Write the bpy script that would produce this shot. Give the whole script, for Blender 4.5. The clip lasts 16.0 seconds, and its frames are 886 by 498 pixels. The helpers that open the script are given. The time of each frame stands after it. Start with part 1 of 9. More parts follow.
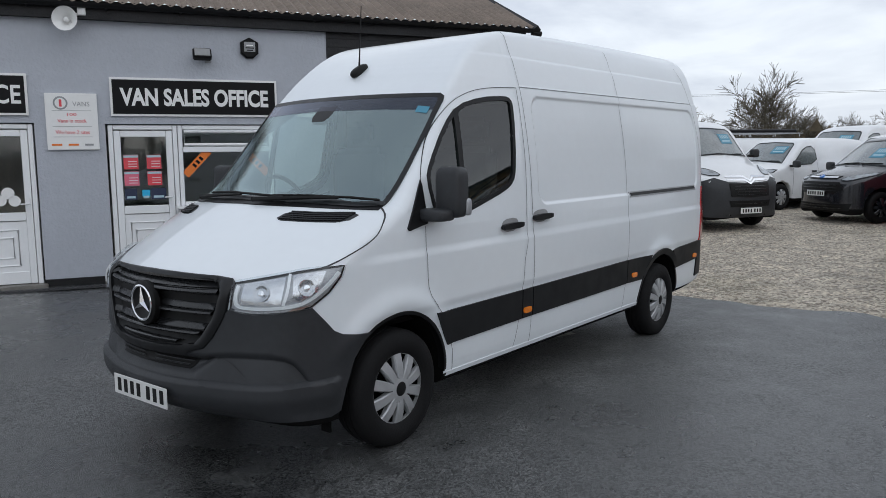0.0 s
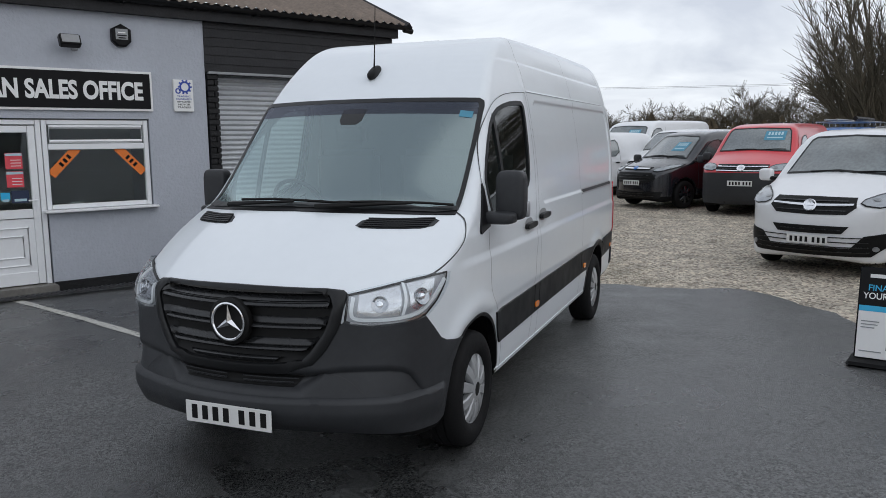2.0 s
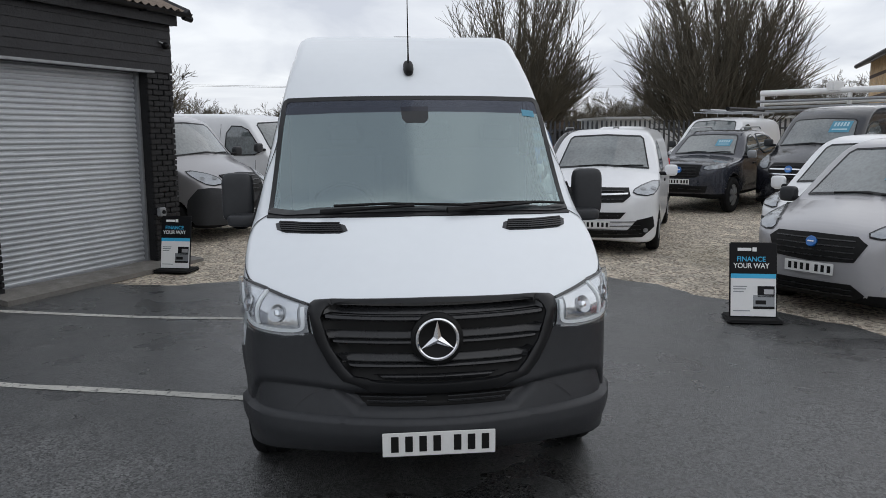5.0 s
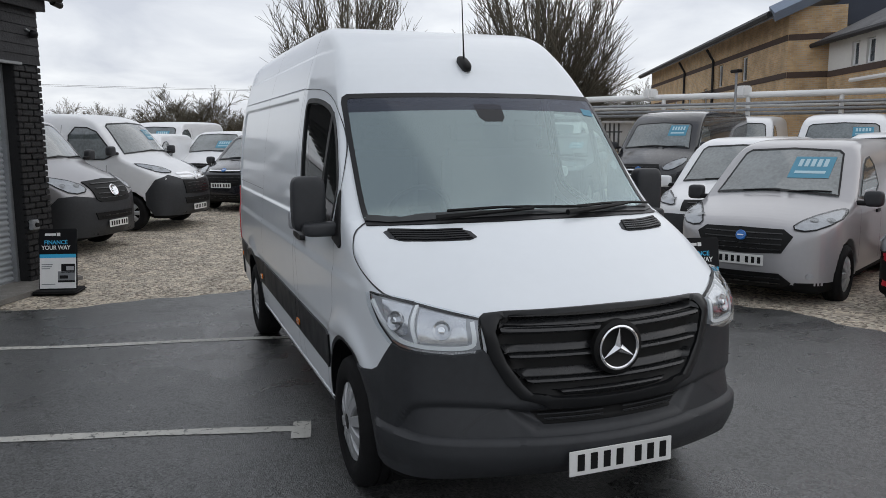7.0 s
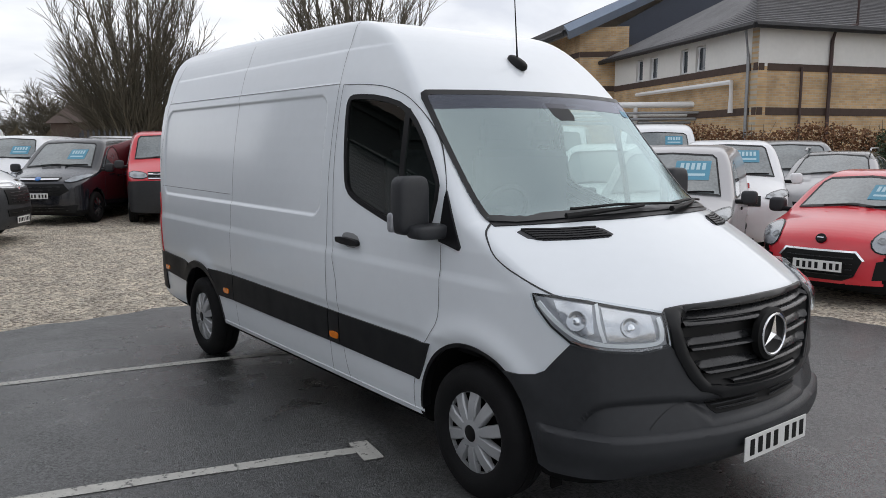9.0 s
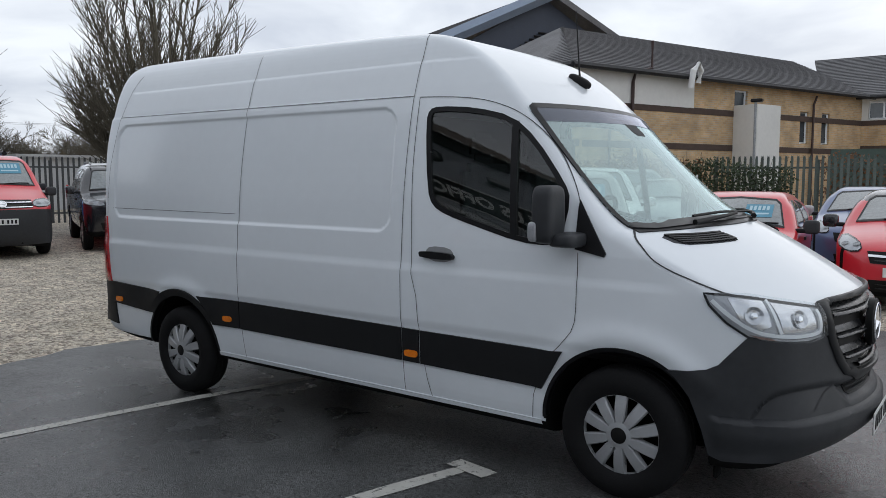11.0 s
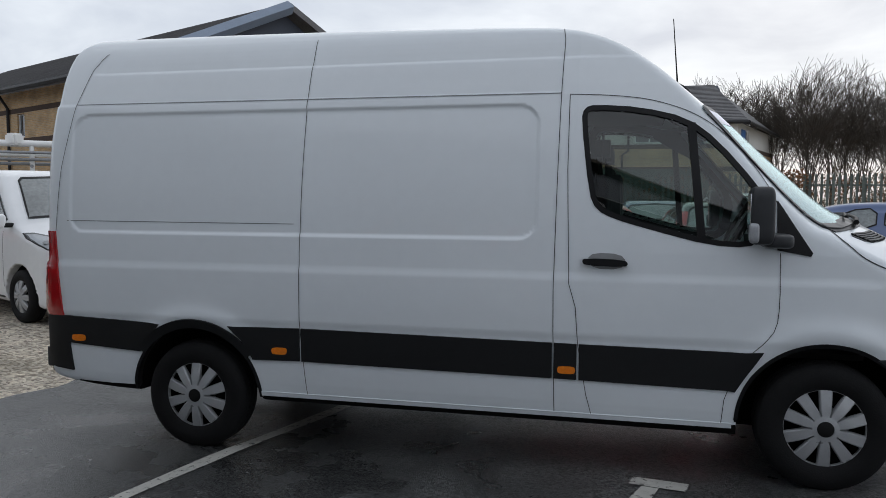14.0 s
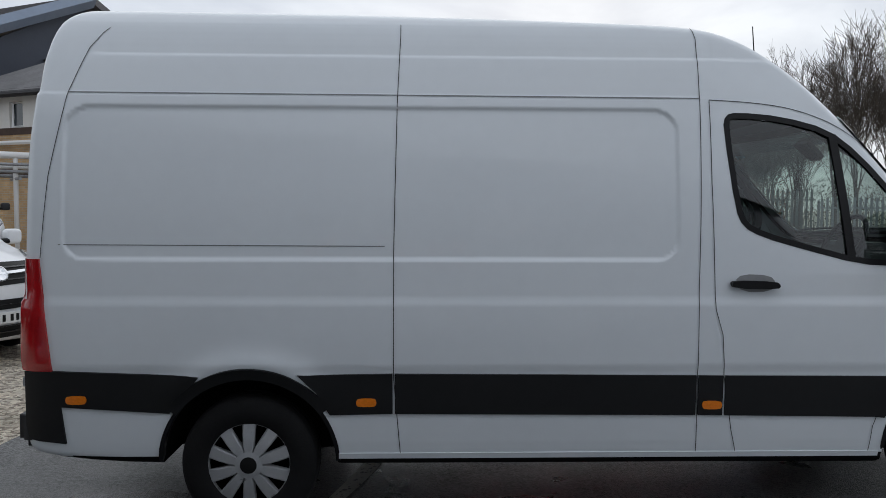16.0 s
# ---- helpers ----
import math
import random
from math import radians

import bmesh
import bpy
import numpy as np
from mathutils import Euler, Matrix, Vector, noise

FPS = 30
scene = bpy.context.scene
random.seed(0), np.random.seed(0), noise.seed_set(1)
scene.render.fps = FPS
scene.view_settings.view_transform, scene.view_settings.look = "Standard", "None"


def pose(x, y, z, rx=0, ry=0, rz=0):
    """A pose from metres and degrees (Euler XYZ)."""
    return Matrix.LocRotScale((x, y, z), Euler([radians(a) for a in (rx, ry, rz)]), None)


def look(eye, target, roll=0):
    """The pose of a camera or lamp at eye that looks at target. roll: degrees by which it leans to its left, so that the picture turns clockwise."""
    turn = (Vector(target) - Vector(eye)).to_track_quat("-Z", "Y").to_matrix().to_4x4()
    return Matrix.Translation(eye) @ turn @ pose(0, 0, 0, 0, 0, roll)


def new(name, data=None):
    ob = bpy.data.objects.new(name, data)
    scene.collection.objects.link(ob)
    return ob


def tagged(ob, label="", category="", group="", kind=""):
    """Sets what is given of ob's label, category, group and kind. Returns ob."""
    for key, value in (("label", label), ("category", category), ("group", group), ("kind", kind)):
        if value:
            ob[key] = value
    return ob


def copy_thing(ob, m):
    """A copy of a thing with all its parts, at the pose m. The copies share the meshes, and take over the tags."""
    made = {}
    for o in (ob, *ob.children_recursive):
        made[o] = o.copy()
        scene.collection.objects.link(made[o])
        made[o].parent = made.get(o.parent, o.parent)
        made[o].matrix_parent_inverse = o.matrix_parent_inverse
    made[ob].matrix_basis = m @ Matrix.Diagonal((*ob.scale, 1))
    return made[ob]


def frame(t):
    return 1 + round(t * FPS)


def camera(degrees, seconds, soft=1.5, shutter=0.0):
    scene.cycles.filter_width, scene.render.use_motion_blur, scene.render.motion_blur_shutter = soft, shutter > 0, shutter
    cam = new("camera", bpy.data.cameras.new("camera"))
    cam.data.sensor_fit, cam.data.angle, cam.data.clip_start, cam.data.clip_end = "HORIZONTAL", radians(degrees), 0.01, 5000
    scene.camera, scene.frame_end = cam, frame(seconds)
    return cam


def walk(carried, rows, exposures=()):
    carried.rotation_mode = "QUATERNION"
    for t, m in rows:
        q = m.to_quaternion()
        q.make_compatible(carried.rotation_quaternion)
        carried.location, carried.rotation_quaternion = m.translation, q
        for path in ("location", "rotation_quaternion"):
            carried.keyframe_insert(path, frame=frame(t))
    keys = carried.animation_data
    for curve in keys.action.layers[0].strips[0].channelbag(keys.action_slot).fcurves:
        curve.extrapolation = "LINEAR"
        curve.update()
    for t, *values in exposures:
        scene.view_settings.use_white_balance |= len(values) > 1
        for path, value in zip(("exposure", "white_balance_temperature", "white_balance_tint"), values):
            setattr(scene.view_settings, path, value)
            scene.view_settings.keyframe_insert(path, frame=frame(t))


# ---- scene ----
cam = camera(59.4, 16.0, soft=0.8)
PATH = [
    (0, (3.221, 3.868, 1.693), (1.67, 2.63, 1.444), -0.6),
    (0.5, (3.447, 3.531, 1.709), (1.807, 2.416, 1.448), -0.6),
    (1, (3.704, 3.17, 1.749), (1.989, 2.178, 1.477), -0.7),
    (1.5, (3.983, 2.816, 1.778), (2.203, 1.947, 1.501), -0.6),
    (2, (4.157, 2.433, 1.795), (2.318, 1.698, 1.516), -0.6),
    (2.5, (4.35, 1.993, 1.789), (2.457, 1.409, 1.513), -0.6),
    (3, (4.482, 1.543, 1.795), (2.546, 1.125, 1.517), -0.5),
    (3.5, (4.554, 1.071, 1.808), (2.59, 0.816, 1.527), -0.5),
    (4, (4.638, 0.595, 1.835), (2.661, 0.494, 1.548), -0.5),
    (4.5, (4.564, 0.124, 1.83), (2.586, 0.179, 1.54), -0.5),
    (7, (3.808, -1.883, 1.811), (1.957, -1.181, 1.525), -0.4),
    (7.5, (3.606, -2.267, 1.808), (1.812, -1.429, 1.527), -0.4),
    (8, (3.408, -2.619, 1.806), (1.676, -1.658, 1.527), -0.3),
    (8.5, (3.13, -2.957, 1.79), (1.47, -1.876, 1.515), -0.2),
    (9, (2.847, -3.321, 1.76), (1.272, -2.118, 1.494), -0.1),
    (11.5, (1.19, -4.803, 1.62), (0.117, -3.124, 1.449), -0.0),
    (12, (0.792, -4.984, 1.594), (-0.166, -3.236, 1.43), -0.0),
    (12.5, (0.351, -5.161, 1.589), (-0.493, -3.354, 1.429), 0.1),
    (13, (-0.072, -5.298, 1.58), (-0.797, -3.441, 1.425), 0.1),
    (13.5, (-0.542, -5.314, 1.579), (-1.142, -3.412, 1.431), 0.2),
    (14, (-1.007, -5.308, 1.552), (-1.476, -3.368, 1.416), 0.2),
    (14.5, (-1.462, -5.217, 1.545), (-1.796, -3.249, 1.418), 0.2),
    (15, (-1.926, -5.096, 1.548), (-2.132, -3.11, 1.429), 0.1),
    (15.5, (-2.389, -4.999, 1.554), (-2.46, -3.004, 1.444), 0.3),
    (16, (-2.826, -4.804, 1.564), (-2.761, -2.808, 1.462), 0.2),
]
walk(cam, [(t, look(eye, target, roll)) for t, eye, target, roll in PATH],
     exposures=[(0, 0.46, 6400, 10), (4, 0.46, 6650, 11), (7, 0.46, 6700, 11), (9, 0.66, 6800, 12), (11.5, 0.46, 6500, 10), (16, 0.35, 6500, 10)])

# ---- world, sun, exposure ----
def world_sky():
    w = bpy.data.worlds.new("sky")
    scene.world = w
    w.use_nodes = True
    nt = w.node_tree
    nt.nodes.clear()
    out = nt.nodes.new("ShaderNodeOutputWorld")
    bg = nt.nodes.new("ShaderNodeBackground")
    sky = nt.nodes.new("ShaderNodeTexSky")
    sky.sky_type = 'NISHITA'
    sky.sun_disc = False
    sky.sun_elevation = radians(24)
    sky.sun_rotation = radians(11)
    tc = nt.nodes.new("ShaderNodeTexCoord")
    sep = nt.nodes.new("ShaderNodeSeparateXYZ")
    nt.links.new(tc.outputs["Generated"], sep.inputs[0])
    # flatten the dome so that the clouds lie as a layer
    div = nt.nodes.new("ShaderNodeVectorMath"); div.operation = 'DIVIDE'
    zz = nt.nodes.new("ShaderNodeMath"); zz.operation = 'MAXIMUM'; zz.inputs[1].default_value = 0.04
    nt.links.new(sep.outputs["Z"], zz.inputs[0])
    add = nt.nodes.new("ShaderNodeMath"); add.inputs[1].default_value = 0.22
    nt.links.new(zz.outputs[0], add.inputs[0])
    comb = nt.nodes.new("ShaderNodeCombineXYZ")
    for i in range(3):
        nt.links.new(add.outputs[0], comb.inputs[i])
    nt.links.new(tc.outputs["Generated"], div.inputs[0])
    nt.links.new(comb.outputs[0], div.inputs[1])
    n1 = nt.nodes.new("ShaderNodeTexNoise")
    n1.inputs["Scale"].default_value = 1.7
    n1.inputs["Detail"].default_value = 7
    n1.inputs["Roughness"].default_value = 0.52
    n1.inputs["Distortion"].default_value = 0.35
    nt.links.new(div.outputs[0], n1.inputs["Vector"])
    ramp = nt.nodes.new("ShaderNodeValToRGB")
    ramp.color_ramp.elements[0].position = 0.36
    ramp.color_ramp.elements[0].color = (0.49, 0.53, 0.605, 1)
    ramp.color_ramp.elements[1].position = 0.64
    ramp.color_ramp.elements[1].color = (0.71, 0.75, 0.80, 1)
    nt.links.new(n1.outputs["Fac"], ramp.inputs[0])
    # the cloud thins out towards the horizon
    grad = nt.nodes.new("ShaderNodeMapRange")
    grad.inputs["From Min"].default_value = 0.0
    grad.inputs["From Max"].default_value = 0.9
    grad.inputs["To Min"].default_value = 0.93
    grad.inputs["To Max"].default_value = 0.82
    nt.links.new(sep.outputs["Z"], grad.inputs["Value"])
    mul = nt.nodes.new("ShaderNodeVectorMath"); mul.operation = 'SCALE'
    nt.links.new(ramp.outputs[0], mul.inputs[0])
    nt.links.new(grad.outputs[0], mul.inputs["Scale"])
    mix = nt.nodes.new("ShaderNodeMix"); mix.data_type = 'RGBA'
    mix.inputs["Factor"].default_value = 0.93
    dim = nt.nodes.new("ShaderNodeVectorMath"); dim.operation = 'SCALE'
    dim.inputs["Scale"].default_value = 0.1
    nt.links.new(sky.outputs[0], dim.inputs[0])
    nt.links.new(dim.outputs[0], mix.inputs["A"])
    nt.links.new(mul.outputs[0], mix.inputs["B"])
    nt.links.new(mix.outputs["Result"], bg.inputs["Color"])
    bg.inputs["Strength"].default_value = SKY
    nt.links.new(bg.outputs[0], out.inputs[0])


SKY = 1.05
world_sky()
sun = new("sun", bpy.data.lights.new("sun", 'SUN'))
sun.data.energy = 0.5
sun.data.angle = radians(130)
sun.data.color = (1.0, 0.985, 0.96)
sun.matrix_world = look((4, 20, 9), (0, 0, 0))


# ---- materials ----
def mat(name, col=(0.5, 0.5, 0.5), rough=0.5, metal=0.0, coat=0.0, spec=0.5, var=0.0, scale=8.0, bump=0.0, bscale=60.0,
        fine=0.0, transmission=0.0, alpha=1.0, rvar=0.0, obj=False, emit=None):
    """A node material: base colour varied at two scales, with a roughness that varies and a fine relief."""
    m = bpy.data.materials.new(name)
    m.use_nodes = True
    nt = m.node_tree
    b = nt.nodes["Principled BSDF"]
    b.inputs["Base Color"].default_value = (*col, 1)
    b.inputs["Roughness"].default_value = rough
    b.inputs["Metallic"].default_value = metal
    b.inputs["Coat Weight"].default_value = coat
    b.inputs["Coat Roughness"].default_value = 0.06
    b.inputs["Specular IOR Level"].default_value = spec
    b.inputs["Transmission Weight"].default_value = transmission
    b.inputs["Alpha"].default_value = alpha
    if emit:
        b.inputs["Emission Color"].default_value = (*col, 1)
        b.inputs["Emission Strength"].default_value = emit
    if var or bump or rvar or fine:
        tc = nt.nodes.new("ShaderNodeTexCoord")
        src = tc.outputs["Object"]
        if var:
            a = nt.nodes.new("ShaderNodeTexNoise")
            a.inputs["Scale"].default_value = scale
            a.inputs["Detail"].default_value = 6
            c = nt.nodes.new("ShaderNodeTexNoise")
            c.inputs["Scale"].default_value = scale * 9
            c.inputs["Detail"].default_value = 4
            nt.links.new(src, a.inputs["Vector"])
            nt.links.new(src, c.inputs["Vector"])
            mr = nt.nodes.new("ShaderNodeMix")
            mr.inputs["Factor"].default_value = 0.45
            nt.links.new(a.outputs["Fac"], mr.inputs["A"])
            nt.links.new(c.outputs["Fac"], mr.inputs["B"])
            rg = nt.nodes.new("ShaderNodeMapRange")
            rg.inputs["From Min"].default_value = 0.3
            rg.inputs["From Max"].default_value = 0.7
            rg.inputs["To Min"].default_value = 1 - var
            rg.inputs["To Max"].default_value = 1 + var
            nt.links.new(mr.outputs["Result"], rg.inputs["Value"])
            fac = rg.outputs[0]
            if obj:
                oi = nt.nodes.new("ShaderNodeObjectInfo")
                r2 = nt.nodes.new("ShaderNodeMapRange")
                r2.inputs["To Min"].default_value = 0.8
                r2.inputs["To Max"].default_value = 1.2
                nt.links.new(oi.outputs["Random"], r2.inputs["Value"])
                mm = nt.nodes.new("ShaderNodeMath"); mm.operation = 'MULTIPLY'
                nt.links.new(fac, mm.inputs[0]); nt.links.new(r2.outputs[0], mm.inputs[1])
                fac = mm.outputs[0]
            sc = nt.nodes.new("ShaderNodeVectorMath"); sc.operation = 'SCALE'
            sc.inputs[0].default_value = col
            nt.links.new(fac, sc.inputs["Scale"])
            nt.links.new(sc.outputs[0], b.inputs["Base Color"])
        if rvar:
            d = nt.nodes.new("ShaderNodeTexNoise")
            d.inputs["Scale"].default_value = scale * 1.7
            d.inputs["Detail"].default_value = 5
            nt.links.new(src, d.inputs["Vector"])
            rr = nt.nodes.new("ShaderNodeMapRange")
            rr.inputs["From Min"].default_value = 0.3
            rr.inputs["From Max"].default_value = 0.7
            rr.inputs["To Min"].default_value = max(rough - rvar, 0.02)
            rr.inputs["To Max"].default_value = min(rough + rvar, 1)
            nt.links.new(d.outputs["Fac"], rr.inputs["Value"])
            nt.links.new(rr.outputs[0], b.inputs["Roughness"])
        if bump:
            e = nt.nodes.new("ShaderNodeTexNoise")
            e.inputs["Scale"].default_value = bscale
            e.inputs["Detail"].default_value = 5
            nt.links.new(src, e.inputs["Vector"])
            bp = nt.nodes.new("ShaderNodeBump")
            bp.inputs["Strength"].default_value = bump
            bp.inputs["Distance"].default_value = 0.02
            nt.links.new(e.outputs["Fac"], bp.inputs["Height"])
            nt.links.new(bp.outputs[0], b.inputs["Normal"])
    return m


def glass_mat(name, tint=(0.75, 0.82, 0.80), base=0.04, gloss=(1, 1, 1), rough=0.015):
    """A thin pane: tinted see-through film with a mirror that grows at a glancing angle."""
    m = bpy.data.materials.new(name)
    m.use_nodes = True
    nt = m.node_tree
    nt.nodes.clear()
    out = nt.nodes.new("ShaderNodeOutputMaterial")
    tr = nt.nodes.new("ShaderNodeBsdfTransparent")
    tr.inputs[0].default_value = (*tint, 1)
    gl = nt.nodes.new("ShaderNodeBsdfGlossy")
    gl.inputs["Roughness"].default_value = rough
    gl.inputs["Color"].default_value = (*gloss, 1)
    lw = nt.nodes.new("ShaderNodeLayerWeight")
    lw.inputs["Blend"].default_value = 0.5
    fr = nt.nodes.new("ShaderNodeMath"); fr.operation = 'POWER'; fr.inputs[1].default_value = 4.5
    nt.links.new(lw.outputs["Facing"], fr.inputs[0])
    mp = nt.nodes.new("ShaderNodeMapRange")
    mp.inputs["From Min"].default_value = 0.0
    mp.inputs["From Max"].default_value = 1.0
    mp.inputs["To Min"].default_value = base
    mp.inputs["To Max"].default_value = 1.0
    mx = nt.nodes.new("ShaderNodeMixShader")
    nt.links.new(fr.outputs[0], mp.inputs["Value"])
    nt.links.new(mp.outputs[0], mx.inputs[0])
    nt.links.new(tr.outputs[0], mx.inputs[1])
    nt.links.new(gl.outputs[0], mx.inputs[2])
    nt.links.new(mx.outputs[0], out.inputs[0])
    return m


WHITE = mat("white_paint", (0.76, 0.80, 0.83), 0.30, coat=0.6, var=0.02, scale=1.5)
FLEET = mat("white_paint_fleet", (0.79, 0.80, 0.81), 0.32, coat=0.5, var=0.04, scale=1.2)
SILVER = mat("silver_paint", (0.39, 0.385, 0.395), 0.32, metal=0.35, coat=0.6, var=0.03, scale=2)
BLACKP = mat("black_paint", (0.012, 0.013, 0.017), 0.22, coat=0.8, var=0.1, scale=2)
NAVYP = mat("dark_grey_paint", (0.028, 0.032, 0.045), 0.25, metal=0.3, coat=0.8, var=0.1, scale=2)
REDP = mat("red_paint", (0.62, 0.022, 0.036), 0.28, coat=0.7, var=0.05, scale=2)
BLUEP = mat("blue_paint", (0.02, 0.16, 0.50), 0.3, coat=0.7, var=0.05, scale=2)
SLATEP = mat("slate_blue_paint", (0.09, 0.13, 0.25), 0.28, metal=0.3, coat=0.7, var=0.05, scale=2)
GREYP = mat("grey_paint", (0.22, 0.23, 0.24), 0.3, metal=0.4, coat=0.7, var=0.05, scale=2)
PLASTIC = mat("textured_plastic", (0.030, 0.0318, 0.035), 0.46, spec=0.36, var=0.18, scale=3, bump=0.12, bscale=500, rvar=0.08)
# Darker copy of the bumper plastic: the flank's shade is in its colour.
STRIP = mat("shaded_strip_plastic", (0.0105, 0.011, 0.012), 0.5, spec=0.28, var=0.12, scale=3, rvar=0.08)
PLASTIC2 = mat("smooth_black_plastic", (0.008, 0.008, 0.009), 0.38, spec=0.22, var=0.15, scale=6, rvar=0.1)
# Shade of the panel gaps as a colour; also the black drain channel.
SEAM = mat("gap_shade_and_drain", (0.045, 0.045, 0.048), 0.8)
# Shade along the crease and the gutter, as a grey.
CREASESHADE = mat("crease_shade", (0.16, 0.165, 0.17), 0.6)
SATIN = mat("satin_black_plastic", (0.010, 0.0105, 0.0115), 0.36, spec=0.34, var=0.15, scale=6, rvar=0.08)
GRILLB = mat("grille_plastic", (0.013, 0.0135, 0.0145), 0.26, spec=0.55, var=0.15, scale=6, rvar=0.08)
RUBBER = mat("tyre_rubber", (0.008, 0.008, 0.0085), 0.74, spec=0.2, var=0.3, scale=9, bump=0.2, bscale=120)
CAP = mat("silver_wheel_plastic", (0.42, 0.43, 0.44), 0.36, metal=0.4, var=0.06, scale=12, rvar=0.1)
ALLOY = mat("alloy", (0.40, 0.41, 0.42), 0.32, metal=0.8, var=0.1, scale=12)
CHROME = mat("chrome", (0.82, 0.83, 0.85), 0.10, metal=1.0)
DARK = mat("underbody", (0.007, 0.007, 0.007), 0.9, spec=0.1, var=0.3, scale=5)
AMBER = mat("amber_lens", (0.85, 0.22, 0.01), 0.18, coat=0.5, var=0.15, scale=60)
REDL = mat("red_lens", (0.42, 0.008, 0.012), 0.10, coat=0.9, var=0.25, scale=14)
LENS = glass_mat("clear_lens", (0.93, 0.95, 0.96), 0.05)
GLASS = glass_mat("windscreen_glass", (0.80, 0.90, 0.88), 0.28, (0.80, 0.97, 0.99), 0.14)
GLASSD = glass_mat("tinted_glass", (0.50, 0.60, 0.57), 0.065)
CARGLASS = mat("dark_car_glass", (0.115, 0.135, 0.137), 0.04, spec=1.0, coat=1.0, var=0.5, scale=2.5)
REFLECT = mat("lamp_reflector", (0.38, 0.39, 0.41), 0.38, metal=0.6, var=0.18, scale=22, bump=0.15, bscale=45)
LAMPC = mat("faceted_reflector", (0.62, 0.63, 0.65), 0.18, metal=0.9, var=0.2, scale=16, bump=0.10, bscale=18)
BOWL = mat("silvered_bowl", (0.48, 0.49, 0.51), 0.16, metal=1.0, var=0.15, scale=30)
LAMPW = mat("white_light_guide", (0.82, 0.84, 0.85), 0.25, coat=0.4)
RIBBED = mat("ribbed_clear_lens", (0.46, 0.46, 0.47), 0.22, metal=0.5, coat=0.4, bump=0.7, bscale=120)
TURNL = mat("brown_indicator_lens", (0.22, 0.14, 0.12), 0.25, coat=0.5, var=0.3, scale=40)
PLATEW = mat("plate_white", (0.72, 0.72, 0.70), 0.4, var=0.05, scale=10)
BLACK = mat("black_ink", (0.008, 0.008, 0.008), 0.5, spec=0.2)
CABIN = mat("cabin_trim", (0.026, 0.027, 0.029), 0.7, var=0.2, scale=6)
SEATM = mat("seat_fabric", (0.028, 0.029, 0.032), 0.9, var=0.3, scale=20)
GREYTRIM = mat("grey_trim", (0.28, 0.285, 0.29), 0.7, var=0.1, scale=4)
LINING = mat("dark_grey_lining", (0.038, 0.039, 0.041), 0.8, var=0.12, scale=4)
STICKB = mat("blue_sticker", (0.06, 0.25, 0.36), 0.4, var=0.05, scale=6)
STICKW = mat("pale_sticker", (0.42, 0.58, 0.64), 0.4, var=0.05, scale=6)
TINTB = glass_mat("tint_band", (0.36, 0.36, 0.41), 0.05, (0.88, 0.9, 1))


# ---- mesh helpers ----
def flat_faces(me):
    """Lets the large faces of a bevelled block stay flat and its bevels round off between them."""
    acc = np.zeros((len(me.vertices), 3))
    for f in me.polygons:
        n = np.array(f.normal) * f.area ** 2
        for i in f.vertices:
            acc[i] += n
    ln = np.linalg.norm(acc, axis=1, keepdims=True)
    me.normals_split_custom_set_from_vertices((acc / np.maximum(ln, 1e-20)).tolist())


def part(name, data, material, parent=None, label="", smooth=True, at=None):
    """Links (verts, faces), a bmesh or a mesh as one object under its parent."""
    if isinstance(data, tuple):
        me = bpy.data.meshes.new(name)
        me.from_pydata([tuple(map(float, v)) for v in data[0]], [], [tuple(map(int, f)) for f in data[1]])
    elif isinstance(data, bmesh.types.BMesh):
        me = bpy.data.meshes.new(name)
        data.to_mesh(me)
    else:
        me = data
    if smooth:
        me.shade_smooth()
        if isinstance(data, tuple):
            me.set_sharp_from_angle(angle=radians(48))
        elif isinstance(data, bmesh.types.BMesh):
            flat_faces(me)
    if isinstance(data, bmesh.types.BMesh):
        data.free()
    if material is not None and not me.materials:
        me.materials.append(material)
    ob = new(name, me)
    if parent is not None:
        ob.parent = parent
    if at is not None:
        ob.matrix_basis = at
    if label:
        ob["label"] = label
    return ob


def empty(name, m, label, category, group=""):
    ob = new(name)
    ob.empty_display_size = 0.2
    ob.matrix_basis = m
    return tagged(ob, label, category, group)


def boxes(specs, bevel=0.0):
    """A bmesh of boxes (cx, cy, cz, sx, sy, sz[, turn about z]); bevelled."""
    bm = bmesh.new()
    for s in specs:
        r = bmesh.ops.create_cube(bm, size=1)
        m = pose(s[0], s[1], s[2], 0, 0, s[6] if len(s) > 6 else 0) @ Matrix.Diagonal((s[3], s[4], s[5], 1))
        bmesh.ops.transform(bm, matrix=m, verts=r["verts"])
    if bevel:
        bmesh.ops.bevel(bm, geom=bm.edges[:], offset=bevel, segments=2, affect='EDGES', clamp_overlap=True)
    return bm


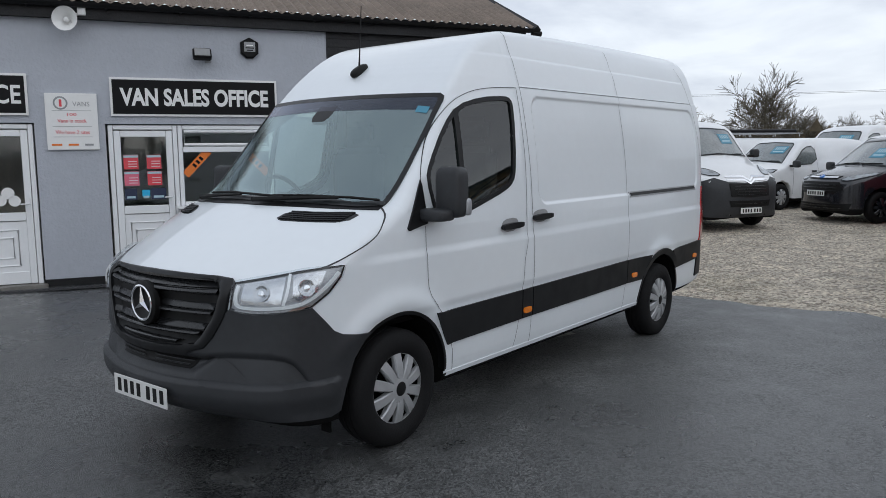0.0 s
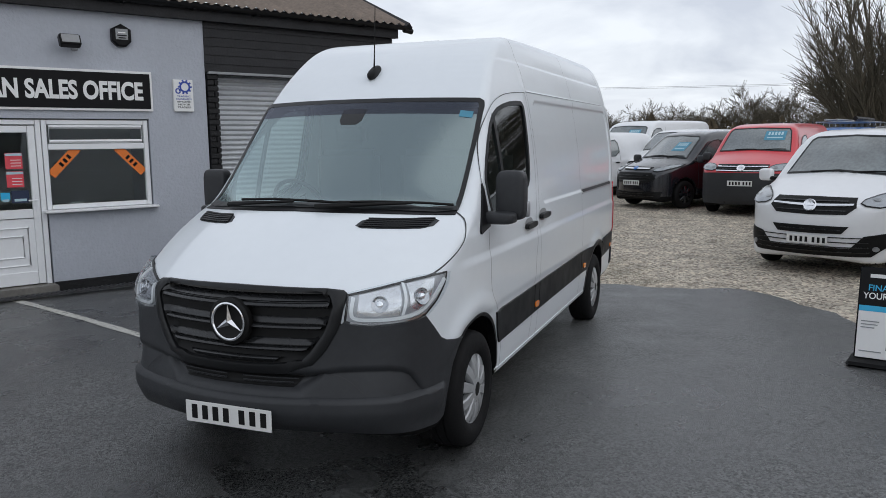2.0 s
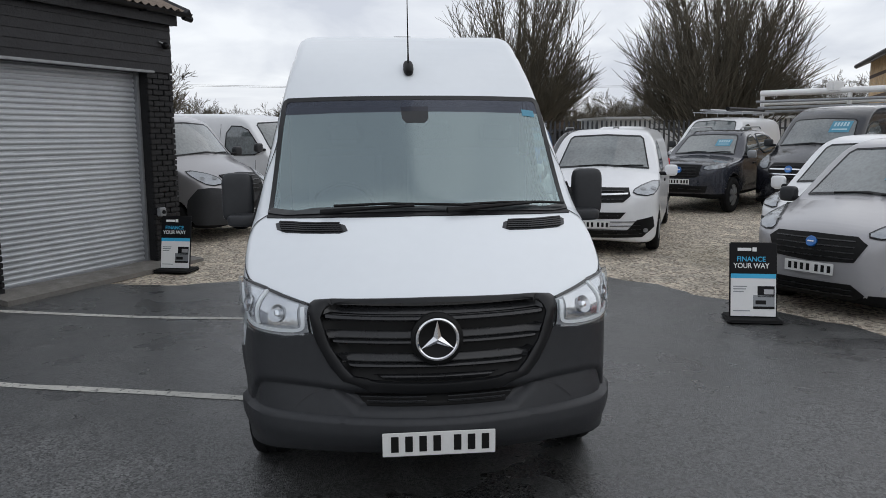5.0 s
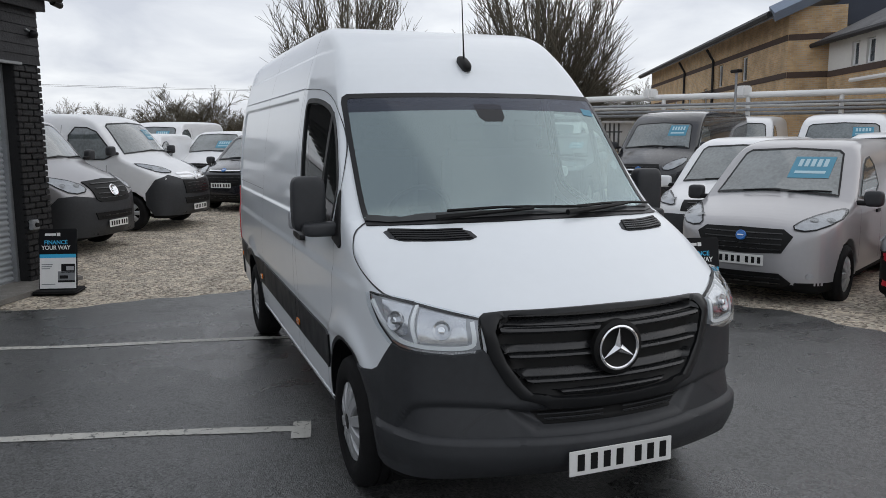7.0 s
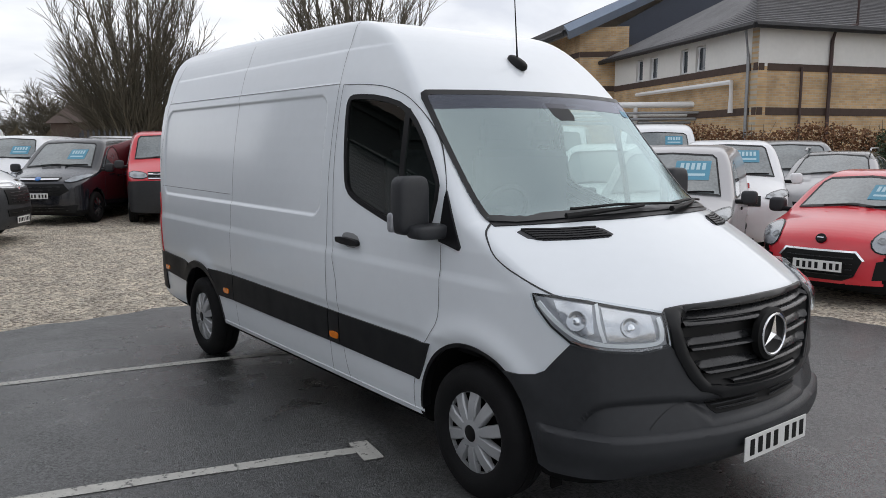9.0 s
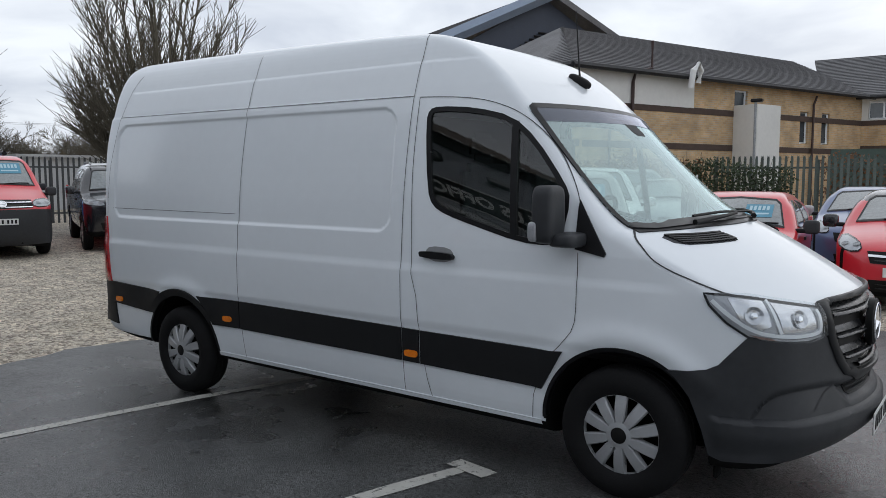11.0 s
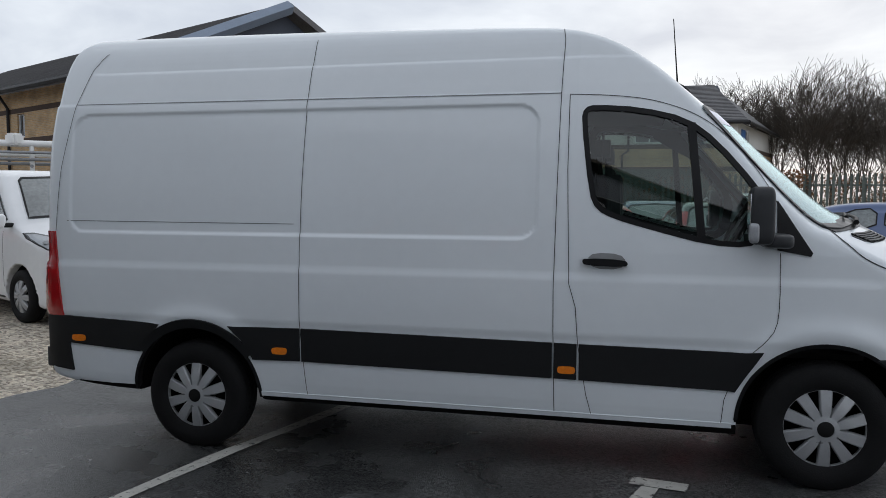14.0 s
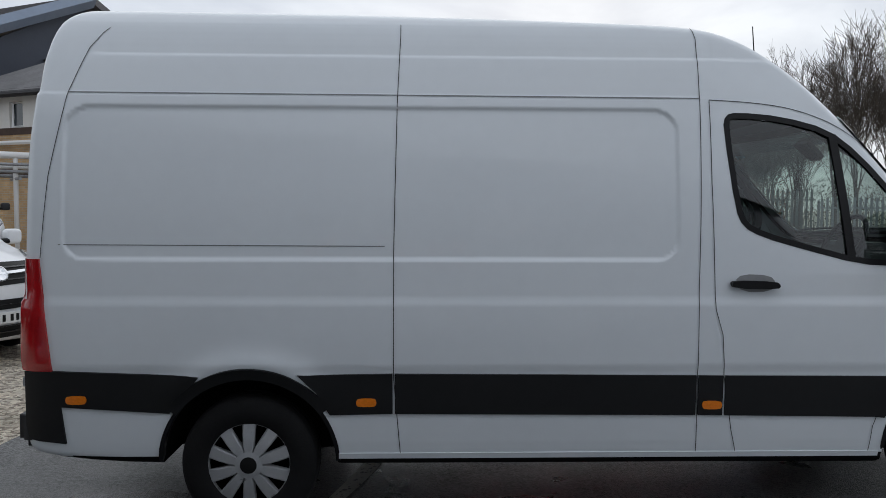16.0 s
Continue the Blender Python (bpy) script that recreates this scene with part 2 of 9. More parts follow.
def tube(path, r, n=8, closed=False):
    """A round bar along 3D points; r may be one number or one a point."""
    pts = [Vector(p) for p in path]
    rr = r if isinstance(r, (list, tuple)) else [r] * len(pts)
    vs, fs = [], []
    up = Vector((0, 0, 1))
    for i, p in enumerate(pts):
        a = pts[i - 1] if (i or closed) else p
        b = pts[(i + 1) % len(pts)] if (i < len(pts) - 1 or closed) else p
        d = (b - a).normalized()
        u = d.cross(up if abs(d.z) < 0.95 else Vector((1, 0, 0))).normalized()
        w = u.cross(d)
        for k in range(n):
            q = 2 * math.pi * k / n
            vs.append(p + rr[i] * (math.cos(q) * u + math.sin(q) * w))
    m = len(pts)
    for i in range(m if closed else m - 1):
        for k in range(n):
            j = (i + 1) % m
            fs.append((i * n + k, i * n + (k + 1) % n, j * n + (k + 1) % n, j * n + k))
    if not closed:
        fs.append(tuple(range(n - 1, -1, -1)))
        fs.append(tuple((m - 1) * n + k for k in range(n)))
    return vs, fs


def lathe(prof, n=32, axis='y'):
    """Turns (radius, along) round an axis."""
    vs, fs = [], []
    for r, a in prof:
        for k in range(n):
            q = 2 * math.pi * k / n
            c, s = r * math.cos(q), r * math.sin(q)
            vs.append((c, a, s) if axis == 'y' else (c, s, a) if axis == 'z' else (a, c, s))
    for i in range(len(prof) - 1):
        for k in range(n):
            fs.append((i * n + k, i * n + (k + 1) % n, (i + 1) * n + (k + 1) % n, (i + 1) * n + k))
    return vs, fs


def join(*meshes):
    vs, fs = [], []
    for v, f in meshes:
        o = len(vs)
        vs += list(v)
        fs += [tuple(i + o for i in q) for q in f]
    return vs, fs


def moved(mesh, m):
    return [m @ Vector(v) for v in mesh[0]], mesh[1]


def box(cx, cy, cz, sx, sy, sz):
    v = [(cx + a * sx / 2, cy + b * sy / 2, cz + c * sz / 2) for a in (-1, 1) for b in (-1, 1) for c in (-1, 1)]
    return v, [(0, 1, 3, 2), (4, 6, 7, 5), (0, 4, 5, 1), (2, 3, 7, 6), (0, 2, 6, 4), (1, 5, 7, 3)]


def rbox(cx, cy, cz, sx, sy, sz, b=0.01):
    return boxes([(cx, cy, cz, sx, sy, sz)], b)


def text_mesh(body, size, depth=0.004, bold=0.0):
    """The writing as a mesh, centred, in the xy plane."""
    cu = bpy.data.curves.new("writing", 'FONT')
    cu.body, cu.size, cu.extrude, cu.offset = body, size, depth, bold
    cu.align_x, cu.align_y = 'CENTER', 'CENTER'
    cu.resolution_u = 4
    ob = bpy.data.objects.new("writing", cu)
    scene.collection.objects.link(ob)
    dg = bpy.context.evaluated_depsgraph_get()
    me = bpy.data.meshes.new_from_object(ob.evaluated_get(dg))
    bpy.data.objects.remove(ob)
    bpy.data.curves.remove(cu)
    me.materials.clear()
    return me


# ---- vehicle bodies: three outlines intersected with soft edges ----
def chaikin(p, n=2):
    p = np.array(p, float)
    for _ in range(n):
        q = np.roll(p, -1, 0)
        p = np.stack([0.75 * p + 0.25 * q, 0.25 * p + 0.75 * q], 1).reshape(-1, 2)
    return p


class Outline:
    """The signed distance to a closed outline, kept on a grid."""
    def __init__(self, pts, lo, hi, res, soft=2):
        p = chaikin(pts, soft)
        self.lo, self.res = np.array(lo, float), res
        nx, ny = (int((hi[i] - lo[i]) / res) + 2 for i in (0, 1))
        gx, gy = np.meshgrid(lo[0] + res * np.arange(nx), lo[1] + res * np.arange(ny), indexing="ij")
        best = np.full(gx.shape, 1e9)
        inside = np.zeros(gx.shape, bool)
        for (ax, ay), (bx, by) in zip(p, np.roll(p, -1, 0)):
            dx, dy = bx - ax, by - ay
            h = np.clip(((gx - ax) * dx + (gy - ay) * dy) / (dx * dx + dy * dy + 1e-12), 0, 1)
            best = np.minimum(best, (gx - ax - h * dx) ** 2 + (gy - ay - h * dy) ** 2)
            if ay != by:
                inside ^= ((ay > gy) != (by > gy)) & (gx < (bx - ax) * (gy - ay) / (by - ay) + ax)
        self.v = np.where(inside, -1, 1) * np.sqrt(best)

    def __call__(self, a, b):
        a = np.clip((a - self.lo[0]) / self.res, 0, self.v.shape[0] - 1.001)
        b = np.clip((b - self.lo[1]) / self.res, 0, self.v.shape[1] - 1.001)
        i, j = a.astype(int), b.astype(int)
        s, t = a - i, b - j
        v = self.v
        return (v[i, j] * (1 - s) + v[i + 1, j] * s) * (1 - t) + (v[i, j + 1] * (1 - s) + v[i + 1, j + 1] * s) * t


def smax(a, b, k):
    h = np.clip(0.5 + 0.5 * (a - b) / k, 0, 1)
    return b + (a - b) * h + k * h * (1 - h)


def step(a, b, x):
    t = np.clip((x - a) / (b - a), 0, 1)
    return t * t * (3 - 2 * t)


class Shell:
    def __init__(self, side, section, plan, soft=0.06, bow=(0.2, 0.0), crown=(0.10, 0.03), cab=(-1.2, 0.0), arches=(), arch_r=0.4,
                 arch_in=0.55, relief=None, res=0.02, taper=0.0):
        s = np.array(side)
        self.taper = taper
        self.x0, self.x1 = s[:, 0].min() - 0.12, s[:, 0].max() + 0.12
        self.z0, self.z1 = s[:, 1].min() - 0.12, s[:, 1].max() + 0.12
        self.w = np.array(section)[:, 0].max() + 0.1
        self.side = Outline(side, (self.x0 - 0.3, self.z0), (self.x1 + 0.4, self.z1 + 0.3), res)
        self.sect = Outline(list(section) + [(-a, b) for a, b in section[::-1]], (0, self.z0), (self.w, self.z1 + 0.2), res)
        self.plan = Outline(list(plan) + [(a, -b) for a, b in plan[::-1]], (self.x0, 0), (self.x1, self.w), res)
        self.soft, self.bow, self.crown, self.cab = soft, bow, crown, cab
        self.arches, self.arch_r, self.arch_in, self.relief = arches, arch_r, arch_in, relief

    def f(self, x, y, z, holes=True):
        ay = np.abs(y)
        t = step(self.cab[0], self.cab[1], x)
        bow = self.bow[1] + (self.bow[0] - self.bow[1]) * t
        cr = self.crown[1] + (self.crown[0] - self.crown[1]) * t
        lean = self.taper * np.clip(x + 1.3, 0, 1.5) * np.clip(z - 1.25, 0, 1.5)  # the cab draws in towards its roof
        d = smax(self.side(x + bow * ay * ay, z + cr * ay * ay), self.sect(ay + lean, z), self.soft)
        d = smax(d, self.plan(x, ay), self.soft)
        if self.relief is not None:
            d = d + self.relief(x, ay, z)
        if holes:
            for ax, az in self.arches:
                c = np.maximum(np.hypot(x - ax, z - az) - self.arch_r, self.arch_in - ay)
                d = np.maximum(d, -c)
        return d

    def grad(self, p, e=0.004, holes=True):
        g = np.empty_like(p)
        for i in range(3):
            a, b = p.copy(), p.copy()
            a[:, i] += e
            b[:, i] -= e
            g[:, i] = (self.f(*a.T, holes) - self.f(*b.T, holes)) / (2 * e)
        n = np.linalg.norm(g, axis=1, keepdims=True)
        return g, n

    def mesh(self, h):
        """The skin as quads (surface nets), settled on the true surface."""
        xs = np.arange(self.x0, self.x1 + h, h)
        ny = int(self.w / h) + 2
        ys = h * (np.arange(-ny, ny) + 0.5)
        zs = np.arange(self.z0, self.z1 + h, h)
        X, Y, Z = np.meshgrid(xs, ys[ny:], zs, indexing="ij")
        v = self.f(X, Y, Z)
        v = np.concatenate([v[:, ::-1], v], 1)
        neg = v < 0
        n = v.shape
        corner = [(i, j, k) for i in (0, 1) for j in (0, 1) for k in (0, 1)]
        cnt = sum(neg[i:n[0] - 1 + i, j:n[1] - 1 + j, k:n[2] - 1 + k].astype(np.int8) for i, j, k in corner)
        act = (cnt > 0) & (cnt < 8)
        idx = np.argwhere(act)
        ids = np.full(act.shape, -1, np.int64)
        ids[act] = np.arange(len(idx))
        val = np.stack([v[idx[:, 0] + i, idx[:, 1] + j, idx[:, 2] + k] for i, j, k in corner], 1)
        acc = np.zeros((len(idx), 3))
        num = np.zeros((len(idx), 1))
        for a in range(8):
            for b in range(a + 1, 8):
                if bin(a ^ b).count("1") != 1:
                    continue
                m = (val[:, a] < 0) != (val[:, b] < 0)
                t = np.where(m, val[:, a] / np.where(m, val[:, a] - val[:, b], 1), 0)[:, None]
                ca, cb = np.array(corner[a], float), np.array(corner[b], float)
                acc += np.where(m[:, None], ca + t * (cb - ca), 0)
                num += m[:, None]
        p = (idx + acc / num) * h + np.array([xs[0], ys[0], zs[0]])
        for _ in range(2):
            g, gn = self.grad(p)
            s = self.f(*p.T)[:, None] / np.maximum(gn, 0.3) ** 2
            p = p - np.clip(s * g, -0.6 * h, 0.6 * h)
        quads = []
        for ax in range(3):
            b, c = (ax + 1) % 3, (ax + 2) % 3
            sl0, sl1 = [slice(None)] * 3, [slice(None)] * 3
            sl0[ax], sl1[ax] = slice(0, -1), slice(1, None)
            ch = neg[tuple(sl0)] != neg[tuple(sl1)]
            e = np.argwhere(ch)
            e = e[(e[:, b] > 0) & (e[:, c] > 0) & (e[:, b] < n[b] - 1) & (e[:, c] < n[c] - 1)]
            q = []
            for db, dc in ((1, 1), (0, 1), (0, 0), (1, 0)):
                o = e.copy()
                o[:, b] -= db
                o[:, c] -= dc
                q.append(ids[o[:, 0], o[:, 1], o[:, 2]])
            q = np.stack(q, 1)
            flip = ~neg[e[:, 0], e[:, 1], e[:, 2]]
            q[flip] = q[flip][:, ::-1]
            quads.append(q)
        return p, np.concatenate(quads)

    def cast(self, org, way, far=3.0, n=140):
        """Where rays from outside first meet the skin, and its normals. Arches are ignored."""
        org, way = np.array(org, float), np.array(way, float)
        t0 = np.zeros(len(org))
        hit = np.zeros(len(org), bool)
        last = np.zeros(len(org))
        for i in range(1, n + 1):
            t = far * i / n
            val = self.f(*(org + t * way).T, False)
            now = (val < 0) & ~hit
            last = np.where(now, t, last)
            hit |= now
        lo, hi = np.maximum(last - far / n, 0), last
        for _ in range(14):
            m = (lo + hi) / 2
            ins = self.f(*(org + m[:, None] * way).T, False) < 0
            hi = np.where(ins, m, hi)
            lo = np.where(ins, lo, m)
        p = org + hi[:, None] * way
        g, gn = self.grad(p, 0.006, False)
        return p, g / np.maximum(gn, 1e-6), hit

    def project(self, mode, uv):
        uv = np.array(uv, float)
        n = len(uv)
        z = np.zeros(n)
        if mode in ("left", "right"):
            s = 1 if mode == "left" else -1
            org = np.stack([uv[:, 0], z + s * (self.w + 0.2), uv[:, 1]], 1)
            way = np.tile((0, -s, 0), (n, 1))
        elif mode == "front":
            org = np.stack([z + self.x1 + 0.3, uv[:, 0], uv[:, 1]], 1)
            way = np.tile((-1, 0, 0), (n, 1))
        elif mode == "rear":
            org = np.stack([z + self.x0 - 0.3, uv[:, 0], uv[:, 1]], 1)
            way = np.tile((1, 0, 0), (n, 1))
        elif mode == "top":
            org = np.stack([uv[:, 0], uv[:, 1], z + self.z1 + 0.3], 1)
            way = np.tile((0, 0, -1), (n, 1))
        else:  # wrap: degrees from straight ahead round an upright axis at (mode, 0)
            a = np.radians(uv[:, 0])
            d = np.stack([np.cos(a), np.sin(a), z], 1)
            org = np.stack([z + mode, z, uv[:, 1]], 1) + 2.6 * d
            way = -d
        return self.cast(org, way)


def densify(pts, res, closed=True):
    out = []
    n = len(pts)
    for i in range(n if closed else n - 1):
        a, b = np.array(pts[i], float), np.array(pts[(i + 1) % n], float)
        k = max(1, int(math.ceil(np.linalg.norm(b - a) / res)))
        out += [tuple(a + (b - a) * j / k) for j in range(k)]
    if not closed:
        out.append(tuple(pts[-1]))
    return out


def patch(shell, mode, pts, off=0.004, thick=0.012, res=0.04, soft=0, aspect=1.0, bulge=0.0):
    """A sheet with the outline pts laid on a shell, with a rim. aspect: metres for one unit of the first coordinate."""
    from mathutils.geometry import delaunay_2d_cdt
    if soft:
        pts = [tuple(p) for p in chaikin(pts, soft)]
    P = [(a * aspect, b) for a, b in pts]
    ring = densify(P, res)
    n = len(ring)
    a = np.array(ring)
    gx, gy = np.meshgrid(np.arange(a[:, 0].min() + res / 2, a[:, 0].max(), res), np.arange(a[:, 1].min() + res / 2, a[:, 1].max(), res))
    q = np.stack([gx.ravel(), gy.ravel()], 1)
    ins = np.zeros(len(q), bool)
    dist = np.full(len(q), 9.0)
    for (ax, ay), (bx, by) in zip(a, np.roll(a, -1, 0)):
        if ay != by:
            ins ^= ((ay > q[:, 1]) != (by > q[:, 1])) & (q[:, 0] < (bx - ax) * (q[:, 1] - ay) / (by - ay) + ax)
        dx, dy = bx - ax, by - ay
        h = np.clip(((q[:, 0] - ax) * dx + (q[:, 1] - ay) * dy) / (dx * dx + dy * dy + 1e-12), 0, 1)
        dist = np.minimum(dist, np.hypot(q[:, 0] - ax - h * dx, q[:, 1] - ay - h * dy))
    keep = ins & (dist > res * 0.4)
    inner = q[keep]
    allp = [Vector(p) for p in ring] + [Vector(p) for p in inner]
    vo, eo, fo, *_ = delaunay_2d_cdt(allp, [(i, (i + 1) % n) for i in range(n)], [], 1, 1e-6)
    uv = np.array([(v.x / aspect, v.y) for v in vo])
    if len(vo) != len(allp):
        n = 0
    dd = np.concatenate([np.zeros(len(ring)), dist[keep]]) if n else np.zeros(len(vo))
    p, nr, hit = shell.project(mode, uv)
    o = off + (bulge * step(0, 0.12, dd) if bulge else 0 * dd)
    vs = [tuple(v) for v in p + nr * o[:, None]]
    fs = []
    for f in fo:
        if not all(hit[i] for i in f):
            continue
        pa, pb, pc = (Vector(vs[i]) for i in f[:3])
        nn = (pb - pa).cross(pc - pa)
        fs.append(tuple(f) if nn.dot(Vector(nr[f[0]])) > 0 else tuple(reversed(f)))
    if n and thick:
        base = len(vs)
        vs += [tuple(v) for v in (p[:n] + nr[:n] * (off - thick))]
        # orientation of the rim follows the sheet
        edge = {}
        for f in fs:
            for i in range(len(f)):
                edge[(f[i], f[(i + 1) % len(f)])] = 1
        for i in range(n):
            j = (i + 1) % n
            fs.append((j, i, base + i, base + j) if (i, j) in edge else (i, j, base + j, base + i))
    return vs, fs


def ribbon(shell, mode, pts, width=0.007, off=0.002, closed=False, res=0.03, soft=0, inward=None, thick=0.0, aspect=1.0):
    """A narrow strip along a line laid on a shell; inward: the strip lies wholly to that side by that width."""
    if soft:
        if closed:
            pts = [tuple(p) for p in chaikin(pts, soft)]
        else:
            q = np.array(pts, float)
            for _ in range(soft):
                m = np.stack([0.75 * q[:-1] + 0.25 * q[1:], 0.25 * q[:-1] + 0.75 * q[1:]], 1).reshape(-1, 2)
                q = np.concatenate([q[:1], m, q[-1:]])
            pts = [tuple(p) for p in q]
    line = np.array(densify([(a * aspect, b) for a, b in pts], res, closed))
    if closed:
        t = np.roll(line, -1, 0) - np.roll(line, 1, 0)
    else:
        t = np.gradient(line, axis=0)
    t /= np.linalg.norm(t, axis=1, keepdims=True) + 1e-9
    nn = np.stack([-t[:, 1], t[:, 0]], 1)
    if closed:
        area = np.sum(line[:, 0] * np.roll(line[:, 1], -1) - np.roll(line[:, 0], -1) * line[:, 1])
        if area < 0:
            nn = -nn
    a, b = (line, line + nn * width) if inward else (line - nn * width / 2, line + nn * width / 2)
    n = len(line)
    uv = np.concatenate([a, b])
    uv[:, 0] /= aspect
    p, nr, hit = shell.project(mode, uv)
    vs = [tuple(v) for v in p + nr * off]
    fs = []
    for i in range(n if closed else n - 1):
        j = (i + 1) % n
        q = (i, j, n + j, n + i)
        if not all(hit[k] for k in q):
            continue
        pa, pb, pc = (Vector(vs[k]) for k in q[:3])
        fs.append(q if (pb - pa).cross(pc - pa).dot(Vector(nr[i])) > 0 else q[::-1])
    if thick:
        base = len(vs)
        vs += [tuple(v) for v in p + nr * (off - thick)]
        for i in range(n if closed else n - 1):
            j = (i + 1) % n
            if not (hit[i] and hit[j] and hit[n + i] and hit[n + j]):
                continue
            fs.append((i, j, base + j, base + i))
            fs.append((n + i, n + j, base + n + j, base + n + i))
    return vs, fs


def skin(shell, h, choose, parent, looks):
    """Cuts the skin into parts: choose(centres, normals) gives each face the name of a part, or '' for an opening."""
    p, q = shell.mesh(h)
    g, gn = shell.grad(p)
    nrm = g / np.maximum(gn, 1e-6)
    cen = p[q].mean(1)
    names = choose(cen, nrm[q].mean(1))
    obs = {}
    for nm in looks:
        m = names == nm
        if not m.any():
            continue
        used, inv = np.unique(q[m].ravel(), return_inverse=True)
        me = bpy.data.meshes.new(nm)
        f = inv.reshape(-1, 4)
        me.vertices.add(len(used))
        me.vertices.foreach_set("co", p[used].astype(np.float32).ravel())
        me.loops.add(f.size)
        me.loops.foreach_set("vertex_index", f.ravel().astype(np.int32))
        me.polygons.add(len(f))
        me.polygons.foreach_set("loop_start", np.arange(0, f.size, 4, dtype=np.int32))
        me.polygons.foreach_set("loop_total", np.full(len(f), 4, np.int32))
        me.update(calc_edges=True)
        me.validate()
        me.shade_smooth()
        if len(me.vertices) == len(used):
            me.normals_split_custom_set_from_vertices(nrm[used].tolist())
        mt, lab = looks[nm]
        name = nm.split(":")[0]
        obs[nm] = part(name, me, mt, parent, lab, smooth=False)
    return obs


def mirror_pts(pts):
    return [(-a, b) for a, b in pts][::-1]


# ---- ground ----
def lay(x):
    """How the yard falls to the joint with the gravel and rises behind it."""
    if x > -0.5:
        return 0.0
    if x > -4:
        return -0.06 * (-0.5 - x) / 3.5
    if x > -6:
        return -0.06
    return min(-0.06 + 0.018 * (-x - 6), 0.13)


def edge_x(y):
    """Where the tarmac ends along the yard."""
    return -5.72 + 0.10 * math.sin(1.7 * y) + 0.05 * math.sin(4.3 * y + 1) + 0.03 * math.sin(11 * y)


def build_ground():
    xs = sorted(set([-3000, -900, -300, -120, -60, -40] + [round(-30 + 0.25 * i, 3) for i in range(181)] + [22, 40, 90, 300, 3000]))
    ys = sorted(set([-3000, -900, -300, -90, -40] + [round(-20 + 0.5 * i, 3) for i in range(101)] + [40, 60, 120, 300, 900, 3000]))
    vs = [(x, y, lay(x) + 0.008 * noise.noise((x * 0.6, y * 0.6, 0)) * (-6 < x < 12)) for x in xs for y in ys]
    n = len(ys)
    fs = [(i * n + j, (i + 1) * n + j, (i + 1) * n + j + 1, i * n + j + 1) for i in range(len(xs) - 1) for j in range(n - 1)]
    return vs, fs


def ground_mat():
    """Gravel: stones of mixed size and colour, damp, with mossy patches."""
    m = bpy.data.materials.new("gravel")
    m.use_nodes = True
    nt = m.node_tree
    b = nt.nodes["Principled BSDF"]
    tc = nt.nodes.new("ShaderNodeTexCoord")
    v = nt.nodes.new("ShaderNodeTexVoronoi")
    v.inputs["Scale"].default_value = 30
    v2 = nt.nodes.new("ShaderNodeTexVoronoi")
    v2.inputs["Scale"].default_value = 52
    n = nt.nodes.new("ShaderNodeTexNoise")
    n.inputs["Scale"].default_value = 0.35
    n.inputs["Detail"].default_value = 8
    n3 = nt.nodes.new("ShaderNodeTexNoise")
    n3.inputs["Scale"].default_value = 3.0
    n3.inputs["Detail"].default_value = 6
    for t in (v, v2, n, n3):
        nt.links.new(tc.outputs["Object"], t.inputs["Vector"])
    r = nt.nodes.new("ShaderNodeValToRGB")
    e = r.color_ramp.elements
    e[0].color = (0.23, 0.185, 0.138, 1)
    e[1].color = (0.92, 0.84, 0.70, 1)
    k = e.new(0.5)
    k.color = (0.66, 0.57, 0.455, 1)
    sep = nt.nodes.new("ShaderNodeSeparateColor")
    nt.links.new(v.outputs["Color"], sep.inputs[0])
    nt.links.new(sep.outputs[0], r.inputs[0])
    moss = nt.nodes.new("ShaderNodeValToRGB")
    moss.color_ramp.elements[0].position = 0.56
    moss.color_ramp.elements[1].position = 0.74
    nt.links.new(n.outputs["Fac"], moss.inputs[0])
    mix = nt.nodes.new("ShaderNodeMix"); mix.data_type = 'RGBA'
    mul = nt.nodes.new("ShaderNodeMath"); mul.operation = 'MULTIPLY'; mul.inputs[1].default_value = 0.42
    nt.links.new(moss.outputs[0], mul.inputs[0])
    nt.links.new(mul.outputs[0], mix.inputs["Factor"])
    nt.links.new(r.outputs[0], mix.inputs["A"])
    mix.inputs["B"].default_value = (0.22, 0.19, 0.09, 1)
    damp = nt.nodes.new("ShaderNodeMapRange")
    damp.inputs["From Min"].default_value = 0.3; damp.inputs["From Max"].default_value = 0.7
    damp.inputs["To Min"].default_value = 0.72; damp.inputs["To Max"].default_value = 1.18
    nt.links.new(n3.outputs["Fac"], damp.inputs["Value"])
    sc = nt.nodes.new("ShaderNodeVectorMath"); sc.operation = 'SCALE'
    nt.links.new(mix.outputs["Result"], sc.inputs[0]); nt.links.new(damp.outputs[0], sc.inputs["Scale"])
    nt.links.new(sc.outputs[0], b.inputs["Base Color"])
    b.inputs["Roughness"].default_value = 0.75
    ad = nt.nodes.new("ShaderNodeMath")
    nt.links.new(v.outputs["Distance"], ad.inputs[0]); nt.links.new(v2.outputs["Distance"], ad.inputs[1])
    bp = nt.nodes.new("ShaderNodeBump"); bp.invert = True
    bp.inputs["Strength"].default_value = 1.0; bp.inputs["Distance"].default_value = 0.03
    nt.links.new(ad.outputs[0], bp.inputs["Height"])
    nt.links.new(bp.outputs[0], b.inputs["Normal"])
    return m


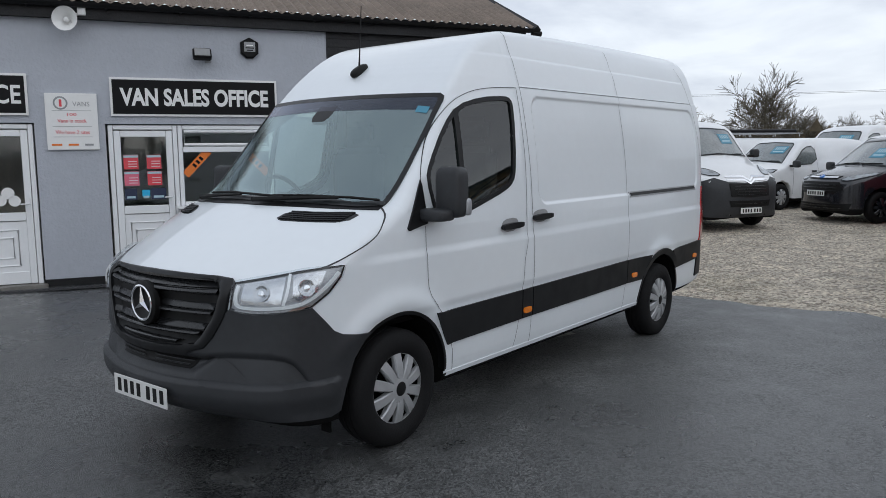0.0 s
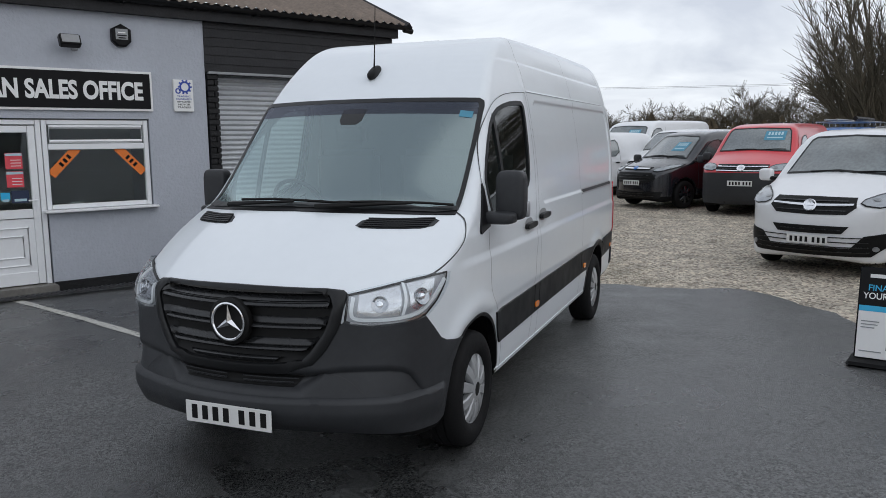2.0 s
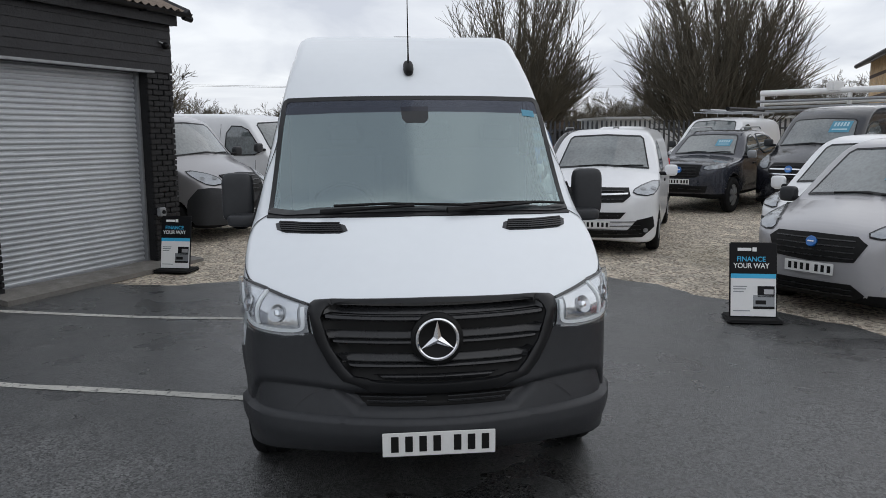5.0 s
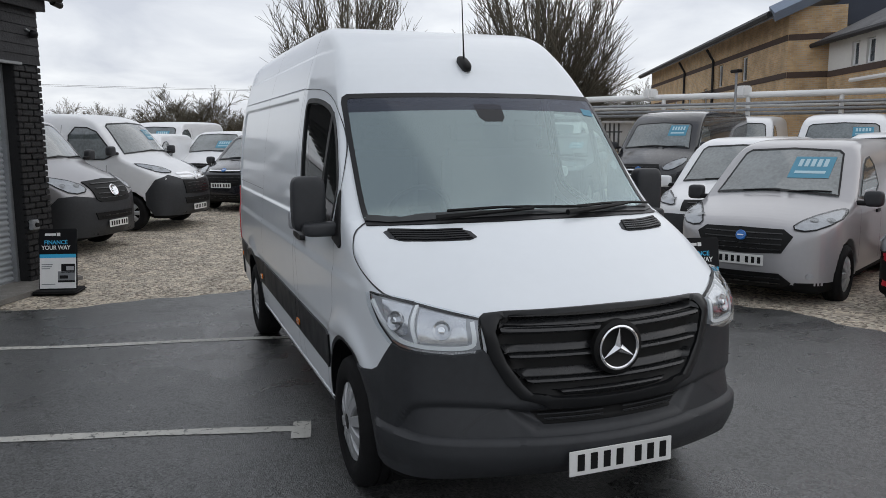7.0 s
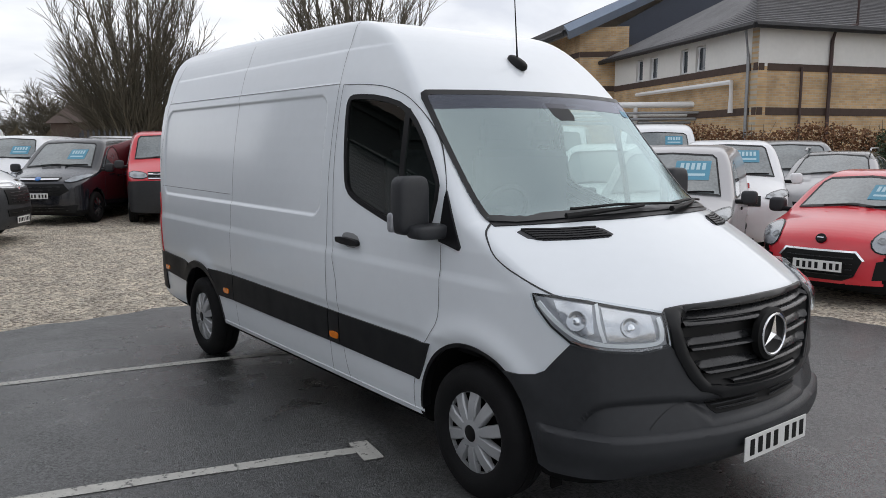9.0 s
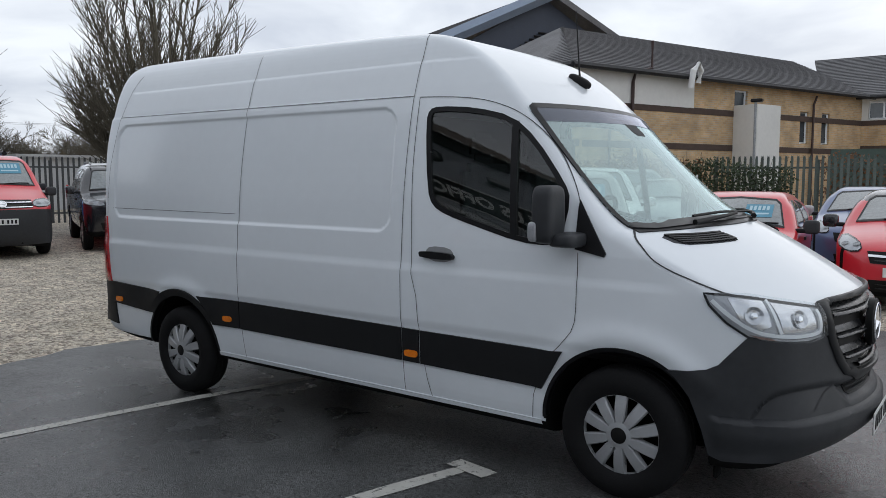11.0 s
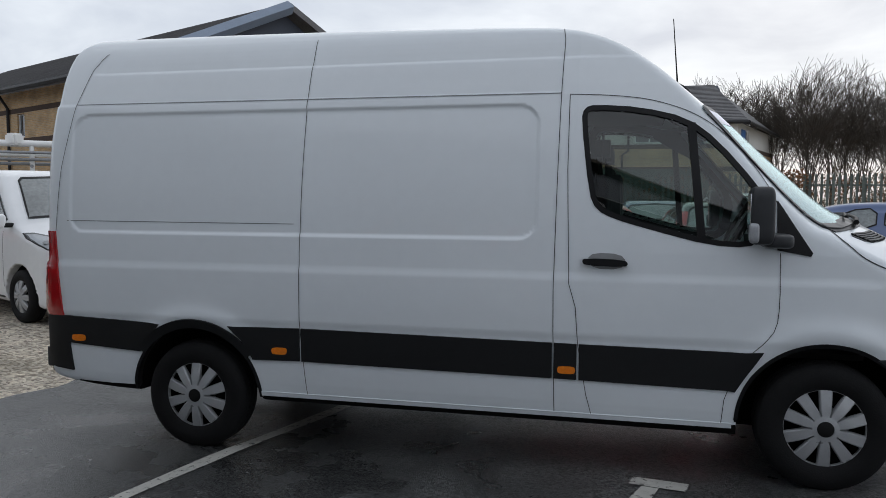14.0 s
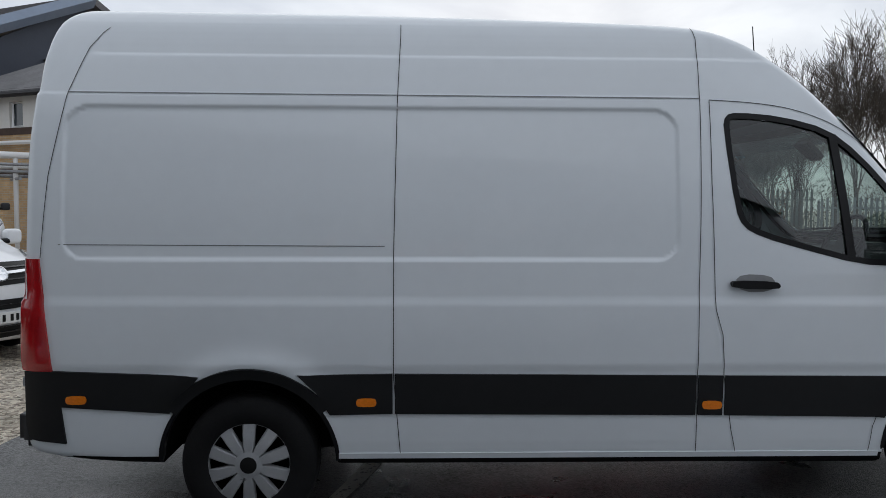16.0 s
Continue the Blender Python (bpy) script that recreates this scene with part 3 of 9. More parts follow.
def tarmac_mat():
    """Wet tarmac: fine chippings, darker damp and glossy worn patches, grey dried streaks."""
    m = bpy.data.materials.new("wet_tarmac")
    m.use_nodes = True
    nt = m.node_tree
    b = nt.nodes["Principled BSDF"]
    tc = nt.nodes.new("ShaderNodeTexCoord")
    big = nt.nodes.new("ShaderNodeTexNoise"); big.inputs["Scale"].default_value = 0.42; big.inputs["Detail"].default_value = 7
    big.inputs["Distortion"].default_value = 0.6
    mid = nt.nodes.new("ShaderNodeTexNoise"); mid.inputs["Scale"].default_value = 2.6; mid.inputs["Detail"].default_value = 8
    chip = nt.nodes.new("ShaderNodeTexVoronoi"); chip.inputs["Scale"].default_value = 80
    grain = nt.nodes.new("ShaderNodeTexNoise"); grain.inputs["Scale"].default_value = 120; grain.inputs["Detail"].default_value = 3
    for t in (big, mid, chip, grain):
        nt.links.new(tc.outputs["Object"], t.inputs["Vector"])
    r = nt.nodes.new("ShaderNodeValToRGB")
    r.color_ramp.elements[0].position = 0.38; r.color_ramp.elements[0].color = (0.014, 0.0145, 0.0145, 1)
    r.color_ramp.elements[1].position = 0.68; r.color_ramp.elements[1].color = (0.072, 0.0735, 0.072, 1)
    add = nt.nodes.new("ShaderNodeMix"); add.inputs["Factor"].default_value = 0.4
    nt.links.new(big.outputs["Fac"], add.inputs["A"]); nt.links.new(mid.outputs["Fac"], add.inputs["B"])
    nt.links.new(add.outputs["Result"], r.inputs[0])
    sp = nt.nodes.new("ShaderNodeSeparateColor")
    nt.links.new(chip.outputs["Color"], sp.inputs[0])
    mr = nt.nodes.new("ShaderNodeMapRange"); mr.inputs["To Min"].default_value = 0.05; mr.inputs["To Max"].default_value = 3.2
    nt.links.new(sp.outputs[0], mr.inputs["Value"])
    sc = nt.nodes.new("ShaderNodeVectorMath"); sc.operation = 'SCALE'
    nt.links.new(r.outputs[0], sc.inputs[0]); nt.links.new(mr.outputs[0], sc.inputs["Scale"])
    nt.links.new(sc.outputs[0], b.inputs["Base Color"])
    ro = nt.nodes.new("ShaderNodeMapRange")
    ro.inputs["From Min"].default_value = 0.36; ro.inputs["From Max"].default_value = 0.62
    ro.inputs["To Min"].default_value = 0.20; ro.inputs["To Max"].default_value = 0.45
    b.inputs["Specular IOR Level"].default_value = 0.85
    nt.links.new(add.outputs["Result"], ro.inputs["Value"])
    nt.links.new(ro.outputs[0], b.inputs["Roughness"])
    bp = nt.nodes.new("ShaderNodeBump")
    bs = nt.nodes.new("ShaderNodeMapRange")
    bs.inputs["From Min"].default_value = 0.36; bs.inputs["From Max"].default_value = 0.55
    bs.inputs["To Min"].default_value = 0.5; bs.inputs["To Max"].default_value = 1.0
    nt.links.new(add.outputs["Result"], bs.inputs["Value"])
    nt.links.new(bs.outputs[0], bp.inputs["Strength"])
    # a film of water lies in the hollows
    film = nt.nodes.new("ShaderNodeMapRange")
    film.inputs["From Min"].default_value = 0.40; film.inputs["From Max"].default_value = 0.60
    film.inputs["To Min"].default_value = 0.40; film.inputs["To Max"].default_value = 0.06
    nt.links.new(add.outputs["Result"], film.inputs["Value"])
    nt.links.new(film.outputs[0], b.inputs["Coat Weight"])
    b.inputs["Coat Roughness"].default_value = 0.30
    b.inputs["Coat IOR"].default_value = 1.4
    bp.inputs["Distance"].default_value = 0.011
    nt.links.new(grain.outputs["Fac"], bp.inputs["Height"])
    nt.links.new(bp.outputs[0], b.inputs["Normal"])
    return m


GRAVEL, TARMAC = ground_mat(), tarmac_mat()
tagged(part("ground", build_ground(), GRAVEL), "damp brown gravel yard with mossy patches", "gravel", kind="structure")


def tarmac_sheet():
    """The tarmac apron: a sheet with a ragged edge against the gravel, rounding off before the parked row."""
    def top(x):
        # the apron's far edge on the display side
        if x < -2.3:
            t = min(max((x + 5.72) / 3.4, 0), 1)
            return 2.3 + 1.95 * t ** 0.6
        return 4.25 + 0.26 * (x + 2.3) * 0.62
    vs, fs, rows = [], [], []
    xs = [-5.72 + 0.16 * i for i in range(112)]
    for i, x in enumerate(xs):
        hi = top(x) + 0.06 * math.sin(5 * x) + 0.03 * math.sin(13 * x + 1)
        row = []
        for j in range(81):
            t = j / 80
            y = -9.5 + (hi + 9.5) * t
            xx = x if i else edge_x(y)
            if i < 4 and i:
                xx = edge_x(y) + (x + 5.72)
            row.append(len(vs))
            vs.append((xx, y, lay(xx) + 0.014 + 0.008 * noise.noise((xx * 0.6, y * 0.6, 0))))
        rows.append(row)
    for a, b in zip(rows, rows[1:]):
        for j in range(80):
            fs.append((a[j], b[j], b[j + 1], a[j + 1]))
    rim = rows[0] + [r[-1] for r in rows[1:]]
    base = len(vs)
    vs += [(vs[i][0] - 0.02, vs[i][1] + 0.02, vs[i][2] - 0.05) for i in rim]
    for k in range(len(rim) - 1):
        fs.append((rim[k], rim[k + 1], base + k + 1, base + k))
    return vs, fs


tagged(part("pavement", tarmac_sheet(), TARMAC), "wet dark tarmac apron with a ragged edge", "tarmac", kind="structure")


# ---- wheels ----
def tyre_mesh(R, w, rim):
    h = w / 2
    prof = [(rim - 0.012, h * 0.80), (rim + 0.012, h * 0.97), (rim + (R - rim) * 0.45, h * 1.02), (R - 0.035, h * 0.93), (R - 0.012, h * 0.80), (R - 0.002, h * 0.55),
            (R, h * 0.28), (R - 0.008, h * 0.26), (R - 0.008, h * 0.21), (R, h * 0.19), (R, -h * 0.19), (R - 0.008, -h * 0.21), (R - 0.008, -h * 0.26), (R, -h * 0.28),
            (R - 0.002, -h * 0.55), (R - 0.012, -h * 0.80), (R - 0.035, -h * 0.93), (rim, -h * 0.95)]
    return lathe(prof, 48)


def spoke_cap(r, n, y, inner=0.27, wide=0.72, dish=0.022, t=0.012):
    """A wheel cover with n broad spokes, an outer lip and a hub; its face looks along +y."""
    vs, fs = [], []
    a = 2 * math.pi / n
    for k in range(n):
        q = k * a + math.pi / 2
        rows = []
        for rr, ww, yy in ((inner * r, 1.0, dish), (0.45 * r, 0.90, dish), (0.68 * r, 0.66, dish * 0.8), (0.95 * r, 0.53, 0.0)):
            for s, up in ((-1, 0), (-0.8, 1), (0.8, 1), (1, 0)):
                th = q + s * ww * a / 2
                rows.append((rr * math.cos(th), y + yy + (t if up else t * 0.3), rr * math.sin(th)))
        o = len(vs)
        vs += rows
        for i in range(3):
            for j in range(3):
                fs.append((o + i * 4 + j, o + i * 4 + j + 1, o + i * 4 + j + 5, o + i * 4 + j + 4))
        for i in range(3):  # flanks
            for j, in ((0,), (3,)):
                p, u = o + i * 4 + j, o + i * 4 + 4 + j
                b = len(vs)
                vs += [(vs[p][0], y - 0.006, vs[p][2]), (vs[u][0], y - 0.006, vs[u][2])]
                fs.append((p, u, b + 1, b))
    lip = lathe([(0.925 * r, y - 0.010), (0.935 * r, y + 0.010), (0.985 * r, y + 0.012), (1.0 * r, y + 0.002), (1.0 * r, y - 0.03)], 48)
    hub = lathe([(0.33 * r, y + dish * 0.8), (0.315 * r, y + dish + 0.012), (0.20 * r, y + dish + 0.016), (0.19 * r, y + dish + 0.010), (0.0001, y + dish + 0.010)], 32)
    return join((vs, fs), lip, hub)


def build_wheel(name, parent, x, y, z, R=0.342, w=0.225, rim=0.215, n=10, look_cap=None, steer=0, cover="silver ten-spoke wheel trim", emblem=False):
    side = 1 if y > 0 else -1
    wh = part(name, moved(tyre_mesh(R, w, rim), Matrix.Identity(4)), RUBBER, parent, "black road tyre on its wheel", at=pose(x, y, z, 0, 0, (0 if side > 0 else 180) + steer))
    h = w / 2
    part("rim", lathe([(rim - 0.004, h * 0.84), (rim - 0.012, h * 0.6), (rim - 0.03, -h * 0.2), (0.10, -h * 0.1), (0.001, -h * 0.1)], 40), DARK, wh, "dark steel rim")
    part("wheel_trim", spoke_cap(rim, n, h * 0.70), look_cap or CAP, wh, cover)
    if emblem:
        part("emblem", lathe([(0.042, h * 0.70 + 0.035), (0.038, h * 0.70 + 0.037), (0.0001, h * 0.70 + 0.037)], 24), BLACK, wh, "black hub emblem")
        nuts = [lathe([(0.011, h * 0.3), (0.011, h * 0.5), (0.0001, h * 0.5)], 6) for _ in range(6)]
        for i, m in enumerate(nuts):
            part("wheel_bolt", moved(m, pose(0.10 * math.cos(i * 1.047), 0, 0.10 * math.sin(i * 1.047))), ALLOY, wh)
    return wh


def rounded(cx, cy, cz, sx, sy, sz, e):
    """A box with generously rounded edges and corners (a superellipsoid)."""
    n, k = 28, 16
    pw = lambda v: math.copysign(abs(v) ** e, v)
    vs = [(cx, cy, cz - sz / 2)]
    for j in range(1, k):
        b = -math.pi / 2 + math.pi * j / k
        for i in range(n):
            a = math.tau * i / n
            vs.append((cx + sx / 2 * pw(math.cos(b)) * pw(math.cos(a)), cy + sy / 2 * pw(math.cos(b)) * pw(math.sin(a)), cz + sz / 2 * pw(math.sin(b))))
    vs.append((cx, cy, cz + sz / 2))
    fs = [(0, 1 + (i + 1) % n, 1 + i) for i in range(n)]
    for j in range(k - 2):
        for i in range(n):
            p, q = 1 + j * n + i, 1 + j * n + (i + 1) % n
            fs.append((p, q, q + n, p + n))
    o = 1 + (k - 2) * n
    return vs, fs + [(o + i, o + (i + 1) % n, len(vs) - 1) for i in range(n)]



def grille_wide(z):
    """Half the width of the grille's opening at a height."""
    return np.interp(z, (0.688, 0.697, 0.715, 0.755, 0.85, 0.90, 0.985, 1.02, 1.04, 1.056), (0.20, 0.31, 0.385, 0.425, 0.49, 0.51, 0.535, 0.52, 0.49, 0.45))


def hero_relief(x, ay, z):
    """Pressed panels, the waist crease and the flared arches of the side."""
    side = step(0.72, 0.82, ay)
    def rr(cx, cz, hx, hz, r):
        qx, qz = np.abs(x - cx) - hx + r, np.abs(z - cz) - hz + r
        return np.hypot(np.maximum(qx, 0), np.maximum(qz, 0)) + np.minimum(np.maximum(qx, qz), 0) - r
    d = 0
    big = rr(-3.04, 1.69, 1.53, 0.385, 0.12)
    d = d + 0.013 * (1 - step(-0.020, 0.002, big))
    # gutter along the roof side and the roof's upper crease
    d = d + 0.006 * step(2.128, 2.145, z) * step(-1.36, -1.44, x) * (1 - step(2.16, 2.32, z))
    d = d + 0.010 * step(2.332, 2.350, z) * step(-0.85, -1.05, x) * step(-4.52, -4.38, x) * (1 - step(2.44, 2.60, z))
    # waist: the lower flank stands a little proud
    d = d - 0.010 * (1 - step(1.08, 1.14, z)) * step(0.74, 0.80, z) * step(0.35, 0.1, x)
    # flared arches
    for ax, az in ((0.0, 0.345), (-3.665, 0.29)):
        rad = np.hypot(x - ax, z - az)
        d = d - 0.022 * np.exp(-((rad - 0.50) / 0.07) ** 2) * step(0.55, 0.75, z)
    d = d * side
    # front: the grille's well, the bumper's lower intake, its corner scoops and the lip under them
    nose = step(0.42, 0.50, x)
    phi = np.degrees(np.arctan2(ay, x + 0.1))
    well = np.minimum(np.minimum(1.050 - z, z - 0.692), grille_wide(z) - ay)
    d = d + 0.032 * step(0.002, 0.020, well) * step(0.6, 0.7, x)
    m = np.minimum(np.minimum(0.5 * (0.405 + 1.1 * (z - 0.548) - ay), 0.668 - z), z - 0.530)
    d = d + 0.048 * step(0.0, 0.050, m) * nose
    zc = np.interp(phi, (16, 20, 25, 29, 37, 42, 45.5, 47.5, 49.3, 51.5, 53.5), (0.55, 0.61, 0.66, 0.679, 0.683, 0.681, 0.669, 0.647, 0.606, 0.535, 0.48))
    t = np.clip((zc - z) / 0.19, 0, 1)
    d = d + 0.026 * step(0.0, 0.034, zc - z) * (1 - t) ** 1.3 * step(0.505, 0.53, z) * step(19, 24, phi) * (1 - step(47.5, 54.5, phi)) * nose
    d = d - 0.028 * step(0.520, 0.509, z) * step(0.34, 0.46, z) * nose
    return d


HERO = Shell(
    side=[(0.55, 0.23), (0.92, 0.32), (0.988, 0.388), (1.002, 0.45), (0.998, 0.53), (0.992, 0.587), (0.985, 0.651), (0.974, 0.732), (0.965, 0.900), (0.962, 1.003),
          (0.940, 1.046), (0.844, 1.110), (0.596, 1.262), (0.309, 1.410), (0.165, 1.454), (-0.129, 1.711), (-0.458, 2.020), (-0.565, 2.108), (-0.778, 2.276), (-1.042, 2.433),
          (-1.290, 2.518), (-1.608, 2.556), (-3.04, 2.598), (-4.44, 2.612), (-4.598, 2.600), (-4.68, 2.475), (-4.733, 2.089), (-4.765, 1.35), (-4.80, 0.80), (-4.80, 0.42), (-4.72, 0.33), (-4.0, 0.255)],
    section=[(0.62, 0.20), (0.90, 0.255), (0.945, 0.32), (0.965, 0.52), (0.975, 0.75), (0.982, 1.0), (0.975, 1.25), (0.952, 1.65), (0.882, 2.10), (0.813, 2.32), (0.766, 2.455), (0.70, 2.555), (0.5, 2.70)],
    plan=[(1.087, 0.0), (1.053, 0.29), (0.971, 0.567), (0.859, 0.744), (0.689, 0.869), (0.443, 0.95), (0.146, 0.985), (-0.6, 1.005), (-4.2, 1.005), (-4.62, 0.985), (-4.78, 0.93), (-4.84, 0.80), (-4.86, 0.0)],
    soft=0.05, bow=(0.34, 0.0), crown=(0.06, 0.005), cab=(-1.5, 0.1), arches=((0.0, 0.345), (-3.665, 0.29)), arch_r=0.437, arch_in=0.58, relief=hero_relief, res=0.008, taper=0.13)

DOOR_WIN = [(-1.285, 1.98), (-1.27, 2.045), (-1.21, 2.062), (-0.965, 2.045), (-0.72, 1.985), (-0.56, 1.86), (-0.36, 1.62), (-0.315, 1.53), (-0.345, 1.33), (-0.40, 1.285), (-0.60, 1.295),
            (-0.89, 1.37), (-1.10, 1.43), (-1.195, 1.48), (-1.235, 1.57)]
SCREEN = [(0.862, 1.374), (0.858, 1.42), (0.822, 1.985), (0.802, 2.050), (0.72, 2.053), (0.42, 2.058), (0, 2.058)]
SCREEN = [tuple(p) for p in chaikin(SCREEN + mirror_pts(SCREEN[:-1]) + [(-0.45, 1.402), (0, 1.412), (0.45, 1.402)], 1)]


def inside(pts, a, b):
    p = np.array(pts)
    r = np.zeros(len(a), bool)
    for (ax, ay), (bx, by) in zip(p, np.roll(p, -1, 0)):
        if ay != by:
            r ^= ((ay > b) != (by > b)) & (a < (bx - ax) * (b - ay) / (by - ay) + ax)
    return r


def shrink(pts, d):
    """The outline drawn in by d."""
    p = np.array(pts, float)
    a, b = p - np.roll(p, 1, 0), np.roll(p, -1, 0) - p
    a /= np.linalg.norm(a, axis=1, keepdims=True)
    b /= np.linalg.norm(b, axis=1, keepdims=True)
    t = a + b
    t /= np.linalg.norm(t, axis=1, keepdims=True)
    n = np.stack([-t[:, 1], t[:, 0]], 1)
    area = np.sum(p[:, 0] * np.roll(p[:, 1], -1) - np.roll(p[:, 0], -1) * p[:, 1])
    return [tuple(q) for q in p + n * d * (1 if area > 0 else -1)]


def hero_parts(c, n):
    x, y, z = c.T
    names = np.full(len(c), "body", object)
    names[(z < 0.33) | ((np.abs(y) < 0.93) & (z < 0.8) & (np.abs(n[:, 0]) < 0.9) & (x < 0.5) & (x > -4.5))] = "underbody"
    for ax, az in HERO.arches:
        rad = np.hypot(x - ax, z - az)
        names[(rad < 0.46) & (np.abs(n[:, 1]) < 0.55) & (np.abs(y) < 0.985)] = "underbody"
    phi = np.degrees(np.arctan2(np.abs(y), x + 0.1))
    names[(x > 0.2) & (z < np.interp(phi, (0, 25, 30, 31.5, 38, 46, 52.5, 55.6, 58.6, 61.2, 65.4, 71), (0.97, 0.96, 0.945, 0.915, 0.888, 0.90, 0.905, 0.838, 0.768, 0.742, 0.729, 0.72)) - 0.035)] = "underbody"
    names[(x > 0.03) & (z > 1.02 + 0.10 * np.clip(0.6 - x, 0, 1)) & (x < 1.2) & (n[:, 2] > 0.3) & (z < 1.46)] = "bonnet"
    names[(z > 2.36) & (n[:, 2] > 0.45)] = "roof"
    names[(x > 0.42) & (z > 0.40) & (z < np.interp(phi, (0, 25, 30, 31.5, 38, 46, 52.5, 55.6, 58.6, 61.2, 65.4, 71), (0.60, 0.64, 0.86, 0.87, 0.84, 0.85, 0.86, 0.79, 0.72, 0.70, 0.68, 0.67)))] = ""
    names[(x > 0.7) & (z > 0.68) & (z < 1.052) & (np.abs(y) < grille_wide(z) + 0.015)] = "underbody"
    side = np.abs(y) > 0.7
    d1 = side & (x < -0.25) & (x > -1.345) & (z < 2.11) & (z > 0.34) & (np.abs(n[:, 1]) > 0.6) & ~((x > -0.45) & (z < 0.8))
    names[d1 & (y > 0)] = "front_door:l"
    names[d1 & (y < 0)] = "front_door:r"
    names[side & (x < -1.415) & (x > -2.93) & (z < 2.13) & (z > 0.34) & (np.abs(n[:, 1]) > 0.6) & (y > 0)] = "sliding_door"
    names[(x < -4.66) & (n[:, 0] < -0.6) & (z > 0.5)] = "rear_door"
    w = side & inside(shrink(DOOR_WIN, 0.022), x, z) & (np.abs(n[:, 1]) > 0.4)
    names[w] = ""
    names[inside(shrink(SCREEN, 0.014), y, z) & (x > -0.9) & (n[:, 0] > 0.25)] = ""
    return names


def build_hero():
    van = empty("van", pose(0, 0, 0), "white high-roof panel van with black bumper on wet tarmac", "van")
    wh = (WHITE, "")
    sk = skin(HERO, 0.016, hero_parts, van, {"body": (WHITE, "glossy white painted steel body"), "underbody": (DARK, "black wheel wells and floor"), "bonnet": (WHITE, "white bonnet"),
              "roof": (WHITE, "white high roof"), "front_door:l": (WHITE, "white cab door"), "front_door:r": (WHITE, "white cab door"), "sliding_door": (WHITE, "white sliding load door"),
              "rear_door": (WHITE, "white rear doors")})
    P = lambda name, data, m, parent=van, label="", **k: part(name, data, m, parent, label, **k)
    # glass
    ws = P("windscreen", patch(HERO, "front", SCREEN, off=0.0085, thick=0.006, res=0.03), GLASS, label="tinted laminated windscreen")
    P("pillar_lining", ribbon(HERO, "front", SCREEN, -0.035, -0.030, closed=True, inward=True, res=0.05), CABIN, ws, "dark lining round the windscreen")
    P("windscreen_seal", ribbon(HERO, "front", SCREEN, 0.026, 0.0108, closed=True, inward=True, res=0.015, thick=0.009), SATIN, ws, "black windscreen border")
    band = [(0.797, 1.985), (0.785, 2.030), (0.72, 2.038), (0.42, 2.040), (0, 2.040)]
    band = band + mirror_pts(band[:-1]) + [(-0.80, 1.945), (-0.45, 1.955), (0, 1.960), (0.45, 1.955), (0.80, 1.945)]
    P("tint_band", patch(HERO, "front", band, off=0.0102, thick=0, res=0.03), TINTB, ws, "dark shade band")
    P("sensor_box", patch(HERO, "front", [(-0.085, 1.99), (0.085, 1.99), (0.08, 1.915), (0.055, 1.890), (-0.055, 1.890), (-0.08, 1.915)], off=0.0098, thick=0.03, res=0.03), CABIN, ws, "black sensor housing behind glass")
    P("permit_sticker", patch(HERO, "front", [(0.688, 1.972), (0.770, 1.962), (0.772, 1.922), (0.690, 1.932)], off=0.0112, thick=0, res=0.03), STICKB, ws, "small blue sticker")
    for s, nm in ((1, "left"), (-1, "right")):
        door = sk["front_door:l" if s > 0 else "front_door:r"]
        gl = P("door_window", patch(HERO, nm, DOOR_WIN, off=-0.008, thick=0, res=0.06), GLASSD, door, "dark tinted door window")
        P("window_seal", ribbon(HERO, nm, DOOR_WIN, 0.029, 0.003, closed=True, inward=True, soft=1, thick=0.015), PLASTIC2, door, "black rubber window seal")
        P("window_divider", ribbon(HERO, nm, [(-0.697, 1.955), (-0.638, 1.325)], 0.042, 0.003, thick=0.014), PLASTIC2, door, "black window divider")
        P("door_lining", ribbon(HERO, nm, DOOR_WIN, -0.06, -0.030, closed=True, inward=True, soft=1), CABIN, door, "dark door lining")
        P("door_lining", patch(HERO, nm, [(-0.36, 1.22), (-0.62, 1.22), (-0.90, 1.29), (-1.28, 1.38), (-1.28, 0.76), (-0.45, 0.76)], off=-0.035, thick=0), CABIN, door, "dark door lining")
        # door and body gaps: dark strips with the gap's shade in their colour
        P("door_gap_shade", ribbon(HERO, nm, [(-0.246, 1.26), (-0.243, 0.99), (-0.255, 0.865), (-0.31, 0.79), (-0.39, 0.71), (-0.50, 0.51), (-0.515, 0.33)], 0.0038, 0.0035, soft=1), SEAM, door)
        P("door_gap_shade", ribbon(HERO, nm, [(-0.25, 1.49), (-0.300, 1.61), (-0.448, 1.825), (-0.645, 1.995), (-0.877, 2.082), (-1.09, 2.112), (-1.35, 2.122)], 0.0038, 0.0035, soft=3, res=0.015), SEAM, door)
        P("door_gap_shade", ribbon(HERO, nm, [(-1.35, 2.12), (-1.352, 1.7), (-1.335, 1.07), (-1.297, 0.94), (-1.282, 0.73), (-1.235, 0.45), (-1.205, 0.335), (-0.515, 0.33)], 0.0038, 0.0035), SEAM, door)
        P("body_gap_shade", ribbon(HERO, nm, [(-1.40, 2.515), (-1.388, 2.45), (-1.398, 2.12), (-1.42, 1.06), (-1.418, 0.72), (-1.41, 0.315)], 0.0038, 0.0035), SEAM)
        P("body_gap_shade", ribbon(HERO, nm, [(-2.915, 2.515), (-2.915, 2.45), (-2.93, 2.09), (-2.945, 1.36), (-2.945, 0.73), (-2.91, 0.315)], 0.0038, 0.0035), SEAM)
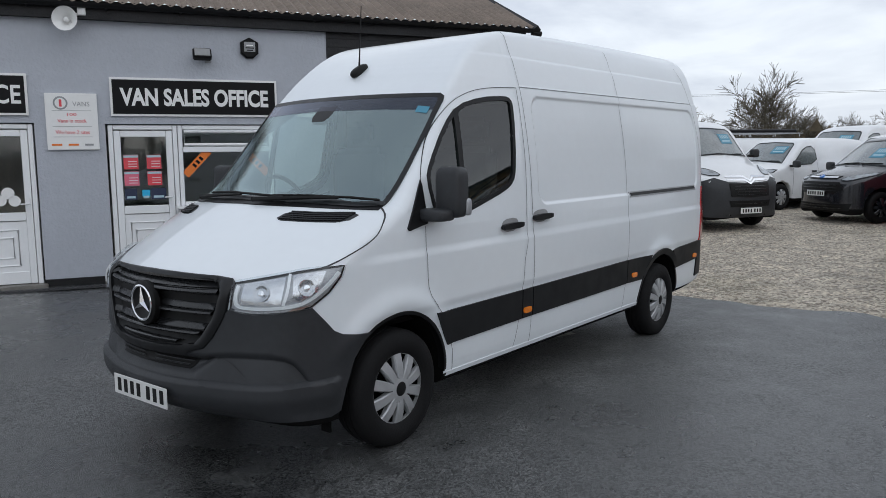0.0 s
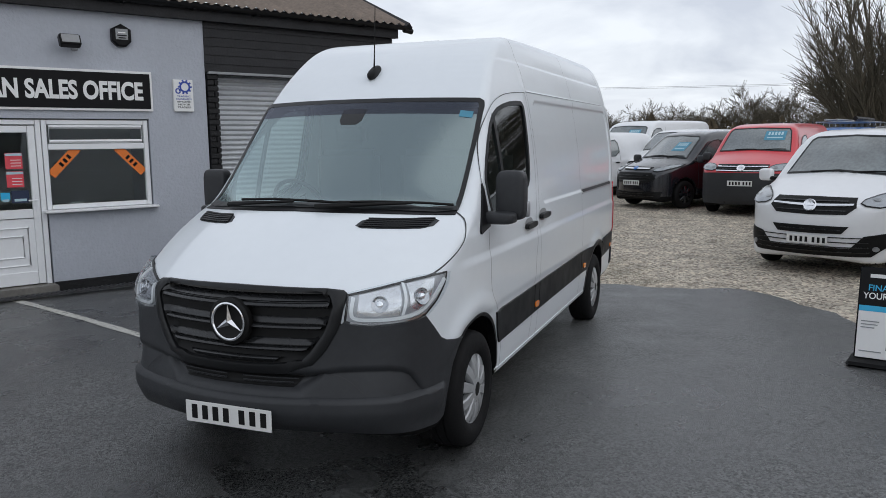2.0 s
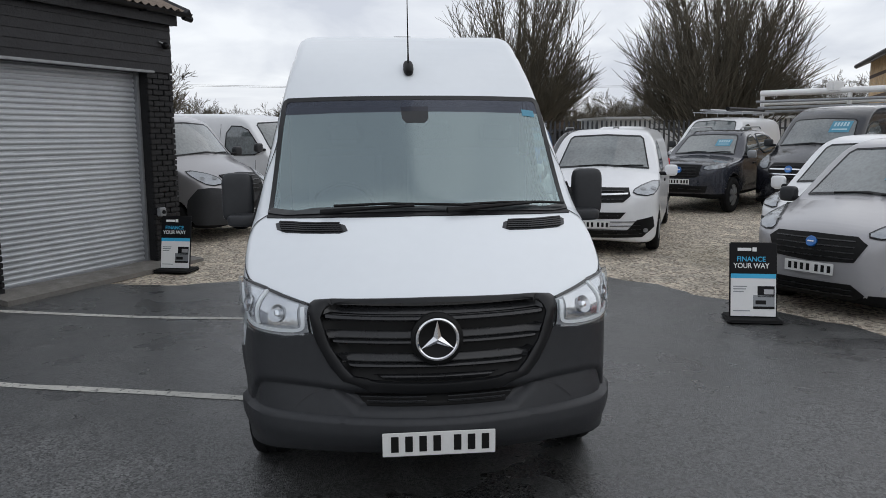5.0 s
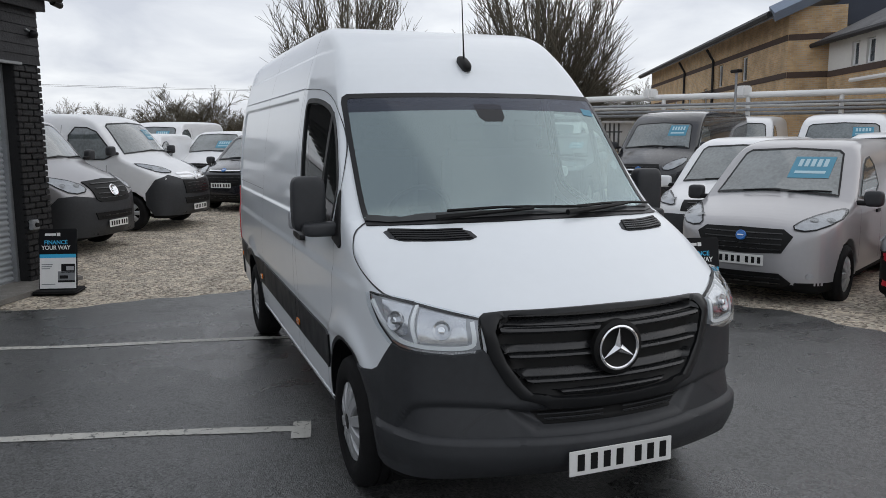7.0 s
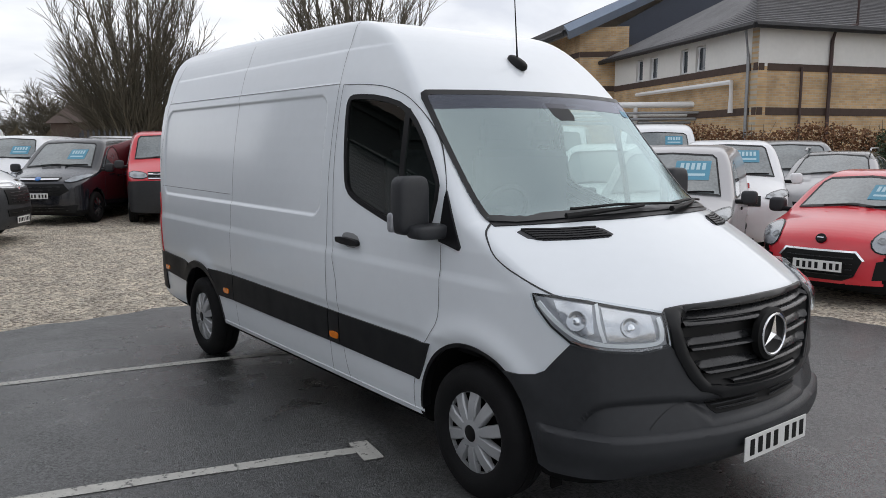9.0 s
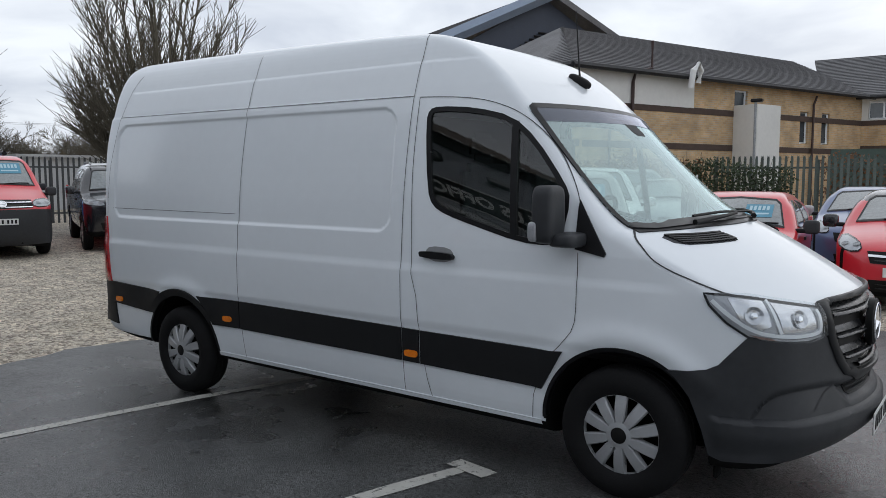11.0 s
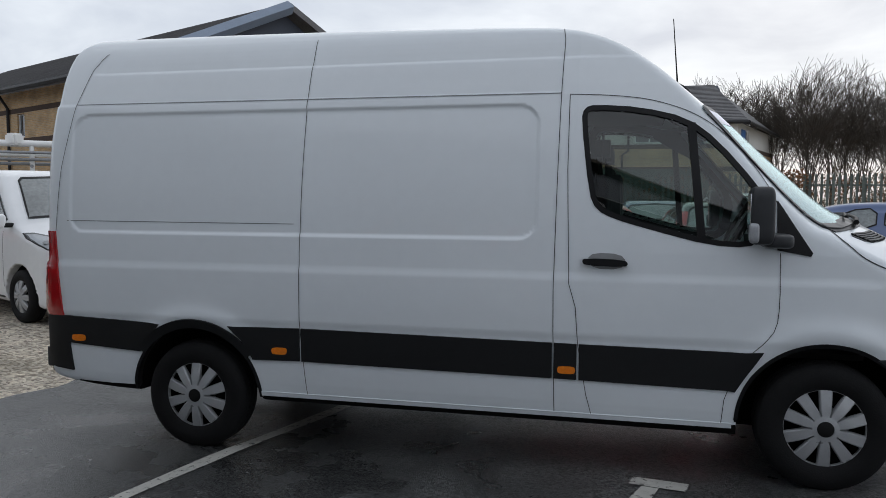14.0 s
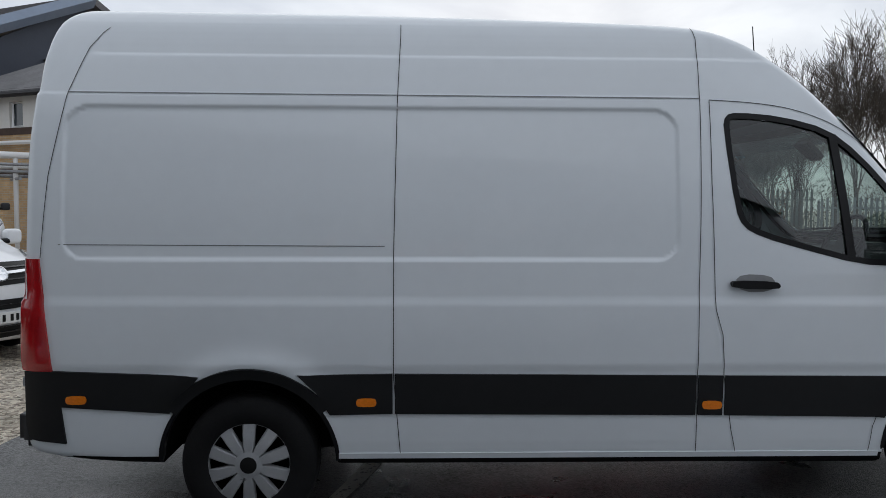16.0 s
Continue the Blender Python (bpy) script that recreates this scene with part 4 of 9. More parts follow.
        # grey strips carry the shade of the crease and the roof gutter
        if s < 0:
            P("panel_crease_shade", ribbon(HERO, nm, [(-4.58, 1.385), (-2.99, 1.380)], 0.004, 0.003), CREASESHADE)
        P("rear_gap_shade", ribbon(HERO, nm, [(-4.39, 2.48), (-4.42, 2.45), (-4.475, 2.37), (-4.555, 2.146), (-4.63, 1.72), (-4.668, 1.32)], 0.0038, 0.0035), SEAM)
        P("gutter_shade", ribbon(HERO, nm, [(-4.56, 2.138), (-1.40, 2.130)], 0.005, 0.003), CREASESHADE)
        # strips and sills
        def strip(pts, **k):
            P("side_strip", patch(HERO, nm, pts, off=0.012, thick=0.02, res=0.07, **k), STRIP, label="black plastic rubbing strip")
        strip([(-0.315, 0.737), (-0.40, 0.728), (-1.275, 0.733), (-1.275, 0.53), (-0.50, 0.518), (-0.450, 0.512), (-0.40, 0.60)])
        strip([(-1.287, 0.733), (-1.412, 0.735), (-1.412, 0.532), (-1.287, 0.53)])
        strip([(-1.424, 0.735), (-2.938, 0.748), (-2.938, 0.545), (-1.424, 0.532)])
        strip([(-2.950, 0.748), (-3.36, 0.742), (-3.42, 0.745), (-3.33, 0.66), (-3.262, 0.54), (-2.950, 0.546)])
        strip([(-3.90, 0.735), (-3.97, 0.742), (-4.59, 0.765), (-4.76, 0.76), (-4.76, 0.42), (-4.56, 0.40), (-4.58, 0.585), (-4.05, 0.552)])
        P("arch_strip", ribbon(HERO, nm, [(-3.665 + 0.462 * math.cos(q), 0.29 + 0.462 * math.sin(q)) for q in np.linspace(0.62, 2.52, 24)], 0.056, 0.012, thick=0.02), STRIP, label="black wheel arch trim")
        for ax, az in HERO.arches:
            P("arch_lip", ribbon(HERO, nm, [(ax + 0.441 * math.cos(q), az + 0.441 * math.sin(q)) for q in np.linspace(0.02 if ax < -1 else 0.75, 3.12, 40)], 0.020, 0.005, thick=0.05), PLASTIC2, label="black wheel arch edge")
        P("sill_trim", ribbon(HERO, nm, [(-0.46, 0.322), (-3.22, 0.325)], 0.028, 0.006, thick=0.03), WHITE, label="white sill edge")
        for mx, mz in ((-1.343, 0.585), (-3.08, 0.605), (-4.50, 0.622)):
            P("side_marker", patch(HERO, nm, [(mx + 0.05 * a, mz + 0.021 * b) for a, b in ((-1, -0.4), (-0.8, -1), (0.8, -1), (1, -0.4), (1, 0.4), (0.8, 1), (-0.8, 1), (-1, 0.4))], off=0.02, thick=0.03, soft=1), AMBER, label="amber side marker lamp")
        # handles
        for hx, hz in ((-1.14, 1.19),) + (((-1.53, 1.225),) if s > 0 else ()):
            par = door if hx > -1.3 else sk["sliding_door"]
            P("handle_recess", patch(HERO, nm, [(hx - 0.10, hz + 0.02), (hx - 0.06, hz + 0.055), (hx + 0.08, hz + 0.05), (hx + 0.115, hz + 0.01), (hx + 0.08, hz - 0.035), (hx - 0.06, hz - 0.035)], off=0.002, thick=0, soft=1), GREYTRIM, par, "recessed handle cup")
            P("door_handle", patch(HERO, nm, [(hx - 0.125, hz + 0.01), (hx - 0.11, hz + 0.024), (hx + 0.10, hz + 0.02), (hx + 0.125, hz), (hx + 0.11, hz - 0.02), (hx - 0.11, hz - 0.016)], off=0.035, thick=0.03, soft=1), PLASTIC2, par, "black door handle")
        # mirror
        tri = P("mirror_base", patch(HERO, nm, [(-0.262, 1.53), (-0.235, 1.49), (-0.09, 1.262), (-0.10, 1.245), (-0.262, 1.275)], off=0.012, thick=0.02), PLASTIC2, door, "black triangular mirror mount")
        mir = P("mirror", rounded(-0.361, s * 1.080, 1.458, 0.118, 0.182, 0.297, 0.38), PLASTIC, van, "large black door mirror")
        P("mirror_arm", rounded(-0.275, s * 1.01, 1.328, 0.15, 0.24, 0.075, 0.45), PLASTIC, mir, "black mirror arm")
        P("mirror_glass", boxes([(-0.417, s * 1.08, 1.468, 0.008, 0.11, 0.20)], 0.002), CHROME, mir, "silvered mirror glass")
        P("indicator", rounded(-0.405, s * 1.158, 1.372, 0.05, 0.045, 0.10, 0.5), REFLECT, mir, "clear indicator lens")
        # lamps
        lp = [(62.3, 1.105), (57, 1.098), (51, 1.084), (42, 1.057), (36, 1.040), (32.6, 1.030), (31.6, 0.905), (38, 0.880), (46, 0.892), (52.5, 0.912), (57.3, 0.975), (61.0, 1.05)]
        lp = [(s * a, b) for a, b in lp]
        hl = P("headlamp", patch(HERO, -0.1, lp, off=0.004, thick=0.012, res=0.03, aspect=0.0165), REFLECT, label="clear halogen headlamp with silver reflector")
        P("lamp_lens", patch(HERO, -0.1, lp, off=0.030, thick=0.024, res=0.03, aspect=0.0165), LENS, hl, "clear lamp cover")
        # black strip drawn for the shade in the gap round the lamp
        P("lamp_gap_shade", ribbon(HERO, -0.1, lp, 0.010, 0.006, closed=True, res=0.02, aspect=0.0165), PLASTIC2, hl, "black strip as the shade of the gap round the lamp")
        for fac in (((57, 1.085), (48.5, 1.067), (47.8, 0.965), (50, 0.945), (54, 0.985)), ((46.5, 1.058), (35.5, 1.028), (34.5, 0.930), (45, 0.932))):
            rf = P("reflector", patch(HERO, -0.1, [(s * a, b) for a, b in fac], off=0.009, thick=0.004, res=0.018, aspect=0.0165), LAMPC, hl, "faceted chrome reflector")
            a0, z0 = np.mean(fac, 0)
            pc, pn, _ = HERO.project(-0.1, [(s * a0, z0)])
            m = Matrix.Translation(Vector(pc[0]) + 0.009 * Vector(pn[0])) @ Vector(pn[0]).to_track_quat('Z', 'Y').to_matrix().to_4x4()
            P("bulb_shade", moved(lathe([(0.016, -0.004), (0.015, 0.010), (0.008, 0.013), (0.0001, 0.013)], 16, 'z'), m), CHROME, rf, "round chrome bulb shade")
            P("bowl", moved(lathe([(0.044, 0.0), (0.043, 0.009), (0.039, 0.008), (0.028, 0.003), (0.014, 0.0), (0.0001, 0.0)], 18, 'z'), m), BOWL, rf, "round silver reflector bowl", smooth=False)
        P("lamp_divider", ribbon(HERO, -0.1, [(s * a, b) for a, b in ((60.5, 1.075), (56.5, 1.005), (51.5, 0.940), (47, 0.921), (40, 0.911), (33.6, 0.917), (33.2, 0.96), (34.0, 1.018))], 0.016, 0.016, soft=2, thick=0.012, aspect=0.0165), LAMPW, hl, "white light guide")
        P("lamp_divider", ribbon(HERO, -0.1, [(s * a, b) for a, b in ((47.6, 1.068), (46.9, 1.0), (45.6, 0.93))], 0.012, 0.016, soft=1, thick=0.012, aspect=0.0165), LAMPW, hl, "white light guide")
        P("turn_lens", patch(HERO, -0.1, [(s * a, b) for a, b in ((51.8, 0.922), (47.5, 0.911), (40, 0.901), (33, 0.907), (33.0, 0.899), (38, 0.887), (46, 0.898))], off=0.012, thick=0.005, res=0.02, aspect=0.0165), RIBBED, hl, "ribbed clear indicator strip")
        P("turn_lens", patch(HERO, -0.1, [(s * a, b) for a, b in ((52.5, 0.925), (48.0, 0.912), (46.6, 0.899), (50, 0.907))], off=0.015, thick=0.005, res=0.03, aspect=0.0165), TURNL, hl, "amber-brown indicator lens")
        # rear lamp
        P("tail_lamp", patch(HERO, nm, [(-4.615, 0.765), (-4.64, 1.0), (-4.672, 1.315), (-4.765, 1.315), (-4.785, 0.95), (-4.775, 0.765)], off=0.012, thick=0.03), REDL, label="tall red tail lamp")
        # bonnet gap: its shade laid on as a dark strip
        P("bonnet_gap_shade", ribbon(HERO, nm, [(0.006, 1.385), (0.045, 1.340), (0.091, 1.300), (0.130, 1.262), (0.171, 1.232), (0.24, 1.198), (0.313, 1.170), (0.41, 1.132), (0.502, 1.098), (0.60, 1.083)], 0.006, 0.003, soft=1), SEAM, sk["bonnet"])
        ro, ri, fi, fo = (np.array(q) for q in ((0.105, 0.812), (0.313, 0.430), (0.413, 0.402), (0.225, 0.787)))
        mr, mf = (ro + ri) / 2 + (0.022, 0), (fi + fo) / 2 + (0.022, 0)
        vt = [tuple(q * (1, s)) for q in (ro, mr, ri, fi, mf, fo)]
        v = P("bonnet_vent", patch(HERO, "top", vt, off=0.003, thick=0.012, res=0.03, soft=1), PLASTIC, sk["bonnet"], "black slotted bonnet vent")
        for k in range(5):
            f = 0.14 + 0.18 * k
            ln = [tuple((p + (q - p) * f) * (1, s)) for p, q in ((ro * 0.93 + ri * 0.07, fo * 0.93 + fi * 0.07), (mr, mf), (ri * 0.93 + ro * 0.07, fi * 0.93 + fo * 0.07))]
            P("vent_slat", ribbon(HERO, "top", ln, 0.009, 0.010, thick=0.010, soft=1), PLASTIC2, v)
        for k in range(17):
            f = 0.08 + 0.84 * k / 16
            P("vent_rib", ribbon(HERO, "top", [tuple((ro + (ri - ro) * f + (0.088 * f * (1 - f) + 0.008, 0)) * (1, s)), tuple((fo + (fi - fo) * f + (0.088 * f * (1 - f) - 0.008, 0)) * (1, s))], 0.004, 0.007, thick=0.006), PLASTIC2, v)
    build_hero_front(van, P, sk)
    for x, z in ((0, 0.345), (-3.665, 0.290)):
        for s in (1, -1):
            build_wheel("wheel", van, x, s * 0.865, z, emblem=True)
    build_hero_cabin(van, P)
    return van


def build_hero_front(van, P, sk):
    half = [(0, 0.345), (30, 0.34), (45, 0.325), (57, 0.31), (60.0, 0.33), (61.8, 0.45), (64.9, 0.60), (68.5, 0.69), (71, 0.722), (65.4, 0.731), (61.2, 0.744), (58.6, 0.770), (55.6, 0.84), (52.6, 0.908), (46, 0.90), (38, 0.888), (31.6, 0.912), (30, 0.88), (26, 0.765), (22.4, 0.70), (16.2, 0.665), (8, 0.656), (0, 0.654)]
    ring = half + mirror_pts(half[1:-1])
    bp = P("bumper", patch(HERO, -0.1, ring, off=0.010, thick=0.03, res=0.0105, aspect=0.0165), PLASTIC, label="dark grey textured plastic front bumper")
    # grille
    top = [(0.522, 1.015), (0.505, 1.036), (0.46, 1.047), (0.2, 1.054), (0, 1.056)]
    low = [(-0.535, 0.985), (-0.51, 0.90), (-0.49, 0.85), (-0.425, 0.755), (-0.385, 0.715), (-0.30, 0.697), (-0.15, 0.690), (0, 0.688)]
    opening = top + mirror_pts(top[:-1]) + low + mirror_pts(low[:-1])
    otop = [(0.583, 1.034), (0.562, 1.046), (0.48, 1.054), (0.2, 1.062), (0, 1.065)]
    olow = [(-0.585, 1.005), (-0.566, 0.905), (-0.548, 0.855), (-0.492, 0.755), (-0.435, 0.690), (-0.31, 0.655), (-0.15, 0.647), (0, 0.645)]
    outer = otop + mirror_pts(otop[:-1]) + olow + mirror_pts(olow[:-1])
    gr = P("grille", patch(HERO, "front", opening, off=0.003, thick=0.0, res=0.04), BLACK, label="black three-bar radiator grille")
    def surround():
        """The broad moulded frame: it rises from the bumper and turns in at the opening."""
        a, b = np.array(densify(outer, 9)), np.array(densify(opening, 9))
        n = len(a)
        ii = np.arange(0, n, 0.25)
        at = lambda q: np.stack([np.interp(ii, np.arange(n + 1), np.append(q[:, i], q[0, i])) for i in (0, 1)], 1)
        a, b = at(a), at(b)
        rows = []
        for f, o in ((0.0, -0.004), (0.015, 0.016), (0.06, 0.019), (0.55, 0.023), (0.86, 0.024)):
            p, nr, _ = HERO.project("front", a + (b - a) * f)
            rows.append(p + nr * o)
        for f, o in ((0.97, 0.021), (1.0, 0.012), (1.0, -0.045)):
            q = a + (b - a) * f
            rows.append(np.stack([p[:, 0] + o, q[:, 0], q[:, 1]], 1))
        m = len(ii)
        vs = [tuple(v) for r in rows for v in r]
        fs = [(j * m + i, j * m + (i + 1) % m, (j + 1) * m + (i + 1) % m, (j + 1) * m + i) for j in range(len(rows) - 1) for i in range(m)]
        return vs, fs
    P("grille_frame", surround(), SATIN, gr, "dark grey grille surround")
    wide = lambda z: float(grille_wide(z))
    def swept(rows):
        """A moulding across the front: rows of (height, half width, how far it stands out)."""
        vs, fs, n = [], [], 25
        for z, w, o in rows:
            p, nr, _ = HERO.project("front", [(w * (2 * i / (n - 1) - 1), z) for i in range(n)])
            vs += [tuple(q + r * o) for q, r in zip(p, nr)]
        for j in range(len(rows) - 1):
            for i in range(n - 1):
                fs.append((j * n + i, (j + 1) * n + i, (j + 1) * n + i + 1, j * n + i + 1))
        return vs, fs
    for z1, z0 in ((1.052, 0.966), (0.948, 0.860), (0.842, 0.748), (0.732, 0.694)):
        d = z1 - z0
        prof = ((0.0, -0.022), (0.10, -0.016), (0.22, 0.000), (0.45, 0.014), (0.62, 0.019), (0.66, 0.006), (0.69, 0.006), (0.72, 0.034), (0.78, 0.043), (0.86, 0.046), (0.93, 0.040), (0.95, 0.020), (1.0, -0.022))
        P("grille_bar", swept([(z1 - f * d, wide(z1 - f * d) - (0.002 if f < 0.70 else 0.022) - (0.03 if z1 < 0.74 else 0), (max(o, 0.004) if z1 > 1 else o) if z1 > 0.74 else 0.6 * o) for f, o in prof]), GRILLB, gr, "glossy black grille bar")
    # round emblem: ring and three spokes
    m = pose(0.992, 0, 0.897, 0, 90, 0) @ Matrix.Diagonal((0.93, 0.93, 1, 1))
    em = P("emblem", moved(lathe([(0.130, -0.03), (0.130, 0.002), (0.114, 0.010), (0.108, 0.004), (0.0001, 0.004)], 40, 'z'), m), BLACK, gr, "black emblem dish")
    rg = lathe([(0.110, 0.004), (0.108, 0.014), (0.100, 0.016), (0.094, 0.012), (0.094, 0.004)], 40, 'z')
    sp = ([], [])
    for k in range(3):
        a = math.radians(180 + 120 * k)
        d, e = Vector((math.cos(a), math.sin(a), 0)), Vector((-math.sin(a), math.cos(a), 0))
        o = len(sp[0])
        sp[0].extend([Vector((0, 0, 0.022)), d * 0.097 + Vector((0, 0, 0.012)), e * 0.020 + d * 0.010 + Vector((0, 0, 0.006)), -e * 0.020 + d * 0.010 + Vector((0, 0, 0.006))])
        sp[1].extend([(o, o + 2, o + 1), (o, o + 1, o + 3)])
    P("emblem_ring", moved(rg, m), CHROME, em, "chrome ring")
    P("emblem_spokes", moved(sp, m), CHROME, em, "chrome three-spoke shape", smooth=False)
    # lower intake and number plate
    it = P("lower_intake", patch(HERO, "front", [(-0.385, 0.640), (0.385, 0.640), (0.325, 0.560), (-0.325, 0.560)], off=0.014, thick=0.004, res=0.0125), BLACK, bp, "black lower air intake")
    for k in range(4):
        for s in (1, -1):
            P("intake_slat", ribbon(HERO, "front", [(s * 0.05, 0.630 - 0.019 * k), (s * (0.350 - 0.014 * k), 0.630 - 0.019 * k)], 0.004, 0.028, thick=0.006), PLASTIC, it)
    for s in (1, -1):
        # bumper joint: its shade drawn as a thin dark strip
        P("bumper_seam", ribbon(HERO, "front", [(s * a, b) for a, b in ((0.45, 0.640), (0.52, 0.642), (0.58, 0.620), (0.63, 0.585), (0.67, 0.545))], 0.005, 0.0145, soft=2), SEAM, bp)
    pl = P("number_plate", boxes([(1.041, 0, 0.415, 0.006, 0.524, 0.113)], 0.002), PLATEW, bp, "white number plate")
    bars = [(-0.205, 0.05), (-0.14, 0.05), (-0.075, 0.05), (-0.01, 0.05), (0.085, 0.05), (0.150, 0.05), (0.215, 0.05)]
    for a, w in bars:
        P("plate_mark", boxes([(1.0452, a, 0.417, 0.003, w * 0.70, 0.075)], 0.001), BLACK, pl)
    # cowl, wipers, aerial
    P("cowl", patch(HERO, "front", [(0.864, 1.368), (0.858, 1.395), (0.45, 1.418), (0, 1.428), (-0.45, 1.418), (-0.858, 1.395), (-0.864, 1.368), (-0.45, 1.386), (0, 1.395), (0.45, 1.386)], off=0.006, thick=0.02, res=0.05), PLASTIC2, label="black cowl panel")
    def arm(pts, w=0.014):
        p, n, _ = HERO.project("front", pts)
        return tube([tuple(a + 0.03 * b) for a, b in zip(p, n)], w, 6)
    wp = P("wiper", arm([(-0.55, 1.388), (-0.38, 1.402), (-0.22, 1.412), (-0.05, 1.420)], [0.016, 0.013, 0.010, 0.008]), BLACK, label="black wiper")
    P("wiper_blade", arm([(-0.48, 1.415), (-0.2, 1.428), (0.12, 1.422), (0.30, 1.414)], 0.008), BLACK, wp)
    wp = P("wiper", arm([(0.12, 1.398), (0.32, 1.405), (0.5, 1.410), (0.62, 1.410)], [0.016, 0.013, 0.010, 0.008]), BLACK, label="black wiper")
    P("wiper_blade", arm([(0.22, 1.420), (0.45, 1.420), (0.68, 1.412), (0.83, 1.398)], 0.008), BLACK, wp)
    p, n, _ = HERO.project("top", [(-0.73, -0.015)])
    o = Vector(p[0])
    ab = P("aerial", rounded(o.x - 0.01, o.y, o.z + 0.016, 0.17, 0.066, 0.062, 0.75), BLACK, label="black roof aerial foot")
    ab.matrix_basis = Matrix.Translation(o) @ pose(0, 0, 0, 0, 28, 0) @ Matrix.Translation(-o)
    P("aerial_mast", tube([o + Vector((0.0, 0, 0.02)), o + Vector((-0.008, 0, 0.12)), o + Vector((-0.035, 0, 0.46))], [0.008, 0.005, 0.003], 6), BLACK, ab, "thin black aerial mast", at=ab.matrix_basis.inverted())
    p, n, _ = HERO.project("top", [(-1.75, 0.0)])
    P("roof_lamp", boxes([(-1.75, 0.0, p[0][2] + 0.008, 0.06, 0.14, 0.02)], 0.006), BLACK, label="small black roof fitting")
    # load rail on the near side
    P("door_rail", patch(HERO, "left", [(-2.98, 1.335), (-4.50, 1.335), (-4.50, 1.285), (-2.98, 1.285)], off=0.004, thick=0.005, res=0.1), ALLOY, sk["sliding_door"], "metal sliding door rail")
    P("rail_slot", patch(HERO, "left", [(-3.0, 1.322), (-4.48, 1.322), (-4.48, 1.300), (-3.0, 1.300)], off=0.007, thick=0.003, res=0.1), BLACK, sk["sliding_door"])
    # rear bumper and step
    P("rear_bumper", boxes([(-4.75, 0, 0.47, 0.14, 1.86, 0.20)], 0.04), PLASTIC, label="black rear bumper")
    for z in (0.70, 1.64):
        P("rear_hinge", boxes([(-4.775 + 0.05 * (z > 1), -0.89, z, 0.03, 0.05, 0.05)], 0.005), GREYTRIM, label="door hinge")
    for y in (-0.84, 0.84):
        P("mud_flap", boxes([(0.455, y, 0.255, 0.02, 0.07, 0.12)], 0.006), DARK, label="black rubber flap")
    P("front_axle", tube([(0, -0.8, 0.345), (0, 0.8, 0.345)], 0.05), DARK, label="dark axle")
    P("rear_axle", tube([(-3.665, -0.8, 0.29), (-3.665, 0.8, 0.29)], 0.06), DARK, label="dark axle")


def build_hero_cabin(van, P):
    P("cab_floor", boxes([(-0.60, 0, 0.72, 1.60, 1.70, 0.06)]), CABIN, label="dark cab floor")
    P("bulkhead", boxes([(-1.43, 0, 1.38, 0.03, 1.72, 1.30)]), LINING, label="grey steel bulkhead")
    P("dashboard", boxes([(0.02, 0, 1.15, 0.42, 1.68, 0.34), (-0.06, 0, 1.30, 0.24, 0.5, 0.14), (0.02, -0.42, 1.31, 0.22, 0.36, 0.08)], 0.05), CABIN, label="black dashboard")
    P("roof_lining", boxes([(-1.10, 0, 2.10, 0.62, 1.62, 0.03)]), LINING, label="grey headlining")
    for y, w in ((-0.45, 0.52), (0.42, 0.86)):
        st = P("seat", boxes([(-0.85, y, 1.02, 0.52, w, 0.16)], 0.05), SEATM, label="black fabric cab seat")
        P("seat_base", boxes([(-0.85, y, 0.85, 0.42, w * 0.8, 0.20)], 0.02), CABIN, st)
        bm = boxes([(-1.14, y, 1.40, 0.14, w, 0.66)], 0.05)
        P("backrest", bm, SEATM, st)
        for yy in ((y,) if w < 0.6 else (y - 0.22, y + 0.22)):
            P("headrest", boxes([(-1.18, yy, 1.84, 0.09, 0.26, 0.18)], 0.04), SEATM, st)
    wh = lathe([(0.185 + 0.015 * math.cos(a), 0.015 * math.sin(a)) for a in np.linspace(0, 2 * math.pi, 9)], 28, 'x')
    m = pose(-0.40, -0.44, 1.37, 0, 28, 0)
    sw = P("steering_wheel", moved(wh, m), BLACK, label="black steering wheel")
    P("wheel_hub", moved(join(box(0.02, 0, 0, 0.05, 0.13, 0.11), box(0.015, 0, -0.02, 0.02, 0.34, 0.035), box(0.015, 0, -0.09, 0.02, 0.04, 0.17)), m), BLACK, sw, smooth=False)


build_hero()


# ---- parked vehicles ----
def section_of(W, H, belt, top=0.80, low=0.20):
    return [(W * 0.70, low - 0.06), (W * 0.94, low), (W * 0.985, low + 0.15), (W, belt * 0.62), (W, belt * 0.86), (W * 0.975, belt), (W * (0.4 * 0.975 + 0.6 * top), belt + 0.6 * (H - belt)),
            (W * top, H - 0.14), (W * (top - 0.10), H - 0.02), (W * (top - 0.3), H + 0.12)]


def plan_of(x1, x0, W, nose=0.45, tail=0.25):
    return [(x1 + 0.05, 0.0), (x1 + 0.02, W * 0.35), (x1 - nose * 0.28, W * 0.66), (x1 - nose * 0.62, W * 0.87), (x1 - nose * 1.25, W * 0.985), (x1 - nose * 2.2, W * 1.02),
            (x0 + tail * 2.2, W * 1.02), (x0 + tail, W * 0.985), (x0 + tail * 0.3, W * 0.90), (x0 - 0.02, W * 0.7), (x0 - 0.05, 0.0)]


def sym(half):
    """A front outline from its left half, top middle first."""
    return half + [(-a, b) for a, b in half[::-1] if abs(a) > 1e-6]


